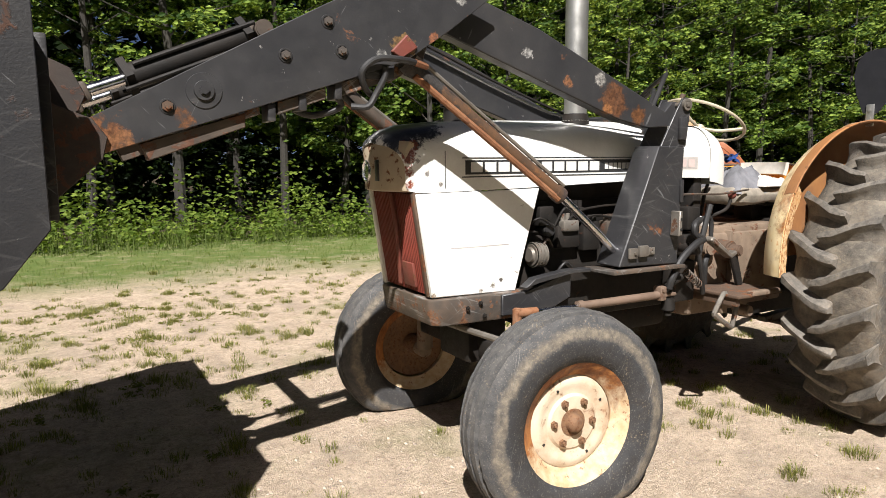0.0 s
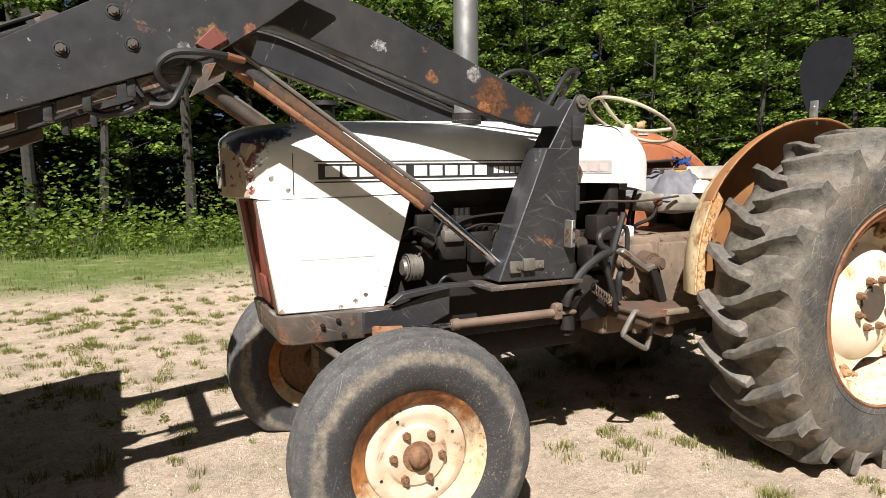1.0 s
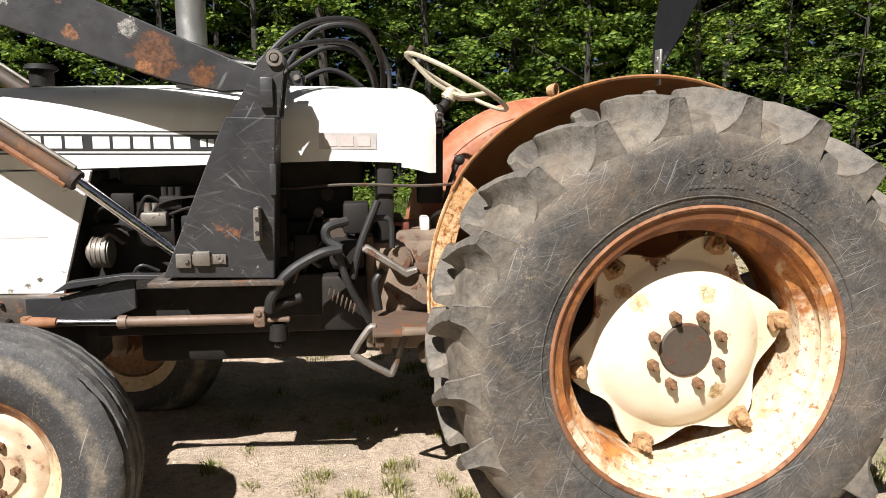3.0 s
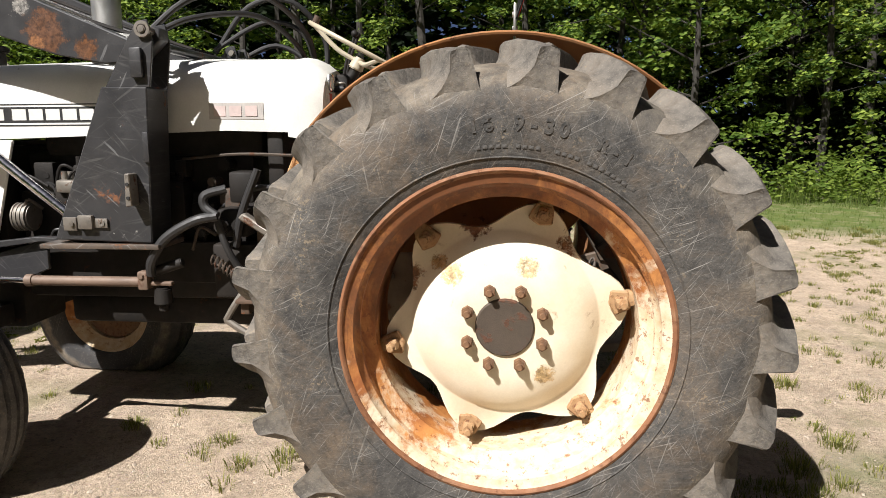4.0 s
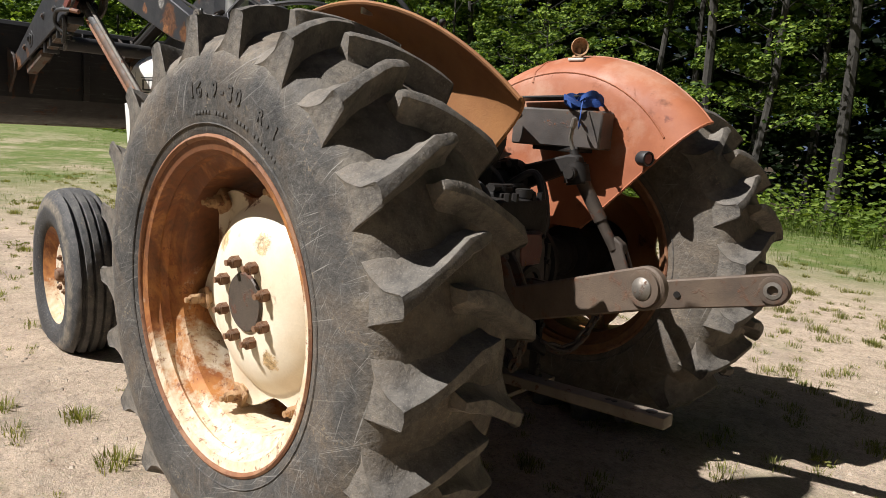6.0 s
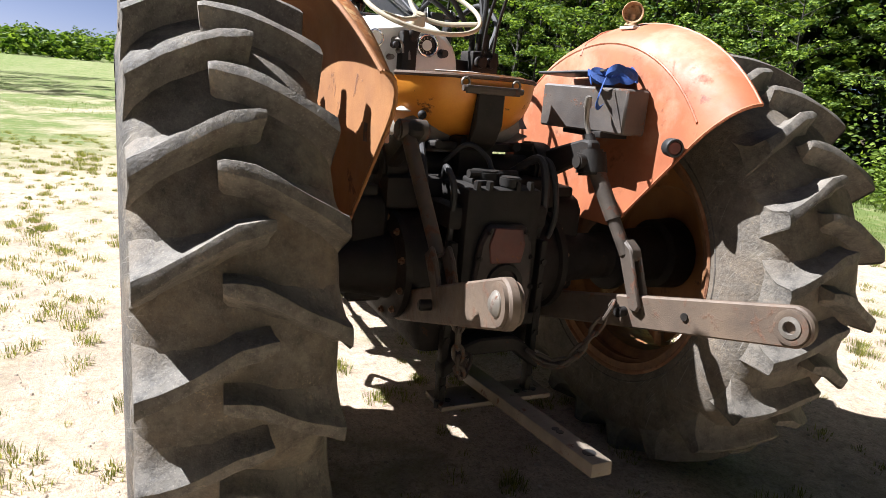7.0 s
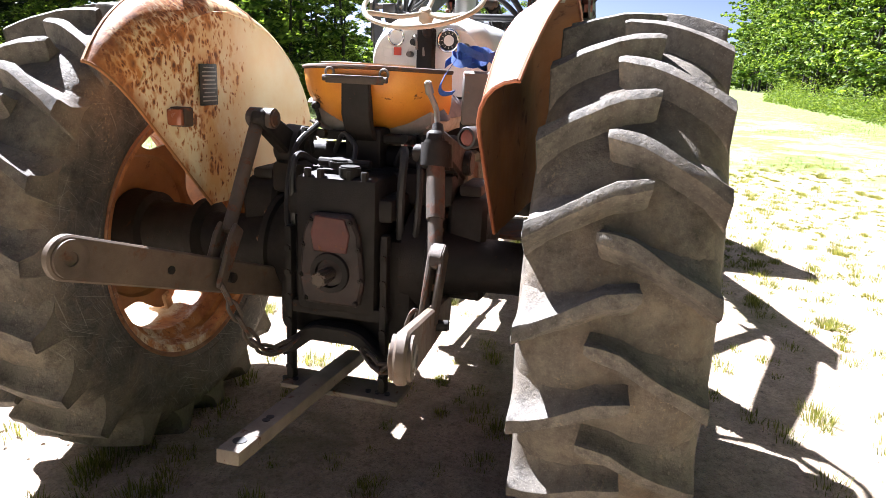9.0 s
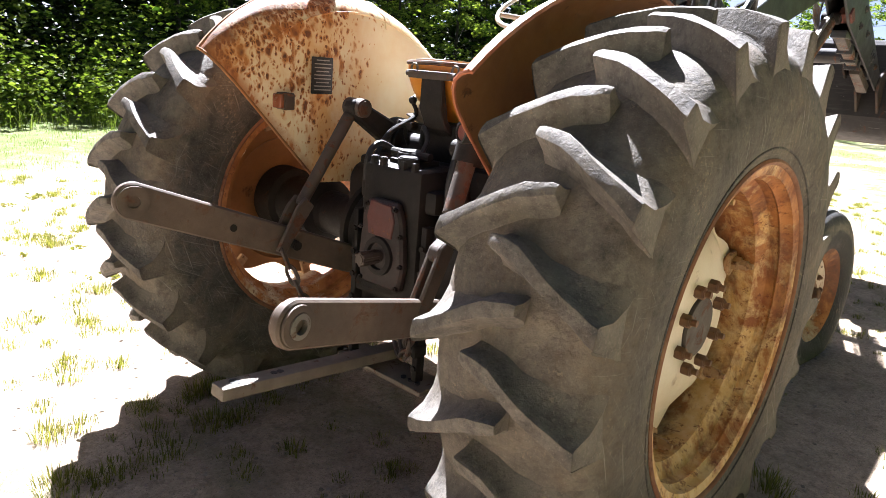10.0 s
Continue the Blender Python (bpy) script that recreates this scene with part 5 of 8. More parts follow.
    for y, z, r in ((-0.05, 1.355, 0.014), (-0.03, 1.335, 0.011), (0.15, 1.34, 0.018), (-0.065, 1.31, 0.012)):
        bm = bm_new()
        rod(bm, (-0.65, y, z), (-0.61, y, z), r, r * 0.8, 14, 0.003)
        part("dash_knob", bm, "hose" if r > 0.013 else "steel", dash)
    bm = bm_new()
    box(bm, -0.70, -0.60, -0.032, 0.032, 1.03, 1.41, 0.012)
    part("steering_column_cover", bm, "castiron", dash, "dark dusty column cover")
    bm = bm_new()
    box(bm, -0.86, -0.80, -0.215, 0.215, 0.86, 1.20, 0.01)
    part("bulkhead", bm, "castiron", dash, "black bulkhead below the dash")


build_hood()


def build_steering():
    c = Vector((-0.545, 0.012, 1.496))
    m = Matrix.Translation(c) @ Matrix.Rotation(radians(28), 4, "Y")
    bm = bm_new()
    tube(bm, [m @ Vector((0.220 * math.cos(a), 0.220 * math.sin(a), 0.0)) for a in (2 * math.pi * k / 48 for k in range(48))], 0.0085, 10, 1, True)
    wheel = part("steering_wheel", bm, "wheel_cream", tractor, "thin cream steering wheel with three spokes")
    for k in range(3):
        a = radians(60 + 120 * k)
        bm = bm_new()
        tube(bm, [m @ Vector((0.02 * math.cos(a), 0.02 * math.sin(a), -0.045)), m @ Vector((0.1 * math.cos(a), 0.1 * math.sin(a), -0.038)), m @ Vector((0.212 * math.cos(a), 0.212 * math.sin(a), 0))], 0.009, 8)
        part("spoke", bm, "wheel_cream", wheel)
    bm = bm_new()
    rod(bm, m @ Vector((0, 0, -0.075)), m @ Vector((0, 0, -0.028)), 0.030, 0.022, 20, 0.005)
    part("hub", bm, "wheel_cream", wheel)
    bm = bm_new()
    tube(bm, [m @ Vector((0, 0, -0.05)), m @ Vector((0.0, 0.0, -0.1)), (-0.66, 0, 1.34)], 0.02, 12)
    part("column", bm, "castiron", wheel)
    bm = bm_new()
    rod(bm, m @ Vector((-0.21, -0.01, 0.0)), m @ Vector((-0.21, -0.01, 0.035)), 0.012, 0.014, 12)
    part("spinner_knob", bm, "rust", wheel)


build_steering()


def build_engine():
    bm = bm_new()
    box(bm, -1.88, -0.75, -0.150, 0.150, 0.56, 0.98, 0.02)
    engine = part("engine_block", bm, "castiron", tractor, "oily black engine block")
    for name, dims, w in (("cylinder_head", (-1.86, -0.95, -0.110, 0.110, 0.97, 1.13), 0.02), ("radiator", (-2.31, -1.91, -0.19, 0.19, 0.76, 1.15), 0.01), ("oil_sump", (-1.75, -0.9, -0.10, 0.10, 0.44, 0.57), 0.03), ("fuel_tank", (-1.78, -0.90, -0.13, 0.13, 1.10, 1.33), 0.04)):
        bm = bm_new()
        box(bm, *dims, w)
        part(name, bm, "castiron", engine)
    bm = bm_new()
    rod(bm, (-1.850, -0.205, 0.885), (-1.785, -0.205, 0.885), 0.052, None, 24, 0.005)
    for k in range(4):
        rod(bm, (-1.845 + 0.016 * k, -0.205, 0.885), (-1.839 + 0.016 * k, -0.205, 0.885), 0.055, None, 24)
    rod(bm, (-1.862, -0.205, 0.885), (-1.848, -0.205, 0.885), 0.030, 0.036, 16)
    part("dynamo", bm, "steel", engine, "pale dusty dynamo")
    for x, z, w, h, d, mat in ((-1.70, 0.90, 0.13, 0.10, 0.05, "castiron"), (-1.68, 0.975, 0.09, 0.05, 0.07, "steel"), (-1.55, 0.88, 0.10, 0.13, 0.05, "castiron"), (-1.42, 0.92, 0.09, 0.09, 0.06, "link"), (-1.62, 1.03, 0.08, 0.05, 0.05, "castiron"), (-1.30, 0.86, 0.12, 0.16, 0.07, "castiron")):
        bm = bm_new()
        box(bm, x, x + w, -0.15 - d, -0.14, z, z + h, 0.010)
        for k in range(3):
            rod(bm, (x + w * (0.2 + 0.3 * k), -0.15 - d * 0.5, z + h), (x + w * (0.2 + 0.3 * k), -0.15 - d * 0.5, z + h + 0.03), 0.012, None, 10)
        part("injection_pump" if mat == "steel" else "engine_fitting", bm, mat, engine)
    for i, pts in enumerate((((-1.66, -0.19, 0.99), (-1.60, -0.21, 1.06), (-1.45, -0.2, 1.08), (-1.30, -0.17, 1.08)), ((-1.62, -0.18, 1.0), (-1.5, -0.2, 1.04), (-1.35, -0.19, 1.02)), ((-1.85, -0.17, 1.0), (-1.80, -0.2, 1.04), (-1.72, -0.2, 1.0)),
                            ((-1.20, -0.17, 1.10), (-0.95, -0.24, 1.12), (-0.70, -0.24, 1.115), (-0.45, -0.22, 1.13)))):
        bm = bm_new()
        tube(bm, pts, 0.0055, 6)
        part("fuel_pipe", bm, "castiron" if i < 3 else "link", engine)
    rng = random.Random(77)
    for k in range(26):
        x, z, y = rng.uniform(-1.82, -1.0), rng.uniform(0.80, 1.08), -rng.uniform(0.15, 0.215)
        bm = bm_new()
        w, h = rng.uniform(0.015, 0.05), rng.uniform(0.015, 0.05)
        if k % 3 == 0:
            box(bm, x - w, x + w, y, y + 0.06, z - h, z + h, 0.006)
        elif k % 3 == 1:
            rod(bm, (x, y - 0.02, z), (x, y + 0.06, z), w * 0.7, w * 0.6, 14, 0.004)
        else:
            tube(bm, [(x - 2 * w, y, z - h), (x, y - 0.02, z + h), (x + 2.5 * w, y, z + 0.3 * h)], 0.006, 7)
        part("engine_fitting", bm, rng.choice(("castiron", "castiron", "castiron", "hose", "link", "castiron")), engine)
    # front bolster and bumper casting
    bm = bm_new()
    pts = [(-2.365, -0.215), (-2.33, -0.248), (-1.98, -0.262), (-1.90, -0.262), (-1.90, 0.262), (-1.98, 0.262), (-2.33, 0.248), (-2.365, 0.215)]
    b = bmesh.new()
    lowv = [b.verts.new((x + (0.02 if x < -2.3 else 0), y * 0.97, 0.632)) for x, y in pts]
    topv = [b.verts.new((x, y, 0.744)) for x, y in pts]
    b.faces.new(lowv)
    b.faces.new(list(reversed(topv)))
    for i in range(len(pts)):
        j = (i + 1) % len(pts)
        b.faces.new((lowv[j], lowv[i], topv[i], topv[j]))
    bmesh.ops.recalc_face_normals(b, faces=b.faces)
    bevelled(b, 0.01)
    absorb(bm, b)
    bumper = part("front_bumper", bm, "bumper", tractor, "scraped rusty and black front bumper casting")
    nut = bolt_mesh("bolt", 0.009, 0.006, "castiron")
    for x, z in ((-2.20, 0.70), (-2.12, 0.66), (-2.14, 0.715)):
        put("bolt", nut, bumper, Matrix.Translation((x, -0.258, z)))
    # front axle
    bm = bm_new()
    box(bm, -2.07, -1.97, -0.42, 0.42, 0.44, 0.53, 0.015)
    box(bm, -2.12, -1.92, -0.13, 0.13, 0.42, 0.64, 0.02)
    axle = part("front_axle", bm, "castiron", tractor, "dark forged front axle beam")
    for s in (-1, 1):
        bm = bm_new()
        rod(bm, (-2.02, s * 0.46, 0.34), (-2.03, s * 0.43, 0.60), 0.042, 0.036, 16, 0.006)
        rod(bm, (-2.02, s * 0.45, FRONT_Z), (-2.02, s * 0.56, FRONT_Z), 0.036, None, 16)
        box(bm, -2.06, -1.98, s * 0.36 - 0.05, s * 0.36 + 0.05, 0.48, 0.57, 0.012)
        box(bm, -2.17, -1.98, s * 0.43 - 0.03, s * 0.43 + 0.03, 0.565, 0.60, 0.008)
        part("steering_knuckle", bm, "trans", axle, "rusty steering knuckle")
    bm = bm_new()
    tube(bm, [(-2.16, -0.43, 0.60), (-2.17, 0, 0.59), (-2.16, 0.43, 0.60)], 0.014, 8)
    part("tie_rod", bm, "steel", axle)
    # exhaust stack
    bm = bm_new()
    lathe(bm, [(1.40, 0.05), (1.47, 0.062), (1.475, 0.052), (1.50, 0.0515), (2.04, 0.0515), (2.045, 0.056), (2.055, 0.056), (2.055, 0.047), (1.9, 0.047)], 32, False,
          Matrix.Translation((-1.505, -0.075, 0)) @ Matrix.Rotation(math.pi / 2, 4, "X"))
    part("exhaust_pipe", bm, "galv", tractor, "bright galvanised upright exhaust pipe")
    bm = bm_new()
    rod(bm, (-1.505, -0.075, 1.44), (-1.505, -0.075, 1.50), 0.066, 0.058, 24, 0.004)
    part("exhaust_collar", bm, "castiron", tractor, "rusty collar at the foot of the exhaust")
    # air cleaner cap on the hood
    bm = bm_new()
    rod(bm, (-2.08, 0.06, 1.44), (-2.08, 0.06, 1.52), 0.042, None, 20, 0.004)
    rod(bm, (-2.08, 0.06, 1.52), (-2.08, 0.06, 1.545), 0.060, 0.052, 20, 0.006)
    part("air_cleaner_cap", bm, "castiron", tractor, "dark round air cleaner cap on the hood")


build_engine()


def build_gearbox():
    bm = bm_new()
    box(bm, -0.90, -0.12, -0.225, 0.225, 0.50, 0.915, 0.035)
    box(bm, -0.905, -0.875, -0.245, 0.245, 0.52, 0.935, 0.008)
    box(bm, -0.60, -0.575, -0.240, 0.240, 0.52, 0.925, 0.008)
    case = part("gearbox_casing", bm, "trans", tractor, "dusty rust-brown gearbox and rear axle casing")
    for name, dims, w in (("top_cover", (-0.80, -0.15, -0.20, 0.20, 0.86, 0.945), 0.02), ("axle_centre", (-0.45, 0.15, -0.22, 0.22, 0.44, 0.78), 0.04)):
        bm = bm_new()
        box(bm, *dims, w)
        part(name, bm, "trans" if name == "top_cover" else "castiron", case)
    for s in (-1, 1):
        bm = bm_new()
        lathe(bm, [(s * 0.18, 0.165), (s * 0.25, 0.15), (s * 0.255, 0.165), (s * 0.275, 0.165), (s * 0.28, 0.105), (s * 0.40, 0.082), (s * 0.53, 0.078), (s * 0.545, 0.12), (s * 0.57, 0.12), (s * 0.58, 0.09), (s * 0.62, 0.085)], 32, False, Matrix.Translation((0, 0, AXLE_Z)))
        housing = part("axle_housing", bm, "castiron", case, "greasy cast axle housing")
        bm = bm_new()
        prism(bm, [(-0.20, 0.58), (-0.20, 0.86), (-0.17, 0.90), (0.0, 0.90), (0.03, 0.86), (0.03, 0.58)], min(s * 0.285, s * 0.405), max(s * 0.285, s * 0.405), 0.014)
        box(bm, -0.17, 0.0, min(s * 0.31, s * 0.38), max(s * 0.31, s * 0.38), 0.895, 0.93, 0.010)
        part("brake_housing", bm, "castiron", case, "square greasy brake housing on the axle")
        nut = bolt_mesh("bolt", 0.011, 0.010, "nut")
        for k in range(10):
            a = 2 * math.pi * (k + 0.5) / 10
            put("bolt", nut, housing, Matrix.Translation((0.145 * math.cos(a), s * 0.275, AXLE_Z + 0.145 * math.sin(a))) @ (Matrix.Rotation(math.pi, 4, "Z") if s > 0 else Matrix.Identity(4)))
    for x, z, r, d in ((-0.66, 0.83, 0.055, 0.075), (-0.76, 0.69, 0.032, 0.014), (-0.78, 0.85, 0.050, 0.05), (-0.43, 0.68, 0.03, 0.02)):
        bm = bm_new()
        rod(bm, (x, -0.21, z), (x, -0.225 - d, z), r, r * 0.88, 20, 0.008)
        if d > 0.06:
            rod(bm, (x, -0.29, z), (x + 0.01, -0.345, z + 0.005), r * 0.62, r * 0.5, 14, 0.006)
            box(bm, x - 0.075, x + 0.03, -0.335, -0.305, z - 0.02, z + 0.02, 0.006)
        part("side_cover", bm, "rust" if r > 0.05 else "trans", case, "round rusty inspection cover")
    bm = bm_new()
    prism(bm, [(-0.715, 0.84), (-0.665, 0.85), (-0.60, 0.66), (-0.645, 0.645)], -0.330, -0.312, 0.005)
    part("brake_lever", bm, "castiron", case, "flat black brake arm")
    # clutter on the casing top beside the seat
    bm = bm_new()
    box(bm, -0.84, -0.74, -0.15, -0.06, 0.935, 0.975, 0.008)
    part("breather_cap", bm, "redcast", case, "small red-brown cap")
    bm = bm_new()
    box(bm, -0.70, -0.665, -0.17, -0.10, 0.94, 0.995, 0.010)
    part("rag_bundle", bm, "paper", case, "pale rag tucked beside the seat")
    # hydraulic housing at the rear, PTO cover and shaft
    bm = bm_new()
    box(bm, -0.10, 0.205, -0.125, 0.125, 0.55, 0.955, 0.018)
    box(bm, 0.0, 0.18, -0.165, 0.165, 0.83, 0.90, 0.015)
    rear = part("rear_housing", bm, "castiron", tractor, "black oily hydraulic housing")
    bm = bm_new()
    prism(bm, [(-0.085, 0.585), (-0.10, 0.66), (-0.085, 0.80), (-0.06, 0.855), (0.06, 0.855), (0.085, 0.80), (0.10, 0.66), (0.085, 0.585)], -0.030, 0.0, 0.008, Matrix.Translation((0.205, 0, 0)) @ Matrix.Rotation(math.pi / 2, 4, "Z"))
    cover = part("pto_cover", bm, "pto", rear, "oily casting round the shaft")
    bm = bm_new()
    prism(bm, [(-0.050, 0.745), (0.050, 0.745), (0.060, 0.80), (0.045, 0.845), (-0.045, 0.850), (-0.060, 0.80)], -0.008, 0.0, 0.003, Matrix.Translation((0.232, 0, 0)) @ Matrix.Rotation(math.pi / 2, 4, "Z"))
    nut = bolt_mesh("bolt", 0.008, 0.008, "castiron")
    for y, z in ((-0.078, 0.60), (0.078, 0.60), (-0.092, 0.67), (0.092, 0.67), (-0.085, 0.76), (0.085, 0.76), (-0.06, 0.835), (0.06, 0.835)):
        put("bolt", nut, cover, Matrix.Translation((0.234, y, z)) @ Matrix.Rotation(math.pi / 2, 4, "Z"))
    part("red_plate", bm, "redpatch", rear, "dull red painted patch")
    bm = bm_new()
    lathe(bm, [(0, 0.062), (0.02, 0.058), (0.022, 0.042), (0.0, 0.038)], 28, True, Matrix.Translation((0.225, 0, 0.684)) @ Matrix.Rotation(-math.pi / 2, 4, "Z"))
    part("pto_flange", bm, "castiron", rear, "worn round flange")
    bm = bm_new()
    rod(bm, (0.18, 0, 0.684), (0.315, 0, 0.684), 0.0185, None, 12, 0.003)
    for k in range(6):
        a = 2 * math.pi * k / 6
        box(bm, 0.25, 0.312, -0.005, 0.005, 0.016, 0.0225, 0.001, Matrix.Translation((0, 0, 0.684)) @ Matrix.Rotation(a, 4, "X"))
    part("pto_shaft", bm, "link", rear, "splined steel power take-off shaft")
    bm = bm_new()
    rod(bm, (0.10, -0.02, 0.95), (0.10, -0.02, 0.995), 0.05, 0.045, 16, 0.006)
    rod(bm, (0.165, 0.03, 0.955), (0.165, 0.03, 0.985), 0.032, None, 16, 0.004)
    rod(bm, (0.12, -0.085, 0.985), (0.12, 0.075, 0.985), 0.013, None, 10)
    box(bm, 0.05, 0.15, -0.07, 0.05, 0.95, 0.97, 0.006)
    for y in (-0.09, -0.05, 0.04, 0.085):
        rod(bm, (0.19, y, 0.94), (0.19, y, 0.975), 0.012, None, 6, 0.002)
    part("hydraulic_valve", bm, "castiron", rear, "worn valve block with fittings")
    # cross shaft and lift arms
    bm = bm_new()
    rod(bm, (-0.08, -0.33, 0.985), (-0.08, 0.33, 0.985), 0.038, None, 20, 0.004)
    rod(bm, (-0.08, -0.30, 0.985), (-0.08, -0.22, 0.985), 0.085, 0.08, 24, 0.01)
    rod(bm, (-0.08, 0.22, 0.985), (-0.08, 0.30, 0.985), 0.085, 0.08, 24, 0.01)
    box(bm, -0.17, 0.03, -0.30, 0.30, 0.86, 0.96, 0.02)
    part("rockshaft", bm, "castiron", rear, "heavy dark cross shaft")
    for y, end in ((-0.27, Vector((0.125, -0.27, 1.095))), (0.285, Vector((0.175, 0.285, 1.075)))):
        bm = bm_new()
        a = Vector((-0.08, y, 0.985))
        d = (end - a).normalized()
        n = Vector((-d.z, 0, d.x))
        prism(bm, [(p.x, p.z) for p in (a + n * 0.05 - d * 0.04, a - n * 0.05 - d * 0.04, end - n * 0.028, end + d * 0.035 - n * 0.018, end + d * 0.035 + n * 0.018, end + n * 0.030)], y - 0.022, y + 0.022, 0.008)
        part("lift_arm", bm, "castiron", rear, "forged lift arm")
    # left lift rod with its fork
    bm = bm_new()
    top, low = Vector((0.118, -0.285, 1.10)), Vector((0.335, -0.263, 0.80))
    rod(bm, top, low, 0.021, 0.019, 14, 0.004)
    rod(bm, top + Vector((0, -0.03, 0.0)), top + Vector((0, 0.06, 0.0)), 0.030, None, 16, 0.006)
    lrod = part("lift_rod", bm, "link", tractor, "left lift rod")
    for dy in (-0.024, 0.024):
        bm = bm_new()
        prism(bm, [(0.305, 0.80), (0.34, 0.83), (0.37, 0.80), (0.44, 0.672), (0.41, 0.655)], -0.260 + dy - 0.007, -0.260 + dy + 0.007, 0.004)
        part("fork_plate", bm, "link", lrod)
    # right lift rod: levelling box, crank, screw sleeve, fork
    bm = bm_new()
    a, b_ = Vector((0.195, 0.290, 1.045)), Vector((0.37, 0.35, 0.745))
    rod(bm, a, a.lerp(b_, 0.55), 0.026, 0.024, 16, 0.004)
    rod(bm, a.lerp(b_, 0.50), a.lerp(b_, 0.86), 0.020, 0.019, 14, 0.003)
    rrod = part("lift_rod", bm, "link", tractor, "right lift rod with a screw adjuster")
    bm = bm_new()
    rod(bm, a + Vector((0.004, 0, -0.045)), a + Vector((-0.010, 0, 0.030)), 0.048, 0.042, 20, 0.008)
    rod(bm, a + Vector((0, -0.06, -0.005)), a + Vector((0, 0.04, -0.005)), 0.024, None, 14, 0.004)
    rod(bm, a + Vector((-0.010, 0, 0.03)), a + Vector((-0.025, -0.005, 0.075)), 0.022, 0.014, 14, 0.003)
    part("levelling_box", bm, "castiron", rrod, "round cast levelling gearbox")
    bm = bm_new()
    tube(bm, [a + Vector((-0.02, -0.003, 0.06)), a + Vector((-0.035, -0.012, 0.105)), a + Vector((-0.03, -0.02, 0.13)), a + Vector((-0.02, -0.03, 0.155))], 0.008, 8)
    rod(bm, a + Vector((-0.022, -0.028, 0.150)), a + Vector((-0.012, -0.034, 0.185)), 0.012, 0.010, 10, 0.003)
    part("crank_handle", bm, "steel", rrod, "bent pale crank handle")
    bm = bm_new()
    prism(bm, [(0.316, 0.806), (0.335, 0.836), (0.376, 0.812), (0.385, 0.780), (0.345, 0.762)], 0.330, 0.370, 0.006)
    part("fork_head", bm, "link", rrod)
    for dy in (-0.015, 0.015):
        bm = bm_new()
        prism(bm, [(0.320, 0.800), (0.338, 0.832), (0.372, 0.812), (0.442, 0.660), (0.432, 0.640), (0.402, 0.640)], 0.350 + dy - 0.007, 0.350 + dy + 0.007, 0.004)
        part("fork_plate", bm, "link", rrod)
    # lower links
    for s, p0, p1 in ((-1, (-0.05, 0.205, 0.535), (0.820, 0.346, 0.839)), (1, (-0.05, 0.275, 0.52), (0.855, 0.431, 0.745))):
        a, b_ = Vector((p0[0], s * p0[1], p0[2])), Vector((p1[0], s * p1[1], p1[2]))
        d = b_ - a
        L = d.length
        ang_z = math.atan2(d.y, d.x)
        ang_y = -math.asin(d.z / L)
        m = Matrix.Translation(a) @ Matrix.Rotation(ang_z, 4, "Z") @ Matrix.Rotation(ang_y, 4, "Y")
        bm = bm_new()
        eye = [(L + 0.052 * math.cos(t), 0.052 * math.sin(t)) for t in (radians(-80 + 20 * k) for k in range(9))]
        prism(bm, [(-0.03, -0.035), (0.0, -0.045), (0.30, -0.047)] + eye + [(0.30, 0.047), (0.0, 0.045), (-0.03, 0.035)], -0.0125, 0.0125, 0.005, m)
        link = part("lower_link", bm, "link_plate", tractor, "flat brown steel lower link arm with a ball end")
        bm = bm_new()
        lathe(bm, [(-0.022, 0.030), (-0.020, 0.043), (0.020, 0.043), (0.022, 0.030), (0.018, 0.017), (-0.018, 0.017)], 28, True, m @ Matrix.Translation((L, 0, 0)))
        part("ball_ring", bm, "link_plate", link)
        bm = bm_new()
        if s < 0:
            lathe(bm, [(-0.036, 0.0), (-0.033, 0.014), (-0.024, 0.026), (-0.005, 0.031)], 24, False, m @ Matrix.Translation((L, 0, 0)))
        else:
            lathe(bm, [(-0.026, 0.016), (-0.024, 0.027), (0.024, 0.027), (0.026, 0.016)], 24, True, m @ Matrix.Translation((L, 0, 0)))
        part("ball", bm, "steel", link, "worn steel ball joint")
        bm = bm_new()
        rod(bm, m @ Vector((L * 0.69, 0.0, 0.0)), m @ Vector((L * 0.69, 0.017 * -s, 0.0)), 0.011, None, 10)
        part("stud", bm, "castiron", link)
        bm = bm_new()
        rod(bm, m @ Vector((L * 0.47, -0.045, 0.0)), m @ Vector((L * 0.47, 0.045, 0.0)), 0.015, None, 12, 0.003)
        part("pin", bm, "castiron", link)
    # check chains
    for s, a, b_ in ((-1, Vector((0.42, -0.235, 0.675)), Vector((0.26, -0.11, 0.47))), (1, Vector((0.37, 0.30, 0.655)), Vector((0.25, 0.12, 0.46)))):
        chain = thing("check_chain", "rusty steel check chain hanging between link and drawbar frame", "chain", tuple(a), "check chains")
        bm = bm_new()
        tube(bm, [(0.026 * math.cos(t) + (0.008 if math.cos(t) > 0 else -0.008), 0.013 * math.sin(t), 0) for t in (2 * math.pi * k / 16 for k in range(16))], 0.006, 6, 1, True)
        me = finish(bm, "chain_link", M["link"])
        n = 9
        for k in range(n):
            f, g_ = k / n, (k + 1) / n
            p, q = (a.lerp(b_, w) - Vector((0, 0, 0.10 * math.sin(math.pi * w))) for w in (f, g_))
            dd = q - p
            put("chain_link", me, chain, Matrix.Translation((p + q) / 2 - a) @ dd.to_track_quat("X", "Z").to_matrix().to_4x4() @ Matrix.Rotation(math.pi / 2 * (k % 2), 4, "X"))
    # drawbar frame and drawbar
    bm = bm_new()
    box(bm, 0.16, 0.20, -0.165, 0.165, 0.535, 0.575, 0.006)
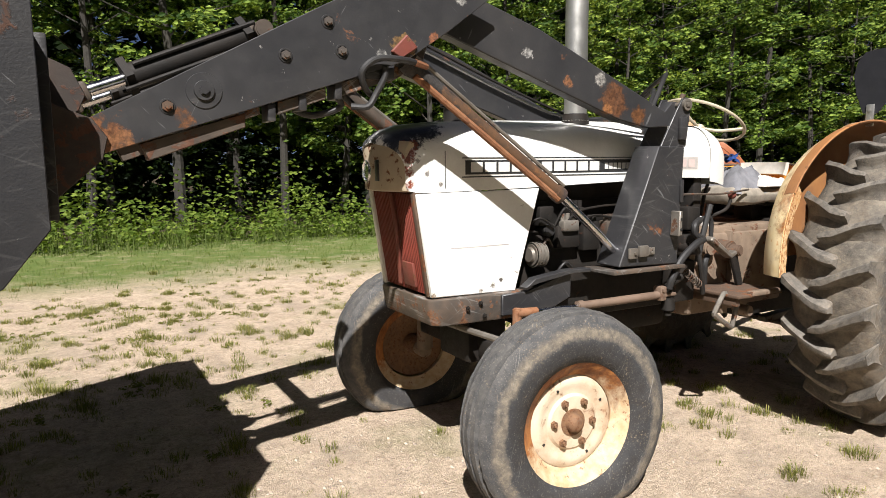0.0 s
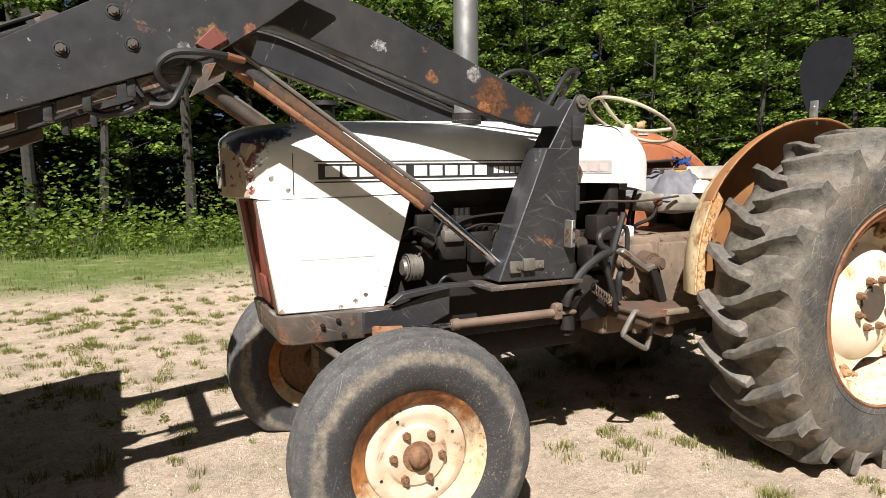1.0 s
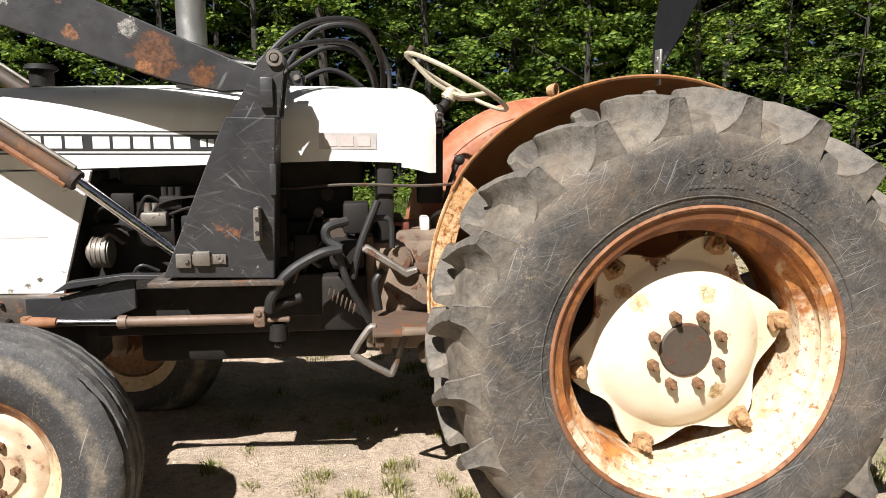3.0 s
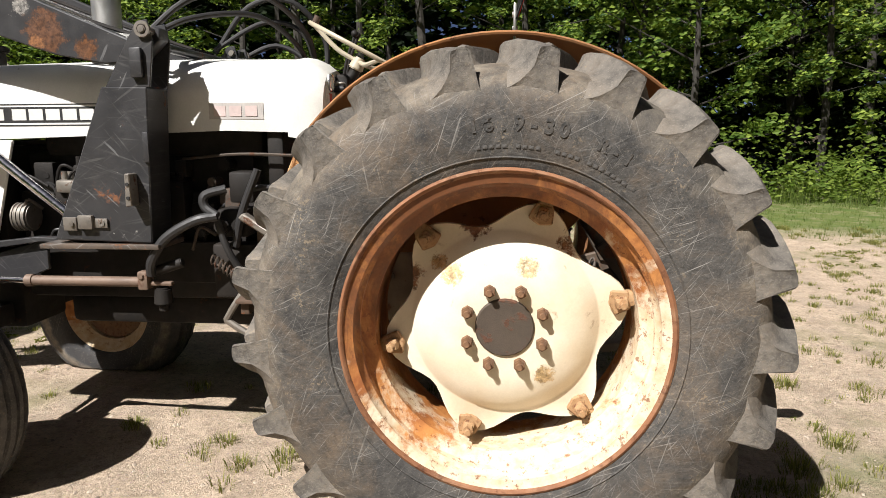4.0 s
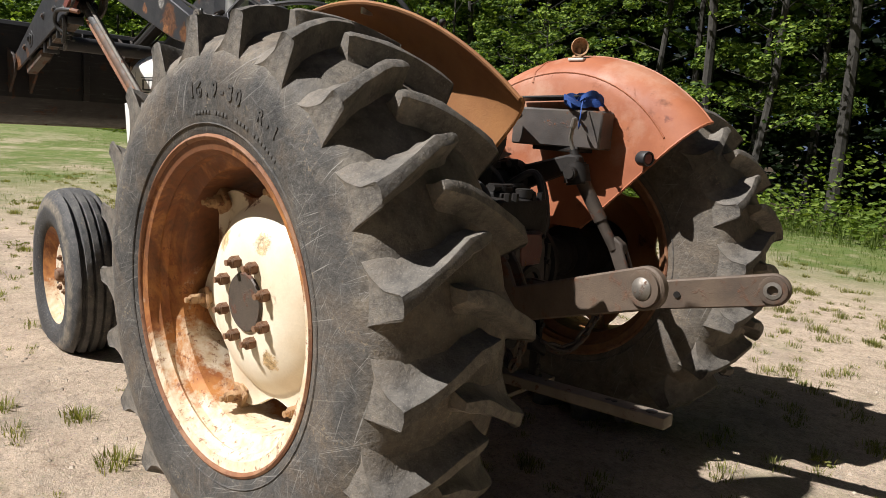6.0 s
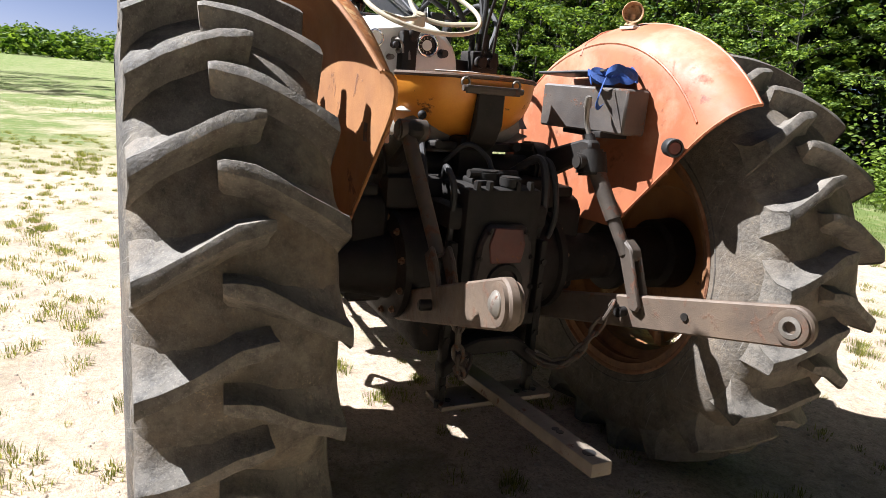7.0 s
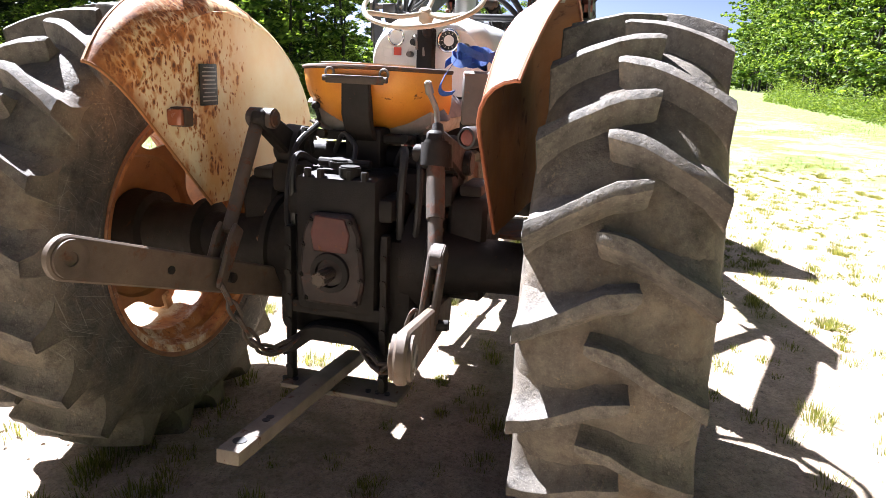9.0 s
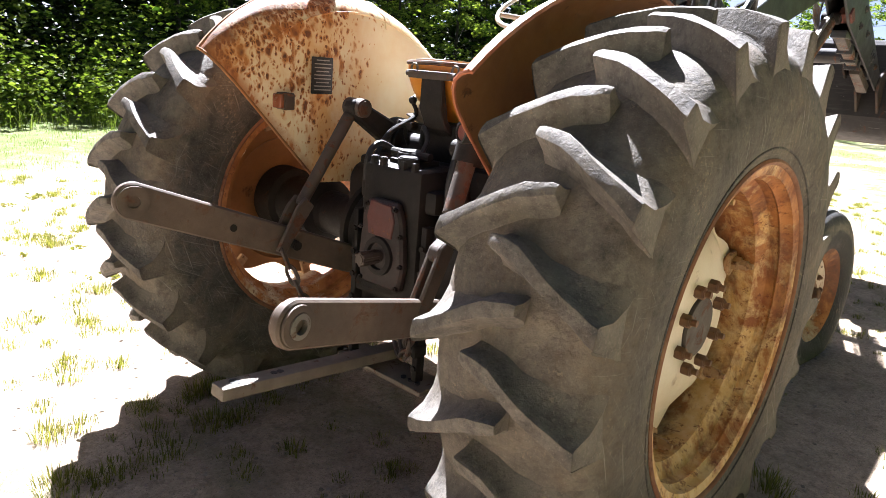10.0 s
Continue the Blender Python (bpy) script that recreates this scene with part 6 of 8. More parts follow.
    prism(bm, [(-0.165, 0.395), (-0.165, 0.435), (-0.09, 0.500), (-0.05, 0.512), (0.05, 0.512), (0.09, 0.500), (0.165, 0.435), (0.165, 0.395), (0.12, 0.420), (0.07, 0.462), (-0.07, 0.462), (-0.12, 0.420)], -0.225, -0.165, 0.006, Matrix.Rotation(math.pi / 2, 4, "Z"))
    frame_ = part("drawbar_frame", bm, "castiron", tractor, "black bolted drawbar frame")
    for y in (-0.15, 0.15):
        bm = bm_new()
        box(bm, 0.17, 0.205, y - 0.011, y + 0.011, 0.30, 0.80, 0.005)
        for k in range(6):
            rod(bm, (0.20, y, 0.36 + 0.075 * k), (0.212, y, 0.36 + 0.075 * k), 0.010, None, 6)
        part("upright_strap", bm, "castiron", frame_)
    bm = bm_new()
    box(bm, 0.12, 0.24, -0.165, 0.215, 0.300, 0.316, 0.004)
    part("cross_plate", bm, "drawbar", frame_, "flat drilled cross plate")
    for y in (-0.165, -0.13, 0.11, 0.14, 0.17):
        bm = bm_new()
        rod(bm, (0.205, y, 0.300), (0.205, y, 0.3215), 0.009, None, 10)
        part("plate_hole", bm, "hose", frame_)
    tilt = Matrix.Translation((0.02, -0.007, 0.322)) @ Matrix.Rotation(-0.075, 4, "Y")
    bm = bm_new()
    box(bm, 0.0, 0.752, -0.030, 0.030, 0.0, 0.036, 0.005, tilt)
    bar = part("drawbar", bm, "drawbar", tractor, "square brown steel drawbar with hitch holes")
    for x, r in ((0.700, 0.017), (0.58, 0.010), (0.56, 0.010)):
        bm = bm_new()
        rod(bm, tilt @ Vector((x, 0, 0.034)), tilt @ Vector((x, 0, 0.0375)), r, None, 18)
        part("hitch_hole", bm, "hose", bar)
    # hoses by the housing
    for pts, r in ((((0.05, -0.13, 0.97), (0.12, -0.155, 1.0), (0.17, -0.15, 0.93), (0.15, -0.15, 0.70)), 0.010), (((0.02, 0.12, 0.98), (0.10, 0.17, 1.03), (0.14, 0.175, 0.90), (0.10, 0.165, 0.74), (0.02, 0.16, 0.66)), 0.013),
                   (((0.02, 0.14, 1.0), (0.09, 0.21, 1.02), (0.13, 0.225, 0.86), (0.09, 0.20, 0.72)), 0.010), (((-0.02, -0.10, 1.0), (0.03, -0.05, 1.06), (0.06, 0.0, 1.03), (0.09, 0.01, 0.99)), 0.008),
                   (((0.16, -0.12, 0.60), (0.13, -0.19, 0.80), (0.06, -0.20, 1.0), (-0.05, -0.17, 1.08)), 0.009)):
        bm = bm_new()
        tube(bm, pts, r, 8)
        part("hydraulic_hose", bm, "hose", rear)
    bm = bm_new()
    tube(bm, [(-0.05, -0.19, 0.98), (-0.02, -0.18, 1.04), (-0.06, -0.175, 1.09), (-0.04, -0.175, 1.13)], 0.007, 8)
    bmesh.ops.create_icosphere(bm, subdivisions=2, radius=0.014, matrix=Matrix.Translation((-0.04, -0.175, 1.135)))
    part("control_lever", bm, "castiron", rear)


build_gearbox()


# ---- tractor: fenders, seat, box ----
def build_fender(s):
    """A shell fender: a band over the tyre that rolls into an inner plate, cut on a slant behind."""
    c = Vector((0, 0, AXLE_Z))
    rows = []
    n = 34
    tipa, fronta = 46.0, 176.0
    for i in range(n + 1):
        deg = tipa + (fronta - tipa) * i / n
        a = radians(deg)
        e = Vector((math.cos(a), 0, math.sin(a)))
        R = 0.758 + 0.016 * math.sin(math.pi * i / n)
        if deg > 140:
            R -= 0.0017 * (deg - 140)
        outer = 0.603
        if deg < 88:
            outer -= (0.085 if s < 0 else 0.045) * ((88 - deg) / 42) ** 1.6
        g = min(1.0, max(0.0, (96 - deg) / 46))
        deep = 0.083 + 0.075 * g
        prof = [(R + 0.013, outer), (R + 0.016, outer - 0.002)]
        flat_ = [(R + 0.011, max(outer - 0.03, 0.4885)), (R + 0.000, max(outer - 0.06, 0.4845)), (R - 0.018, min(0.515, outer - 0.008)), (R - 0.038, 0.480), (R - 0.058, 0.466), (R - 0.083, 0.455)]
        for k, (r0, y0) in enumerate(flat_):
            q = (k + 1) / 6 * math.pi / 2
            r1, y1 = R + 0.013 - (deep + 0.013) * (1 - math.cos(q)), outer - 0.004 - (outer - 0.459) * math.sin(q)
            prof.append((r0 + (r1 - r0) * g, y0 + (y1 - y0) * g))
        # lower edge of the inner plate
        lo = None
        for (x0, z0), (x1, z1) in (((0.50, 1.215 - AXLE_Z), (0.145, 0.825 - AXLE_Z)), ((0.145, 0.825 - AXLE_Z), (-0.60, 0.80 - AXLE_Z))):
            det = e.x * (z1 - z0) - e.z * (x1 - x0)
            if abs(det) < 1e-6:
                continue
            t = (x0 * (z1 - z0) - z0 * (x1 - x0)) / det
            u = (e.x * t - x0) / (x1 - x0)
            if t > 0.05 and -0.001 <= u <= 1.001:
                lo = t
        lo = min(lo if lo is not None else R - 0.093, R - deep - 0.010)
        if deg > 168:
            lo = max(lo, R - 0.16)
        for k in range(1, 7):
            prof.append((prof[7][0] + (lo - prof[7][0]) * k / 6, 0.455 - 0.006 * k / 6))
        rows.append([c + e * r + Vector((0, s * y, 0)) for r, y in prof])
    bm = bm_new()
    loft(bm, rows)
    lab = "rust-spotted cream fender over the wheel" if s < 0 else "faded orange fender over the wheel"
    fender = part("fender", bm, "cream" if s < 0 else "orange", tractor, lab, 50, 0.003)
    # the wheel side, bare rusty metal
    bm = bm_new()
    under = []
    for row in rows:
        e = (row[0] - c)
        e.y = 0
        e.normalize()
        m = len(row)
        under.append([p - e * 0.006 * max(0.0, 1 - k / 7) + Vector((0, s * 0.006 * min(1.0, k / 6), 0)) for k, p in enumerate(row)])
    loft(bm, under)
    part("fender_underside", bm, "rust_under", fender, "brown rusty underside")
    if s < 0:
        bm = bm_new()
        loft(bm, [[p + (p - c - Vector((0, p.y, 0))).normalized() * 0.0015 + Vector((0, s * 0.001, 0)) for p in r[:4]] for r in rows[9:27]])
        part("rusty_lip", bm, "rust_under", fender, "brown rusted outer lip", 50, 0.001)
        bm = bm_new()
        front = []
        for i, r in enumerate(rows[25:]):
            e = r[0] - c
            e.y = 0
            e.normalize()
            deep = 0.080 + 0.018 * noise.noise(Vector((i * 1.7, 2.0, 0)))
            front.append([r[0] + e * (0.004 - deep * k / 4) + Vector((-0.006 * k / 4, 0.014 * k / 4, 0)) for k in range(5)])
        loft(bm, front)
        part("front_skirt", bm, "cream_skirt", fender, "cream rust-spotted front skirt with a torn edge", 50, 0.003)
    # rolled bead along the edge
    bm = bm_new()
    tube(bm, [r[0] for r in (rows[:27] if s < 0 else rows)], 0.006, 6, 1)
    part("edge_bead", bm, "rust_under" if s < 0 else "orange", fender)
    bm = bm_new()
    tube(bm, [r[0] for r in (rows[0],)] + [p for p in rows[0][1:]], 0.005, 6, 1)
    part("edge_bead", bm, "rust_under" if s < 0 else "orange", fender)
    bm = bm_new()
    tube(bm, [p for p in rows[15][:8]], 0.0042, 6, 1)
    part("seam", bm, "cream" if s < 0 else "orange", fender)
    bm = bm_new()
    tube(bm, [r[6] for r in rows[1:24]], 0.004, 6, 1)
    part("pressed_rib", bm, "cream" if s < 0 else "orange", fender)
    return fender


left_fender = build_fender(-1)
right_fender = build_fender(1)


def fender_fittings():
    bm = bm_new()
    box(bm, -0.043, 0.043, -0.003, 0.003, -0.06, 0.06, 0.002)
    at = Matrix.Translation((0.13, -0.442, 1.188))
    plate = part("name_plate", bm, "nameplate", left_fender, "dark embossed maker's plate", at=at)
    bm = bm_new()
    for k in range(9):
        w = 0.034 if k % 3 else 0.026
        box(bm, -w, w, 0.003, 0.0045, 0.048 - 0.012 * k, 0.0515 - 0.012 * k, 0)
    part("print_bar", bm, "print", plate)
    # tail lamps
    bm = bm_new()
    box(bm, 0.300, 0.316, -0.456, -0.408, 1.080, 1.126, 0.006)
    lamp = part("tail_lamp", bm, "amber", left_fender, "small square amber lamp, faded")
    bm = bm_new()
    box(bm, 0.262, 0.301, -0.460, -0.404, 1.076, 1.130, 0.006)
    part("lamp_body", bm, "rust", lamp)
    bm = bm_new()
    turn = Matrix.Translation((0.375, 0.425, 1.108)) @ Matrix.Rotation(-math.pi / 2 - 0.35, 4, "Z")
    lathe(bm, [(0.012, 0.020), (0.016, 0.016), (0.018, 0.0)], 24, False, turn)
    lamp = part("tail_lamp", bm, "redcast", right_fender, "small round dull red tail lamp")
    bm = bm_new()
    lathe(bm, [(-0.035, 0.0), (-0.033, 0.018), (-0.02, 0.026), (0.012, 0.027), (0.017, 0.025), (0.018, 0.020), (0.011, 0.019)], 28, False, turn)
    part("lamp_body", bm, "hose", lamp, "round black rubber lamp body")
    # work lamp on the right fender
    bm = bm_new()
    rod(bm, (-0.02, 0.54, 1.445), (-0.02, 0.54, 1.50), 0.012, None, 12)
    rod(bm, (-0.02, 0.54, 1.462), (-0.02, 0.54, 1.475), 0.026, 0.02, 16, 0.003)
    lathe(bm, [(-0.026, 0.012), (-0.022, 0.022), (-0.004, 0.029), (0.012, 0.032), (0.016, 0.035), (0.021, 0.033), (0.018, 0.028), (0.004, 0.024), (-0.012, 0.0)], 28, False, Matrix.Translation((-0.02, 0.54, 1.505)) @ Matrix.Rotation(-math.pi / 2 - 0.7, 4, "Z"))
    part("work_lamp", bm, "clamp", right_fender, "open orange work lamp shell")
    bm = bm_new()
    box(bm, -0.05, 0.02, 0.515, 0.575, 1.452, 1.462, 0.003)
    part("lamp_foot", bm, "foam", right_fender)
    # warning sign on the left fender
    bm = bm_new()
    box(bm, 0.015, 0.024, -0.575, -0.535, 1.45, 1.56, 0.003)
    for z in (1.49, 1.53):
        rod(bm, (0.012, -0.555, z), (0.028, -0.555, z), 0.008, None, 10)
    bracket = part("sign_bracket", bm, "galv", left_fender, "drilled galvanised sign bracket")
    m = Matrix.Translation((0.02, -0.555, 1.515)) @ Matrix.Rotation(radians(16), 4, "Y") @ Matrix.Rotation(math.pi / 2 + 0.12, 4, "Z")
    pts = [(-0.035, 0), (0.035, 0), (0.085, 0.10), (0.118, 0.20), (0.116, 0.28), (0.085, 0.33), (0.0, 0.345), (-0.085, 0.33), (-0.116, 0.28), (-0.118, 0.20), (-0.085, 0.10)]
    bm = bm_new()
    prism(bm, pts, -0.002, 0.002, 0, m)
    part("warning_sign", bm, "sign_black", left_fender, "black-backed warning sign")
    bm = bm_new()
    prism(bm, [(x * 0.94, 0.008 + z * 0.95) for x, z in pts], -0.0045, -0.0025, 0, m)
    part("sign_face", bm, "sign_red", left_fender, "red warning sign face")
    # battery box with its lid, on the right fender
    bm = bm_new()
    up = Matrix.Rotation(math.pi / 2, 4, "X")
    prism(bm, [(0.225, -0.362), (0.225, -0.4475), (-0.105, -0.4475), (-0.115, -0.288)], 1.124, 1.260, 0.006, up)
    bx = part("battery_box", bm, "battery", right_fender, "dented dark steel battery box")
    bm = bm_new()
    prism(bm, [(0.200, -0.335), (0.200, -0.4475), (-0.125, -0.4475), (-0.105, -0.295)], 1.295, 1.304, 0.003, Matrix.Rotation(-0.05, 4, "Y") @ up)
    part("lid", bm, "decal", bx, "flat black lid held open by the strap")
    bm = bm_new()
    box(bm, -0.05, 0.15, 0.34, 0.445, 1.108, 1.128, 0.003)
    part("box_bracket", bm, "castiron", bx)
    # footplates and the left step
    for s in (-1, 1):
        bm = bm_new()
        box(bm, -0.885, -0.56, min(s * 0.18, s * 0.52), max(s * 0.18, s * 0.52), 0.640, 0.655, 0.004)
        box(bm, -0.875, -0.845, min(s * 0.18, s * 0.50), max(s * 0.18, s * 0.50), 0.60, 0.64, 0.004)
        plate = part("footplate", bm, "rust", tractor, "rusty steel footplate")
        bm = bm_new()
        y = s * 0.44
        tube(bm, [(-0.875, y, 0.655), (-0.895, y, 0.65), (-0.945, y, 0.575), (-0.94, y, 0.555), (-0.84, y, 0.495), (-0.815, y, 0.50), (-0.772, y - s * 0.01, 0.63)], 0.012, 8, 3)
        part("step_loop", bm, "steel", plate, "bent bar step")
        bm = bm_new()
        rod(bm, (-0.70, s * 0.36, 0.55), (-0.70, s * 0.45, 0.55), 0.028, None, 16, 0.005)
        box(bm, -0.86, -0.82, s * 0.40 - 0.012, s * 0.40 + 0.012, 0.55, 0.645, 0.004)
        box(bm, -0.79, -0.58, s * 0.51 - 0.018, s * 0.51 + 0.018, 0.645, 0.668, 0.006)
        part("step_bracket", bm, "trans", plate)


fender_fittings()


def build_seat():
    # back pan: bowed panel with rolled top edge
    bm = bm_new()
    rows = []
    for k in range(17):
        u = -1 + 2 * k / 16
        row = []
        for j in range(11):
            v = j / 10
            half = 0.246 * (0.50 + 0.50 * math.sqrt(max(0.0, 1 - v ** 3.2)))
            z = 1.252 - 0.178 * v - 0.010 * v * abs(u) ** 2 + 0.006 * (1 - v) * (1 - u * u)
            x = 0.045 - 0.11 * v ** 2 - 0.15 * abs(u) ** 3
            row.append(Vector((x, half * u, z)))
        rows.append(row)
    loft(bm, rows)
    pan = part("seat_back", bm, "seat_orange", tractor, "orange painted pressed-steel seat back, chipped at the rim", 50, 0.004)
    bm = bm_new()
    loft(bm, [[p + Vector((-0.030 + 0.010 * noise.noise(p * 11), 0, 0.012)) for p in r[:5]] for r in rows[3:-3]])
    part("back_cushion", bm, "foam", pan, "cracked dirty cream back cushion", 60, 0.02)
    bm = bm_new()
    tube(bm, [r[0] for r in rows], 0.007, 8, 2)
    part("rolled_edge", bm, "rust", pan)
    bm = bm_new()
    box(bm, -0.005, 0.006, -0.09, 0.09, -0.012, 0.012, 0.003, Matrix.Translation((0.068, 0.0, 1.222)))
    rod(bm, (0.066, -0.10, 1.224), (0.066, 0.10, 1.224), 0.009, None, 10)
    part("back_hinge", bm, "link", pan, "rusty hinge bar")
    bm = bm_new()
    prism(bm, [(0.062, 1.225), (0.052, 1.225), (0.02, 1.09), (-0.04, 1.03), (-0.04, 1.015), (0.03, 1.06), (0.062, 1.12)], -0.045, 0.045, 0.004)
    part("back_strut", bm, "castiron", pan, "dark flat seat strut")
    for y in (-0.085, 0.085):
        bm = bm_new()
        tube(bm, [(0.052, y + 0.013 * math.cos(a), 1.240 + 0.013 * math.sin(a)) for a in (2 * math.pi * k / 16 for k in range(16))], 0.004, 6, 1, True)
        part("eyelet", bm, "steel", pan)
    # base pan, cushion and suspension
    bm = bm_new()
    rows = []
    for k in range(13):
        u = -1 + 2 * k / 12
        rows.append([Vector((-0.08 - 0.38 * j / 7 + 0.05 * abs(u) ** 3, 0.190 * u * (1 - 0.10 * (j / 7)), 1.035 + 0.055 * abs(u) ** 2.5 + 0.02 * math.sin(j / 7 * math.pi / 2))) for j in range(8)])
    loft(bm, rows)
    base = part("seat_pan", bm, "vinyl", tractor, "dark worn seat pan", 50, 0.006)
    bm = bm_new()
    box(bm, -0.51, -0.07, -0.205, 0.205, 1.045, 1.145, 0.045)
    bmesh.ops.subdivide_edges(bm, edges=[e for e in bm.edges if e.calc_length() > 0.1], cuts=10, use_grid_fill=True)
    for v in bm.verts:
        v.co += Vector((0.010, 0.008, 0.014)) * noise.noise(v.co * 7) + Vector((0.004, 0, 0.006)) * noise.noise(v.co * 22)
    part("cushion", bm, "vinyl", base, "sagging drab tan vinyl cushion")
    bm = bm_new()
    box(bm, -0.20, 0.0, -0.06, 0.06, 0.95, 1.08, 0.012)
    box(bm, -0.22, -0.02, -0.16, 0.16, 1.035, 1.06, 0.006)
    for y in (-0.15, 0.15):
        rod(bm, (-0.12, y, 1.04), (0.01, y * 0.9, 1.055), 0.014, None, 10, 0.002)
    part("seat_mount", bm, "castiron", base, "black seat suspension")
    for s in (-1, 1):
        bm = bm_new()
        rod(bm, (0.0, s * 0.20, 1.058), (-0.10, s * 0.14, 1.045), 0.013, 0.011, 10, 0.002)
        part("seat_lever", bm, "castiron", base)


build_seat()


def crumpled(name, label, cat, mat, centre, sx, sy, height, seed, drape=0.06):
    """A limp piece of cloth: a folded sheet that sags over what it lies on."""
    bm = bm_new()
    rows = []
    n = 22
    for i in range(n + 1):
        row = []
        for j in range(n + 1):
            u, v = i / n * 2 - 1, j / n * 2 - 1
            p = Vector((u * 2.1, v * 2.1, seed))
            fold = 0.5 + 0.5 * noise.noise(p * 1.3) + 0.25 * noise.noise(p * 3.0)
            edge = max(abs(u), abs(v)) ** 4
            w = 1 + 0.18 * noise.noise(Vector((u * 1.5, v * 1.5, seed + 5)))
            row.append(Vector((u * sx * w, v * sy * w, height * fold * (1 - edge) - drape * edge)))
        rows.append(row)
    loft(bm, rows)
    ob = new(name, finish(bm, name, M[mat], 70, 0.004))
    ob.location = centre
    return tagged(ob, label, cat)


crumpled("jacket", "crumpled grey-blue work jacket lying on the tractor seat", "jacket", "cloth", (-0.30, 0.02, 1.150), 0.19, 0.21, 0.125, 2.0, 0.045)
crumpled("feed_sack", "dirty white plastic sack bunched up on the seat", "sack", "foam", (-0.20, -0.13, 1.160), 0.11, 0.09, 0.05, 8.0, 0.02)


def build_strap():
    strap = thing("ratchet_strap", "bundle of blue webbing strap stuffed under the battery box lid", "strap", (0.14, 0.375, 1.278))
    for k in range(5):
        bm = bm_new()
        rows = []
        for i in range(25):
            a = i / 24 * 5.2 + k
            p = Vector((0.040 * math.cos(a) + 0.010 * k - 0.02, 0.055 * math.sin(a * 0.9 + k) + 0.010 * k - 0.03, 0.005 + 0.006 * k + 0.012 * math.sin(2 * a)))
            w = Vector((0.006 * math.sin(a), 0.0, 0.017))
            rows.append([p - w * 0.6, p + w * 0.6])
        loft(bm, rows)
        part("strap_loop", bm, "blue", strap, thick=0.0015)
    bm = bm_new()
    rows = []
    for i in range(25):
        t = i / 24
        p = Vector((0.02 + 0.02 * math.sin(t * 3.1), -0.05 - 0.035 * math.sin(t * math.pi), 0.01 - 0.09 * math.sin(t * math.pi * 0.62)))
        rows.append([p + Vector((0.0, 0.004, 0.006)), p - Vector((0, 0.004, 0.006))])
    loft(bm, rows)
    part("strap_tail", bm, "blue", strap, thick=0.0015)


build_strap()


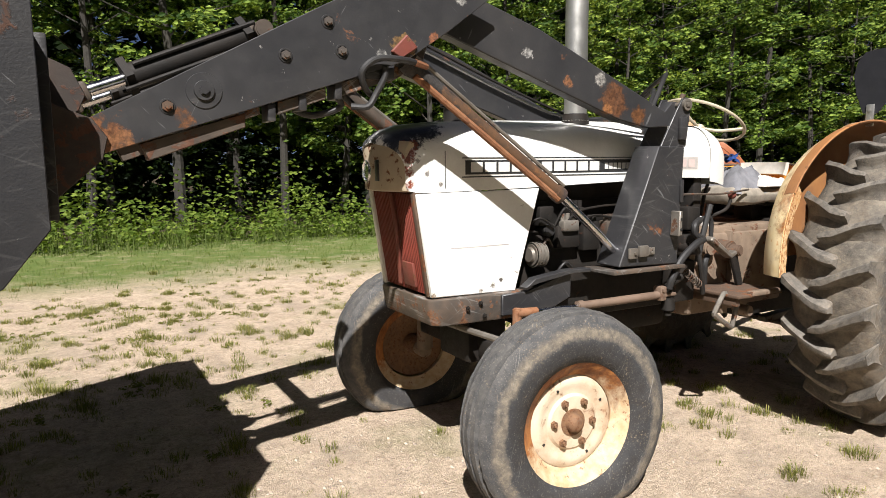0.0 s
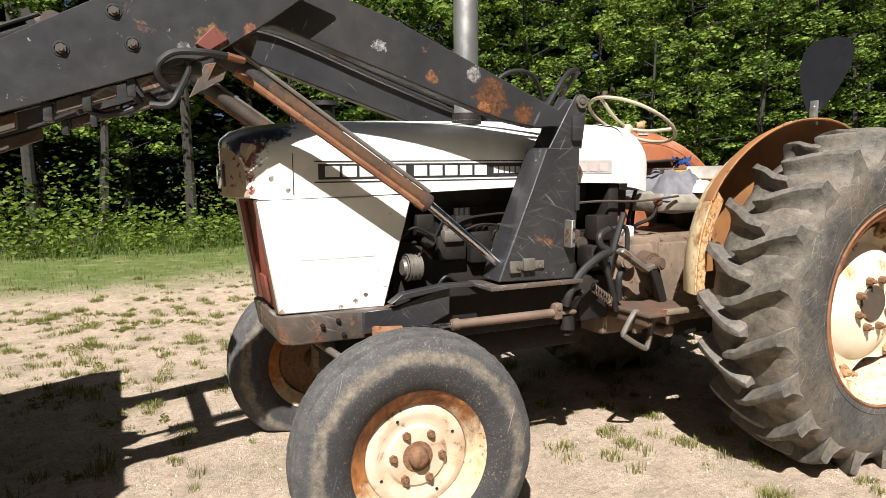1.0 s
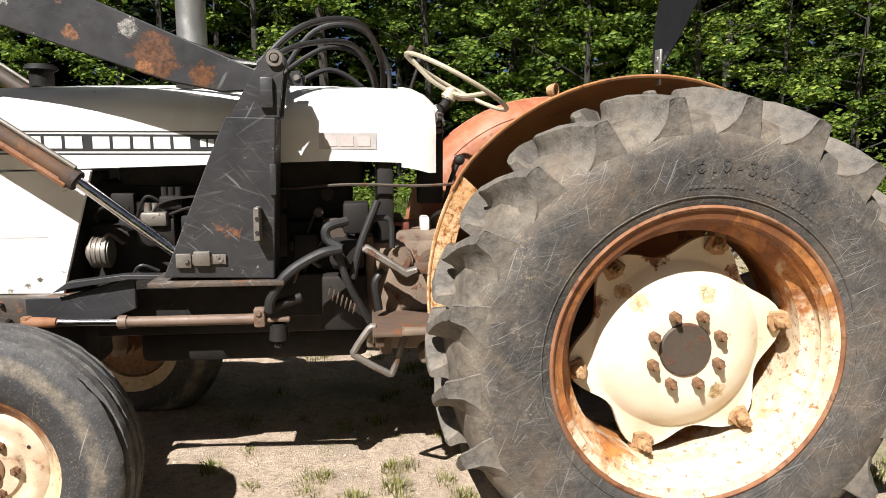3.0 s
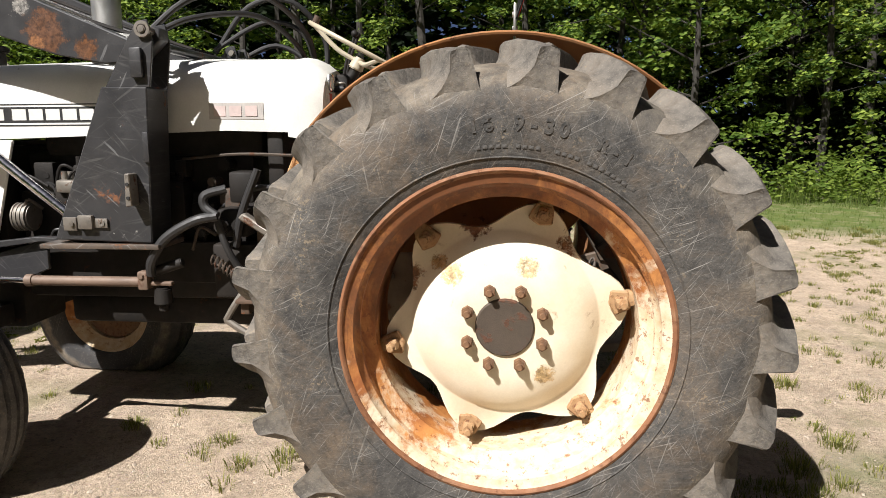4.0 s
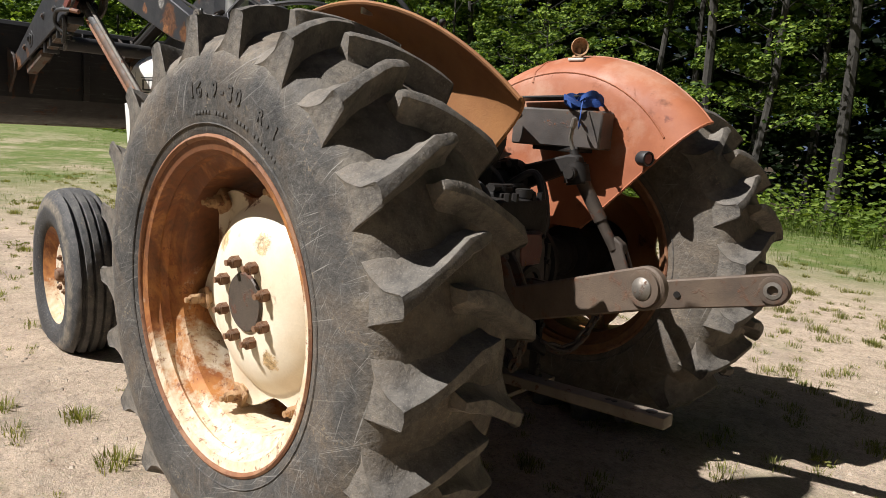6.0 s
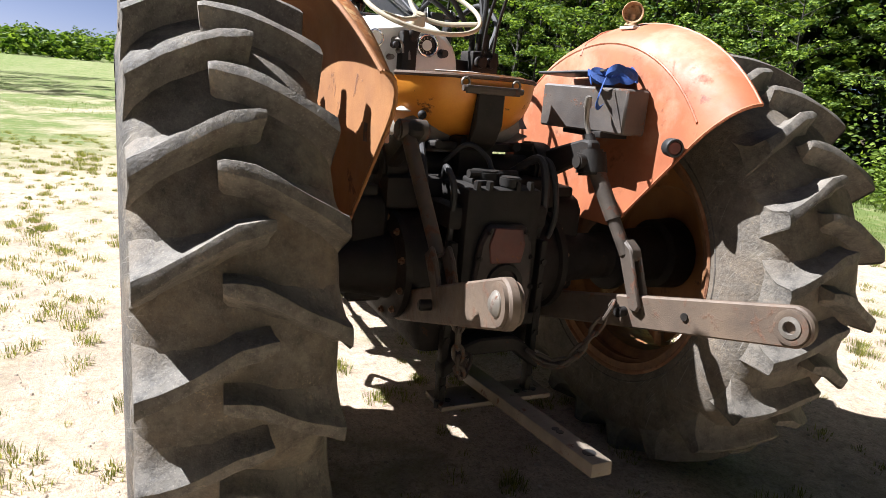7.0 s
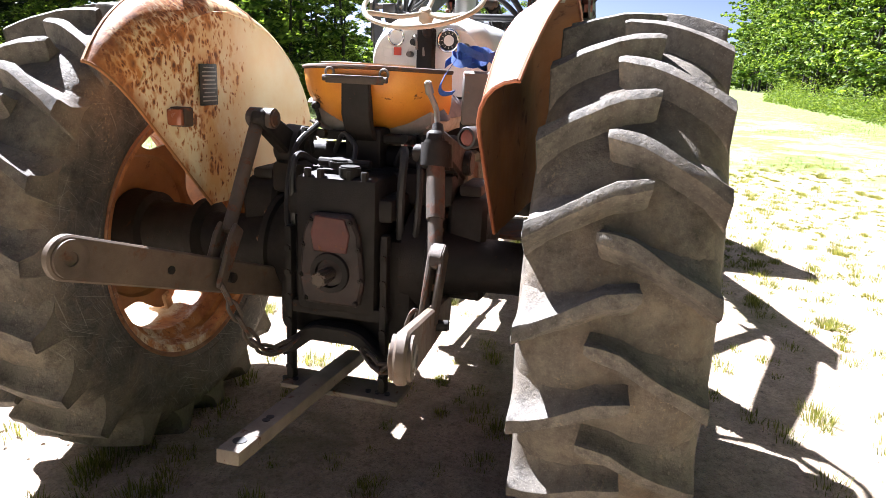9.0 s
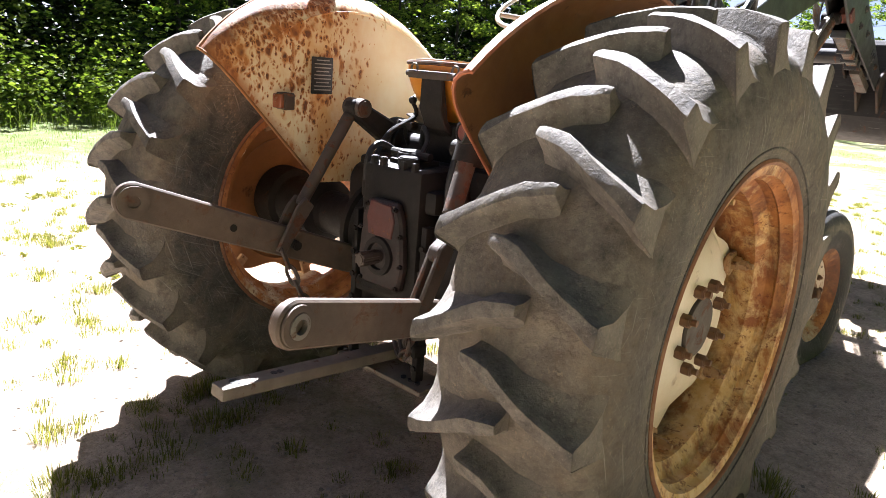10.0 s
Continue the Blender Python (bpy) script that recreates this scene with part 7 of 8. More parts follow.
def build_controls():
    """Pedals, levers, steering rod and hoses on the left side; valve block on the right."""
    bm = bm_new()
    prism(bm, [(-0.92, 0.905), (-0.90, 0.925), (-0.765, 0.835), (-0.725, 0.845), (-0.72, 0.825), (-0.765, 0.805)], -0.38, -0.335, 0.006)
    part("clutch_pedal", bm, "steel", tractor, "worn steel clutch pedal")
    for pts, mat in ((((-0.64, -0.10, 0.94), (-0.65, -0.16, 0.995), (-0.59, -0.20, 1.035), (-0.565, -0.21, 1.105)), "castiron"), (((-0.62, -0.05, 0.92), (-0.58, -0.05, 1.1), (-0.54, -0.05, 1.2)), "castiron"), (((-0.45, 0.10, 0.92), (-0.42, 0.12, 1.05), (-0.36, 0.13, 1.12)), "castiron")):
        bm = bm_new()
        tube(bm, pts, 0.009, 8)
        lever = part("gear_lever", bm, mat, tractor, "dark bent gear lever with a round knob")
        bm = bm_new()
        bmesh.ops.create_icosphere(bm, subdivisions=2, radius=0.022, matrix=Matrix.Translation(pts[-1]))
        part("knob", bm, "redcast" if pts[0][0] == -0.64 else "castiron", lever)
    # steering cylinder along the left side
    bm = bm_new()
    rod(bm, (-1.72, -0.365, 0.674), (-1.25, -0.395, 0.682), 0.018, None, 18, 0.004)
    rod(bm, (-1.725, -0.365, 0.674), (-1.69, -0.366, 0.675), 0.023, None, 14, 0.004)
    box(bm, -1.278, -1.240, -0.415, -0.365, 0.655, 0.722, 0.008)
    box(bm, -1.25, -1.16, -0.40, -0.375, 0.668, 0.684, 0.006)
    rod(bm, (-1.262, -0.42, 0.705), (-1.262, -0.36, 0.705), 0.012, None, 6, 0.002)
    cyl = part("steering_cylinder", bm, "ram", tractor, "long brown power steering cylinder")
    bm = bm_new()
    rod(bm, (-1.94, -0.348, 0.674), (-1.71, -0.365, 0.674), 0.0105, None, 14)
    part("piston_rod", bm, "chrome", cyl)
    bm = bm_new()
    rod(bm, (-2.03, -0.345, 0.674), (-1.92, -0.349, 0.674), 0.022, 0.016, 12, 0.004)
    rod(bm, (-2.02, -0.345, 0.59), (-2.02, -0.345, 0.695), 0.019, None, 12, 0.004)
    part("rod_end", bm, "rim_edge", cyl, "orange rusty rod end")
    bm = bm_new()
    rod(bm, (-1.20, -0.385, 0.60), (-1.20, -0.385, 0.66), 0.034, 0.028, 14, 0.006)
    rod(bm, (-1.20, -0.385, 0.575), (-1.20, -0.385, 0.60), 0.018, None, 10, 0.004)
    rod(bm, (-1.235, -0.395, 0.715), (-1.12, -0.385, 0.752), 0.018, None, 12, 0.003)
    part("drop_arm", bm, "castiron", cyl, "black steering drop arm and ball joint")
    for pts, r in ((((-1.225, -0.41, 0.71), (-1.215, -0.42, 0.76), (-1.16, -0.42, 0.84), (-1.06, -0.41, 0.90), (-0.985, -0.39, 0.915)), 0.017), (((-0.985, -0.39, 0.915), (-1.03, -0.38, 0.945), (-1.03, -0.375, 0.985), (-0.965, -0.35, 1.005)), 0.016),
                   (((-0.95, -0.33, 0.80), (-0.92, -0.33, 0.92), (-0.86, -0.32, 1.07)), 0.014), (((-1.0, -0.36, 0.90), (-0.96, -0.36, 0.78), (-0.89, -0.32, 0.64)), 0.013), (((-0.86, -0.30, 0.68), (-0.87, -0.31, 0.78), (-0.84, -0.30, 0.82)), 0.015), (((-0.90, -0.29, 1.0), (-0.82, -0.29, 1.0), (-0.81, -0.29, 0.90)), 0.011)):
        bm = bm_new()
        tube(bm, pts, r, 10)
        part("hydraulic_hose", bm, "hose", cyl)
    bm = bm_new()
    box(bm, -1.06, -0.90, -0.28, -0.20, 0.60, 0.80, 0.012)
    box(bm, -1.02, -0.91, -0.31, -0.20, 0.83, 0.93, 0.010)
    box(bm, -0.98, -0.89, -0.29, -0.20, 0.95, 1.06, 0.010)
    rod(bm, (-1.0, -0.33, 0.87), (-1.0, -0.28, 0.87), 0.028, None, 14, 0.004)
    part("steering_valve", bm, "castiron", tractor, "black greasy steering valve and linkage")
    bm = bm_new()
    for k in range(7):
        c = Vector((-1.03 + 0.014 * k, -0.34, 0.755 - 0.010 * k))
        tube(bm, [c + Vector((0.004 * math.cos(a), 0.018 * math.sin(a), 0.018 * math.cos(a))) for a in (2 * math.pi * i / 14 for i in range(14))], 0.0032, 5, 1, True)
    part("return_spring", bm, "link", tractor, "coiled return spring")


build_controls()


# ---- front loader ----
loader = thing("front_loader", "black bolted front-end loader with a wide bucket, raised over the hood", "loader", (-1.35, 0, 0))


def lpart(name, bm, mat, parent=None, label="", **kw):
    """A part of the loader, whose numbers are given from the yard's origin."""
    if parent is None:
        bmesh.ops.translate(bm, vec=(1.35, 0, 0), verts=bm.verts)
        return part(name, bm, mat, loader, label, **kw)
    bmesh.ops.translate(bm, vec=(1.35, 0, 0), verts=bm.verts)
    return part(name, bm, mat, parent, label, **kw)


LBOLT = bolt_mesh("bolt", 0.0155, 0.009, "battery")
RBOLT = bolt_mesh("bolt", 0.0165, 0.009, "rust")


def build_tower(s):
    def yy(a, b):
        return (min(s * a, s * b), max(s * a, s * b))
    bm = bm_new()
    prism(bm, [(-1.553, 0.835), (-1.202, 0.825), (-1.180, 1.345), (-1.338, 1.348)], *yy(0.287, 0.431), 0.004)
    tower = lpart("tower", bm, "black", None, "scratched black steel loader tower on the tractor frame")
    bm = bm_new()
    prism(bm, [(-1.325, 1.345), (-1.170, 1.345), (-1.150, 1.49), (-1.165, 1.56), (-1.20, 1.555), (-1.235, 1.50)], *yy(0.418, 0.428), 0.002)
    lpart("outer_cheek", bm, "black", tower)
    bm = bm_new()
    prism(bm, [(-1.325, 1.345), (-1.170, 1.345), (-1.150, 1.49), (-1.165, 1.56), (-1.20, 1.555), (-1.235, 1.50)], *yy(0.300, 0.310), 0.002)
    lpart("inner_cheek", bm, "black", tower)
    bm = bm_new()
    box(bm, -1.225, -1.185, *yy(0.428, 0.446), 1.375, 1.47, 0.004)
    lpart("stop_block", bm, "black", tower)
    bm = bm_new()
    rod(bm, (-1.178, s * 0.29, 1.528), (-1.178, s * 0.445, 1.528), 0.013, None, 18, 0.003)
    lathe(bm, [(s * 0.428, 0.014), (s * 0.428, 0.026), (s * 0.440, 0.026), (s * 0.440, 0.016)], 20, True, Matrix.Translation((-1.178, 0, 1.528)))
    lpart("pivot_pin", bm, "steel", tower, "greasy steel pivot pin")
    bm = bm_new()
    prism(bm, [(-1.95, 0.765), (-1.90, 0.80), (-1.72, 0.822), (-1.60, 0.820), (-1.60, 0.804), (-1.70, 0.806), (-1.88, 0.78)], *yy(0.262, 0.31), 0.002)
    lpart("front_wing", bm, "black", tower)
    bm = bm_new()
    box(bm, -1.598, -1.17, *yy(0.262, 0.452), 0.806, 0.822, 0.002)
    lpart("base_plate", bm, "bumper", tower, "base plate with a rusty edge")
    bm = bm_new()
    prism(bm, [(-2.05, 0.655), (-2.05, 0.742), (-1.93, 0.745), (-1.72, 0.804), (-1.69, 0.80), (-1.69, 0.70), (-1.80, 0.655)], *yy(0.268, 0.284), 0.003)
    rail = lpart("side_rail", bm, "black", tower, "black frame rail bolted along the engine")
    bm = bm_new()
    prism(bm, [(-1.78, 0.64), (-1.78, 0.795), (-0.95, 0.795), (-0.95, 0.64)], *yy(0.198, 0.214), 0.003)
    lpart("inner_rail", bm, "castiron", tower)
    bm = bm_new()
    box(bm, -1.205, -1.185, *yy(0.431, 0.440), 1.10, 1.2, 0.002)
    if s < 0:
        lpart("edge_tab", bm, "black", tower)
        bm = bm_new()
        box(bm, -1.508, -1.352, -0.440, -0.434, 0.878, 0.910, 0.002)
        box(bm, -1.508, -1.460, -0.446, -0.434, 0.868, 0.914, 0.003)
        box(bm, -1.452, -1.400, -0.452, -0.434, 0.874, 0.922, 0.004)
        rod(bm, (-1.475, -0.444, 0.892), (-1.475, -0.453, 0.892), 0.008, None, 6)
        lathe(bm, [(-0.440, 0.004), (-0.440, 0.011), (-0.443, 0.011), (-0.443, 0.005)], 14, True, Matrix.Translation((-1.372, 0, 0.894)))
    lpart("hose_clamp_plate", bm, "steel", tower, "small galvanised clamp plate")
    if s < 0:
        bm = bm_new()
        prism(bm, [(-1.256, 0.955), (-1.234, 0.958), (-1.236, 1.065), (-1.253, 1.065)], -0.484, -0.432, 0.003)
        lpart("slotted_bracket", bm, "steel", tower, "pale slotted bracket")
        for z in (0.985, 1.03):
            bm = bm_new()
            rod(bm, (-1.244, -0.480, z), (-1.244, -0.4875, z), 0.006, None, 12)
            lpart("slot_bolt", bm, "hose", tower)


def build_arm(s):
    def yy(a, b):
        return (min(s * a, s * b), max(s * a, s * b))
    # rear beam: two plates boxed in
    top = [(-1.150, 1.500), (-1.150, 1.540), (-1.205, 1.545), (-1.250, 1.500), (-1.943, 1.793), (-2.20, 1.872), (-2.46, 1.965), (-2.46, 1.72), (-2.36, 1.738), (-1.522, 1.458), (-1.350, 1.426), (-1.220, 1.435)]
    bm = bm_new()
    prism(bm, top, *yy(0.314, 0.376), 0.004)
    arm = lpart("arm", bm, "arm_paint", None, "black box-section loader arm, chipped and rust-patched")
    # front beam
    outer = [(-2.20, 1.878), (-2.46, 1.972), (-2.84, 1.782), (-3.53, 1.412), (-3.50, 1.315), (-2.82, 1.535), (-2.56, 1.625), (-2.39, 1.737)]
    bm = bm_new()
    prism(bm, outer, *yy(0.440, 0.452), 0.002)
    lpart("front_plate", bm, "arm_paint", arm, "front arm plate bolted at the knee")
    bm = bm_new()
    prism(bm, outer, *yy(0.352, 0.362), 0.002)
    lpart("inner_plate", bm, "black", arm)
    bm = bm_new()
    prism(bm, [(-2.30, 1.908), (-2.46, 1.968), (-2.84, 1.778), (-3.53, 1.408), (-3.53, 1.396), (-2.84, 1.766), (-2.46, 1.954), (-2.30, 1.896)], *yy(0.362, 0.440), 0.001)
    lpart("top_plate", bm, "arm_paint", arm)
    bm = bm_new()
    rod(bm, (-3.30, s * 0.362, 1.42), (-3.30, s * 0.440, 1.42), 0.045, None, 20)
    box(bm, -3.10, -2.60, *yy(0.362, 0.440), 1.56, 1.60, 0.004)
    lpart("beam_spacer", bm, "black", arm)
    for x, z, rusty in ((-2.835, 1.728, 0), (-2.79, 1.64, 0), (-2.975, 1.615, 0), (-3.325, 1.450, 1)):
        bm = bm_new()
        lathe(bm, [(s * 0.452, 0.0225), (s * 0.4545, 0.0215), (s * 0.4548, 0.017), (s * 0.452, 0.016)], 24, True, Matrix.Translation((x, 0, z)))
        lpart("washer", bm, "hose", arm)
        put("bolt", RBOLT if rusty else LBOLT, arm, Matrix.Translation((x + 1.35, s * 0.452, z)) @ (Matrix.Identity(4) if s < 0 else Matrix.Rotation(math.pi, 4, "Z")))
    bm = bm_new()
    lathe(bm, [(0.0, 0.052), (s * 0.003, 0.051), (s * 0.0035, 0.030), (s * 0.010, 0.028), (s * 0.011, 0.0)], 30, False, Matrix.Translation((-3.222, s * 0.452, 1.498)))
    rod(bm, (-3.222, s * 0.452, 1.498), (-3.222, s * 0.470, 1.498), 0.015, None, 8, 0.003)
    lpart("cross_tube_boss", bm, "black", arm)
    # underside gussets and a rusty bracket where the lift cylinder hangs
    for x, z in ((-3.02, 1.47), (-2.92, 1.505), (-2.80, 1.545)):
        bm = bm_new()
        box(bm, x - 0.012, x + 0.012, *yy(0.36, 0.44), z - 0.055, z, 0.003)
        lpart("gusset", bm, "black", arm)
    for pts in ([(-3.00, 1.475), (-2.84, 1.528), (-2.84, 1.49), (-3.0, 1.435)], [(-2.79, 1.545), (-2.62, 1.60), (-2.60, 1.565), (-2.77, 1.505)]):
        bm = bm_new()
        prism(bm, pts, *yy(0.375, 0.43), 0.003)
        lpart("channel", bm, "bumper", arm, "yellow-brown rusty channel under the beam")
    bm = bm_new()
    prism(bm, [(-3.40, 1.345), (-3.10, 1.44), (-3.10, 1.395), (-3.38, 1.295)], *yy(0.375, 0.43), 0.003)
    lpart("hinge_block", bm, "link", arm, "brown steel hinge block")
    bm = bm_new()
    prism(bm, [(-2.62, 1.65), (-2.56, 1.71), (-2.52, 1.67), (-2.58, 1.63)], *yy(0.40, 0.462), 0.003)
    lpart("knee_block", bm, "redcast", arm, "dull red block at the knee")
    bm = bm_new()
    prism(bm, [(-2.57, 1.56), (-2.43, 1.64), (-2.40, 1.72), (-2.50, 1.70)], *yy(0.305, 0.318), 0.003)
    lpart("cylinder_bracket", bm, "bumper", arm, "rusty black cylinder bracket")
    # lift cylinder
    a, b, c = Vector((-2.53, s * 0.365, 1.640)), Vector((-1.815, s * 0.365, 1.140)), Vector((-1.50, s * 0.365, 0.885))
    bm = bm_new()
    rod(bm, a, b, 0.029, None, 20, 0.004)
    rod(bm, b - (b - a).normalized() * 0.05, b, 0.035, None, 20, 0.004)
    rod(bm, a, a + (b - a).normalized() * 0.05, 0.034, None, 20, 0.006)
    n = Vector((0.57, 0, 0.82))
    cyl = lpart("lift_cylinder", bm, "cyl" if s < 0 else "link", None, "rusty hydraulic lift cylinder with a steel pipe along it")
    bm = bm_new()
    rod(bm, b, c, 0.0185, None, 16)
    lpart("piston_rod", bm, "chrome", cyl, "scuffed chromed piston rod")
    bm = bm_new()
    d, low = (b - a).normalized(), Vector((-0.57, 0, -0.82))
    rod(bm, a + d * 0.06 + low * 0.024 + Vector((0, s * 0.018, 0)), b - d * 0.02 + low * 0.024 + Vector((0, s * 0.018, 0)), 0.013, None, 8, 0.002)
    lpart("stop_bar", bm, "rim_edge", cyl, "orange rusty bar along the cylinder")
    bm = bm_new()
    rod(bm, a + n * 0.037 + Vector((0, s * 0.012, 0)), b + n * 0.037 - (b - a) * 0.03 + Vector((0, s * 0.012, 0)), 0.008, None, 8)
    lpart("feed_pipe", bm, "steel", cyl, "thin steel pipe along the cylinder")
    bm = bm_new()
    rod(bm, c + Vector((0, s * 0.05, 0)), c - Vector((0, s * 0.05, 0)), 0.028, None, 16, 0.004)
    lpart("rod_eye", bm, "castiron", cyl)
    bm = bm_new()
    rod(bm, a + Vector((0, s * 0.05, 0.01)), a - Vector((0, s * 0.04, -0.01)), 0.030, None, 16, 0.004)
    lpart("cylinder_eye", bm, "castiron", cyl)
    # bucket cylinder, above the front beam
    a, b, c = Vector((-3.00, s * 0.27, 1.715)), Vector((-3.405, s * 0.27, 1.545)), Vector((-3.56, s * 0.27, 1.485))
    bm = bm_new()
    rod(bm, a.lerp(b, 0.12), b, 0.040, None, 22, 0.003)
    for f in (0.12, 1.0):
        p = a.lerp(b, f)
        d = (b - a).normalized()
        rod(bm, p - d * 0.012, p + d * 0.012, 0.062, None, 4, 0.006)
    for dy, dz in ((-0.04, 0.035), (0.04, 0.035), (-0.04, -0.04), (0.04, -0.04)):
        rod(bm, a.lerp(b, 0.10) + Vector((0.012 * dz / 0.04, dy, dz)), b + Vector((0.012 * dz / 0.04, dy, dz)), 0.007, None, 8)
    bc = lpart("bucket_cylinder", bm, "castiron", None, "dark tie-rod bucket cylinder")
    bm = bm_new()
    rod(bm, b, c, 0.018, None, 16)
    lpart("piston_rod", bm, "chrome", bc)
    bm = bm_new()
    box(bm, -0.05, 0.05, -0.025, 0.025, -0.03, 0.03, 0.012, Matrix.Translation(c) @ Matrix.Rotation(radians(-22), 4, "Y"))
    lpart("rod_clevis", bm, "link", bc)
    bm = bm_new()
    rod(bm, a + Vector((0, -0.05, 0)), a + Vector((0, 0.05, 0)), 0.030, None, 16, 0.004)
    box(bm, -0.05, 0.0, -0.02, 0.02, -0.03, 0.03, 0.008, Matrix.Translation(a) @ Matrix.Rotation(radians(-22), 4, "Y"))
    lpart("clevis", bm, "link", bc)
    # steel oil lines along the arm
    for k in range(2):
        bm = bm_new()
        y = s * (0.30 - 0.022 * k)
        tube(bm, [(-2.44, y, 1.86 + 0.02 * k), (-2.2, y, 1.83 + 0.02 * k), (-1.75, y, 1.665 + 0.02 * k), (-1.40, y, 1.545 + 0.02 * k), (-1.25, y, 1.52)], 0.007, 7)
        lpart("oil_line", bm, "galv" if k == 0 else "castiron", arm)


for s in (-1, 1):
    build_tower(s)
    build_arm(s)


def build_bucket():
    W = 0.90
    bm = bm_new()
    prof = [(-3.645, 1.60), (-3.640, 1.15), (-3.73, 1.04), (-3.92, 0.975), (-4.42, 0.955)]
    back = [(x + 0.012, z - 0.004) for x, z in prof]
    prism(bm, prof + list(reversed([(x - 0.010, z + 0.012) for x, z in prof])), -W, W, 0)
    prism(bm, [(-3.645, 1.60), (-3.665, 1.625), (-3.80, 1.64), (-3.80, 1.63), (-3.668, 1.612)], -W, W, 0)
    bucket = lpart("bucket", bm, "bucket", None, "wide worn black loader bucket, tipped back")
    for s in (-1, 1):
        bm = bm_new()
        prism(bm, [(-3.640, 1.63), (-3.635, 1.15), (-3.73, 1.03), (-3.92, 0.965), (-4.42, 0.945), (-4.44, 1.0), (-3.82, 1.64)], s * W - 0.006, s * W + 0.006, 0.002)
        lpart("side_plate", bm, "bucket", bucket, "scraped bucket side plate")
    bm = bm_new()
    box(bm, -4.50, -4.36, -W - 0.01, W + 0.01, 0.945, 0.965, 0.004)
    lpart("cutting_edge", bm, "steel", bucket)
    for y in (-0.46, -0.34, 0.34, 0.46, -0.31, 0.31, -0.23, 0.23):
        bm = bm_new()
        tall = abs(y) < 0.32
        if tall:
            prism(bm, [(-3.645, 1.60), (-3.56, 1.56), (-3.525, 1.485), (-3.545, 1.44), (-3.64, 1.38)], y - 0.007, y + 0.007, 0.002)
        else:
            prism(bm, [(-3.645, 1.46), (-3.52, 1.41), (-3.485, 1.36), (-3.50, 1.30), (-3.645, 1.17)], y - 0.008, y + 0.008, 0.002)
        lpart("hinge_lug", bm, "lug_steel", bucket)
    for y in (-0.62, 0.62, 0.0):
        bm = bm_new()
        box(bm, -3.642, -3.615, y - 0.02, y + 0.02, 1.15, 1.60, 0.004)
        lpart("stiffener", bm, "bucket", bucket)


build_bucket()


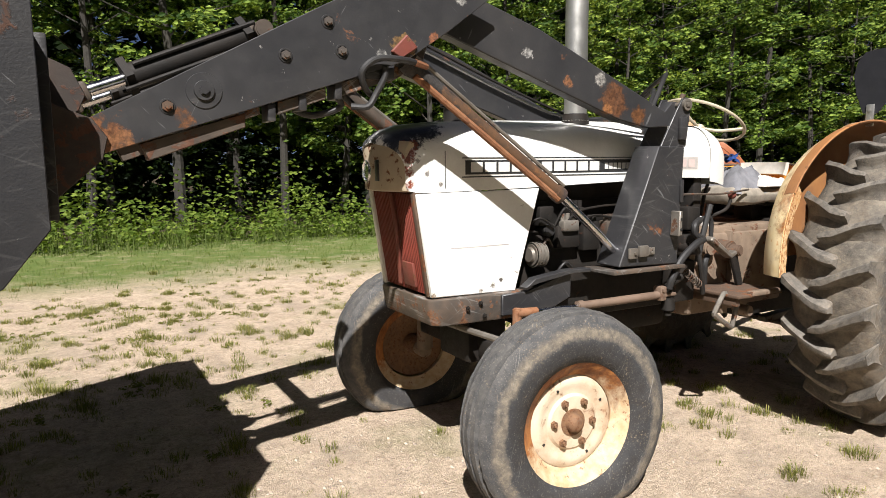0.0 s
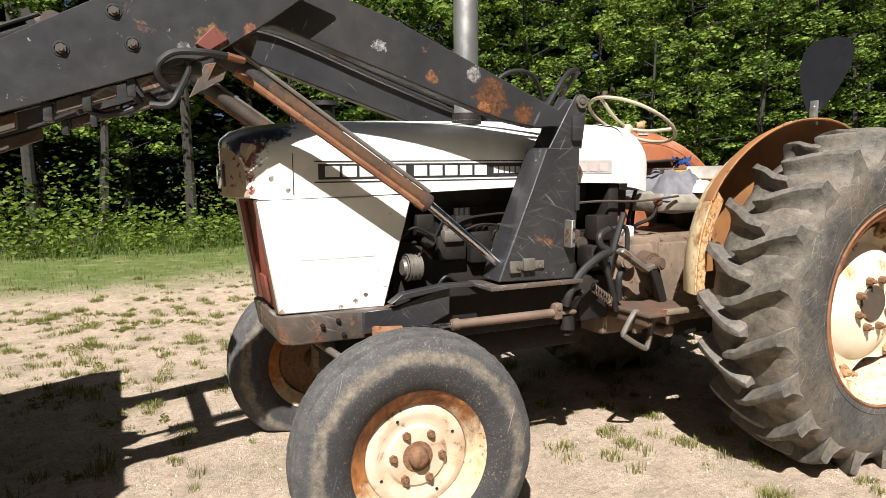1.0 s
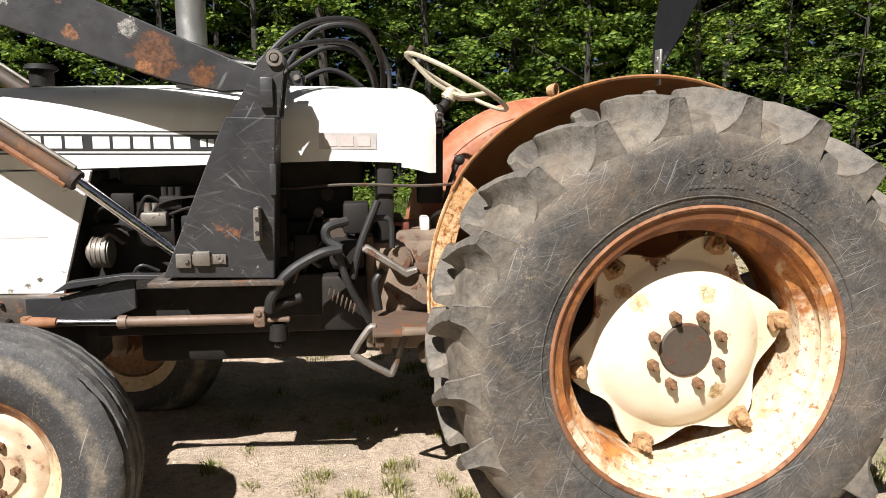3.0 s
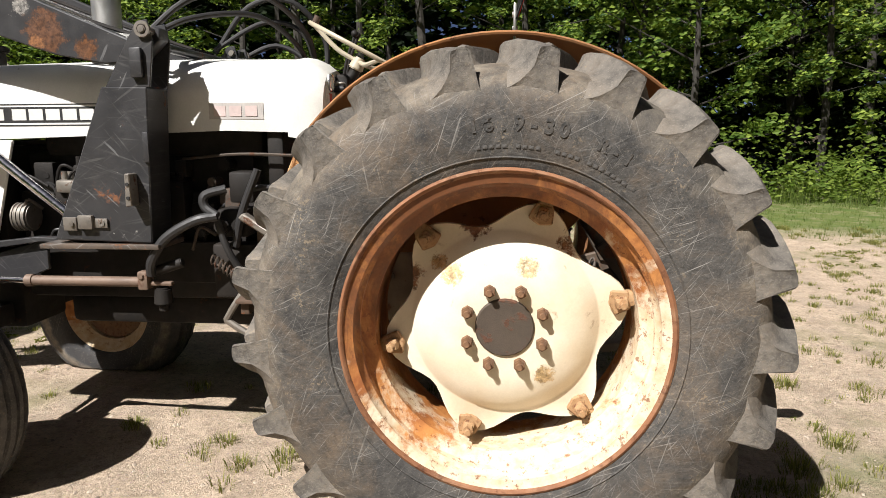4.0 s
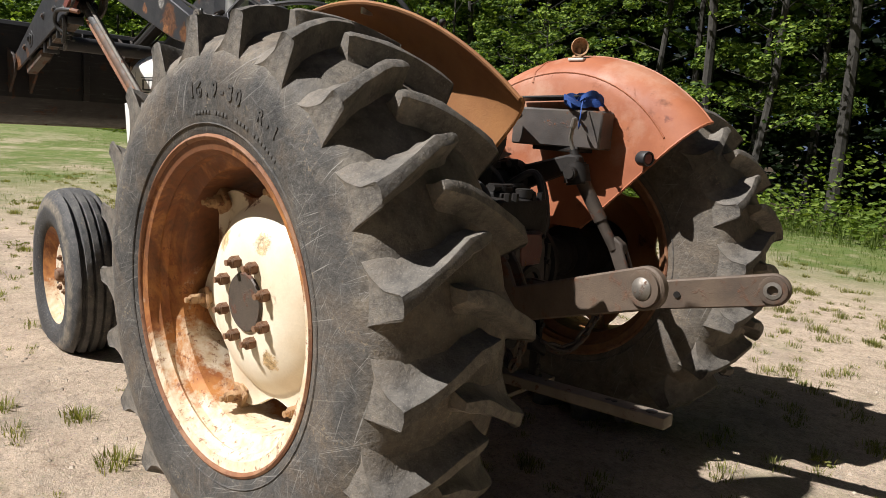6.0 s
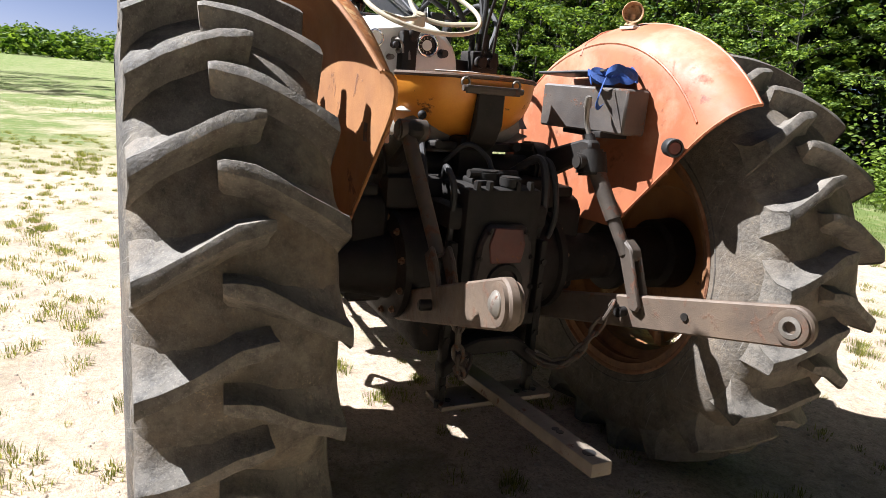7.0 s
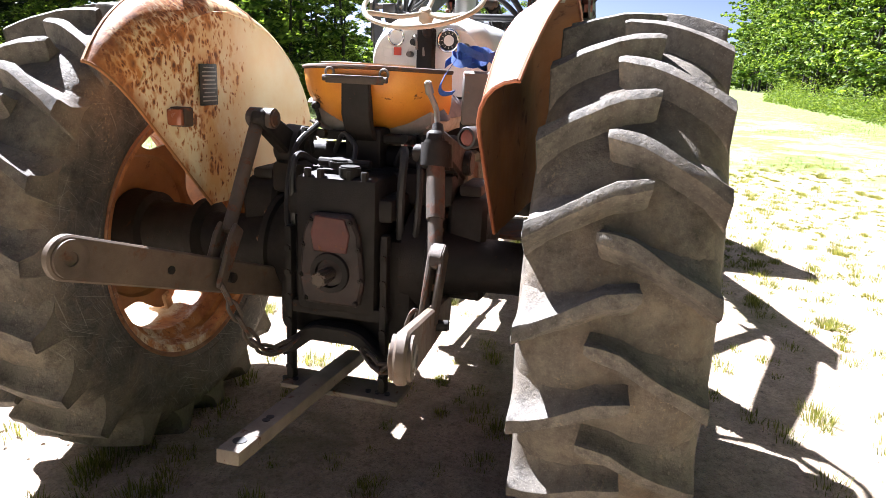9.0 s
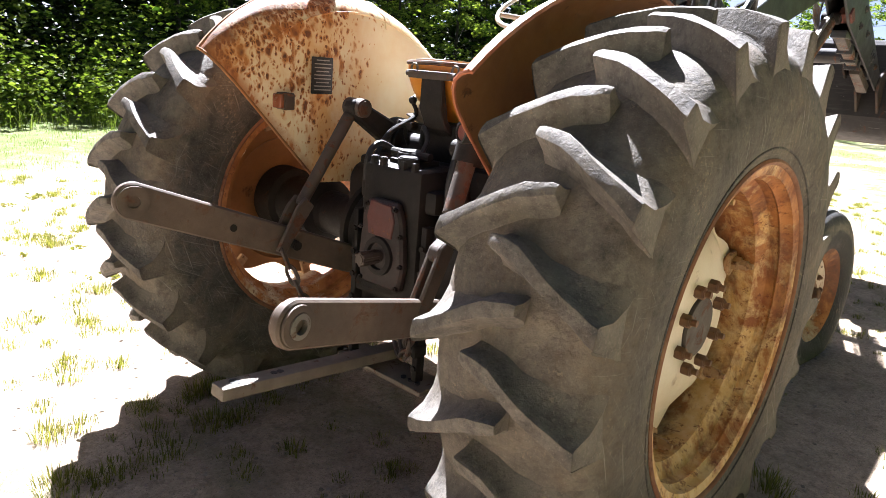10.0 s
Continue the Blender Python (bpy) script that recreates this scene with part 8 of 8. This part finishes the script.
def build_plumbing():
    """Hoses, the cross tube and the valve block."""
    bm = bm_new()
    rod(bm, (-3.222, -0.44, 1.498), (-3.222, 0.44, 1.498), 0.045, None, 24)
    lpart("cross_tube", bm, "black", None, "black cross tube between the arms")
    bm = bm_new()
    rod(bm, (-1.20, -0.31, 1.49), (-1.20, 0.31, 1.49), 0.016, None, 16)
    lpart("tower_brace", bm, "black", None, "brace bar across the towers behind the hood")
    for pts, r in ((((-2.50, -0.44, 1.62), (-2.60, -0.475, 1.625), (-2.68, -0.475, 1.62), (-2.725, -0.47, 1.585), (-2.725, -0.46, 1.55), (-2.70, -0.44, 1.52), (-2.66, -0.40, 1.51)), 0.011),
                   (((-2.64, -0.45, 1.60), (-2.64, -0.45, 1.57), (-2.67, -0.44, 1.51), (-2.70, -0.44, 1.47), (-2.75, -0.42, 1.47)), 0.011),
                   (((-2.74, -0.40, 1.58), (-2.80, -0.41, 1.52), (-2.78, -0.40, 1.47), (-2.87, -0.38, 1.44), (-2.93, -0.36, 1.46)), 0.011),
                   (((-2.72, -0.36, 1.60), (-2.76, -0.38, 1.52), (-2.73, -0.38, 1.48)), 0.011),
                   (((-1.25, -0.30, 1.52), (-1.10, -0.22, 1.66), (-0.92, -0.05, 1.70), (-0.83, 0.22, 1.60), (-0.82, 0.37, 1.42)), 0.0115),
                   (((-1.25, -0.28, 1.52), (-1.12, -0.18, 1.60), (-0.95, 0.0, 1.63), (-0.86, 0.22, 1.54), (-0.85, 0.36, 1.42)), 0.0105),
                   (((-1.25, 0.30, 1.53), (-1.10, 0.32, 1.72), (-0.92, 0.34, 1.74), (-0.80, 0.40, 1.60), (-0.79, 0.39, 1.42)), 0.0115),
                   (((-1.25, 0.29, 1.54), (-1.05, 0.36, 1.66), (-0.90, 0.42, 1.62), (-0.83, 0.42, 1.42)), 0.0105),
                   (((-1.22, 0.44, 1.50), (-1.05, 0.50, 1.58), (-0.90, 0.52, 1.50), (-0.84, 0.46, 1.38)), 0.012)):
        bm = bm_new()
        tube(bm, pts, r, 10)
        lpart("hydraulic_hose", bm, "hose", None, "black hydraulic hose")
    bm = bm_new()
    rod(bm, (-2.47, -0.432, 1.612), (-2.53, -0.452, 1.622), 0.011, 0.013, 8, 0.003)
    lpart("hose_fitting", bm, "rim_edge", None, "yellowish brass hose fitting")
    bm = bm_new()
    box(bm, -0.86, -0.74, 0.335, 0.46, 1.28, 1.37, 0.010)
    for k in range(4):
        rod(bm, (-0.845 + 0.03 * k, 0.38 + 0.02 * (k % 2), 1.36), (-0.845 + 0.03 * k, 0.38 + 0.02 * (k % 2), 1.44), 0.013, None, 12, 0.002)
    for k in range(2):
        rod(bm, (-0.74, 0.365 + 0.05 * k, 1.325), (-0.70, 0.365 + 0.05 * k, 1.325), 0.024, None, 16, 0.004)
    box(bm, -0.84, -0.78, 0.27, 0.34, 1.05, 1.33, 0.006)
    valve = lpart("valve_block", bm, "castiron", None, "black greasy hydraulic valve block with levers")
    for k in range(2):
        bm = bm_new()
        tube(bm, [(-0.72, 0.365 + 0.05 * k, 1.34), (-0.70, 0.37 + 0.05 * k, 1.48), (-0.66, 0.38 + 0.05 * k, 1.60)], 0.007, 8)
        bmesh.ops.create_icosphere(bm, subdivisions=2, radius=0.016, matrix=Matrix.Translation((-0.66, 0.38 + 0.05 * k, 1.61)))
        lpart("valve_lever", bm, "castiron", valve)


build_plumbing()
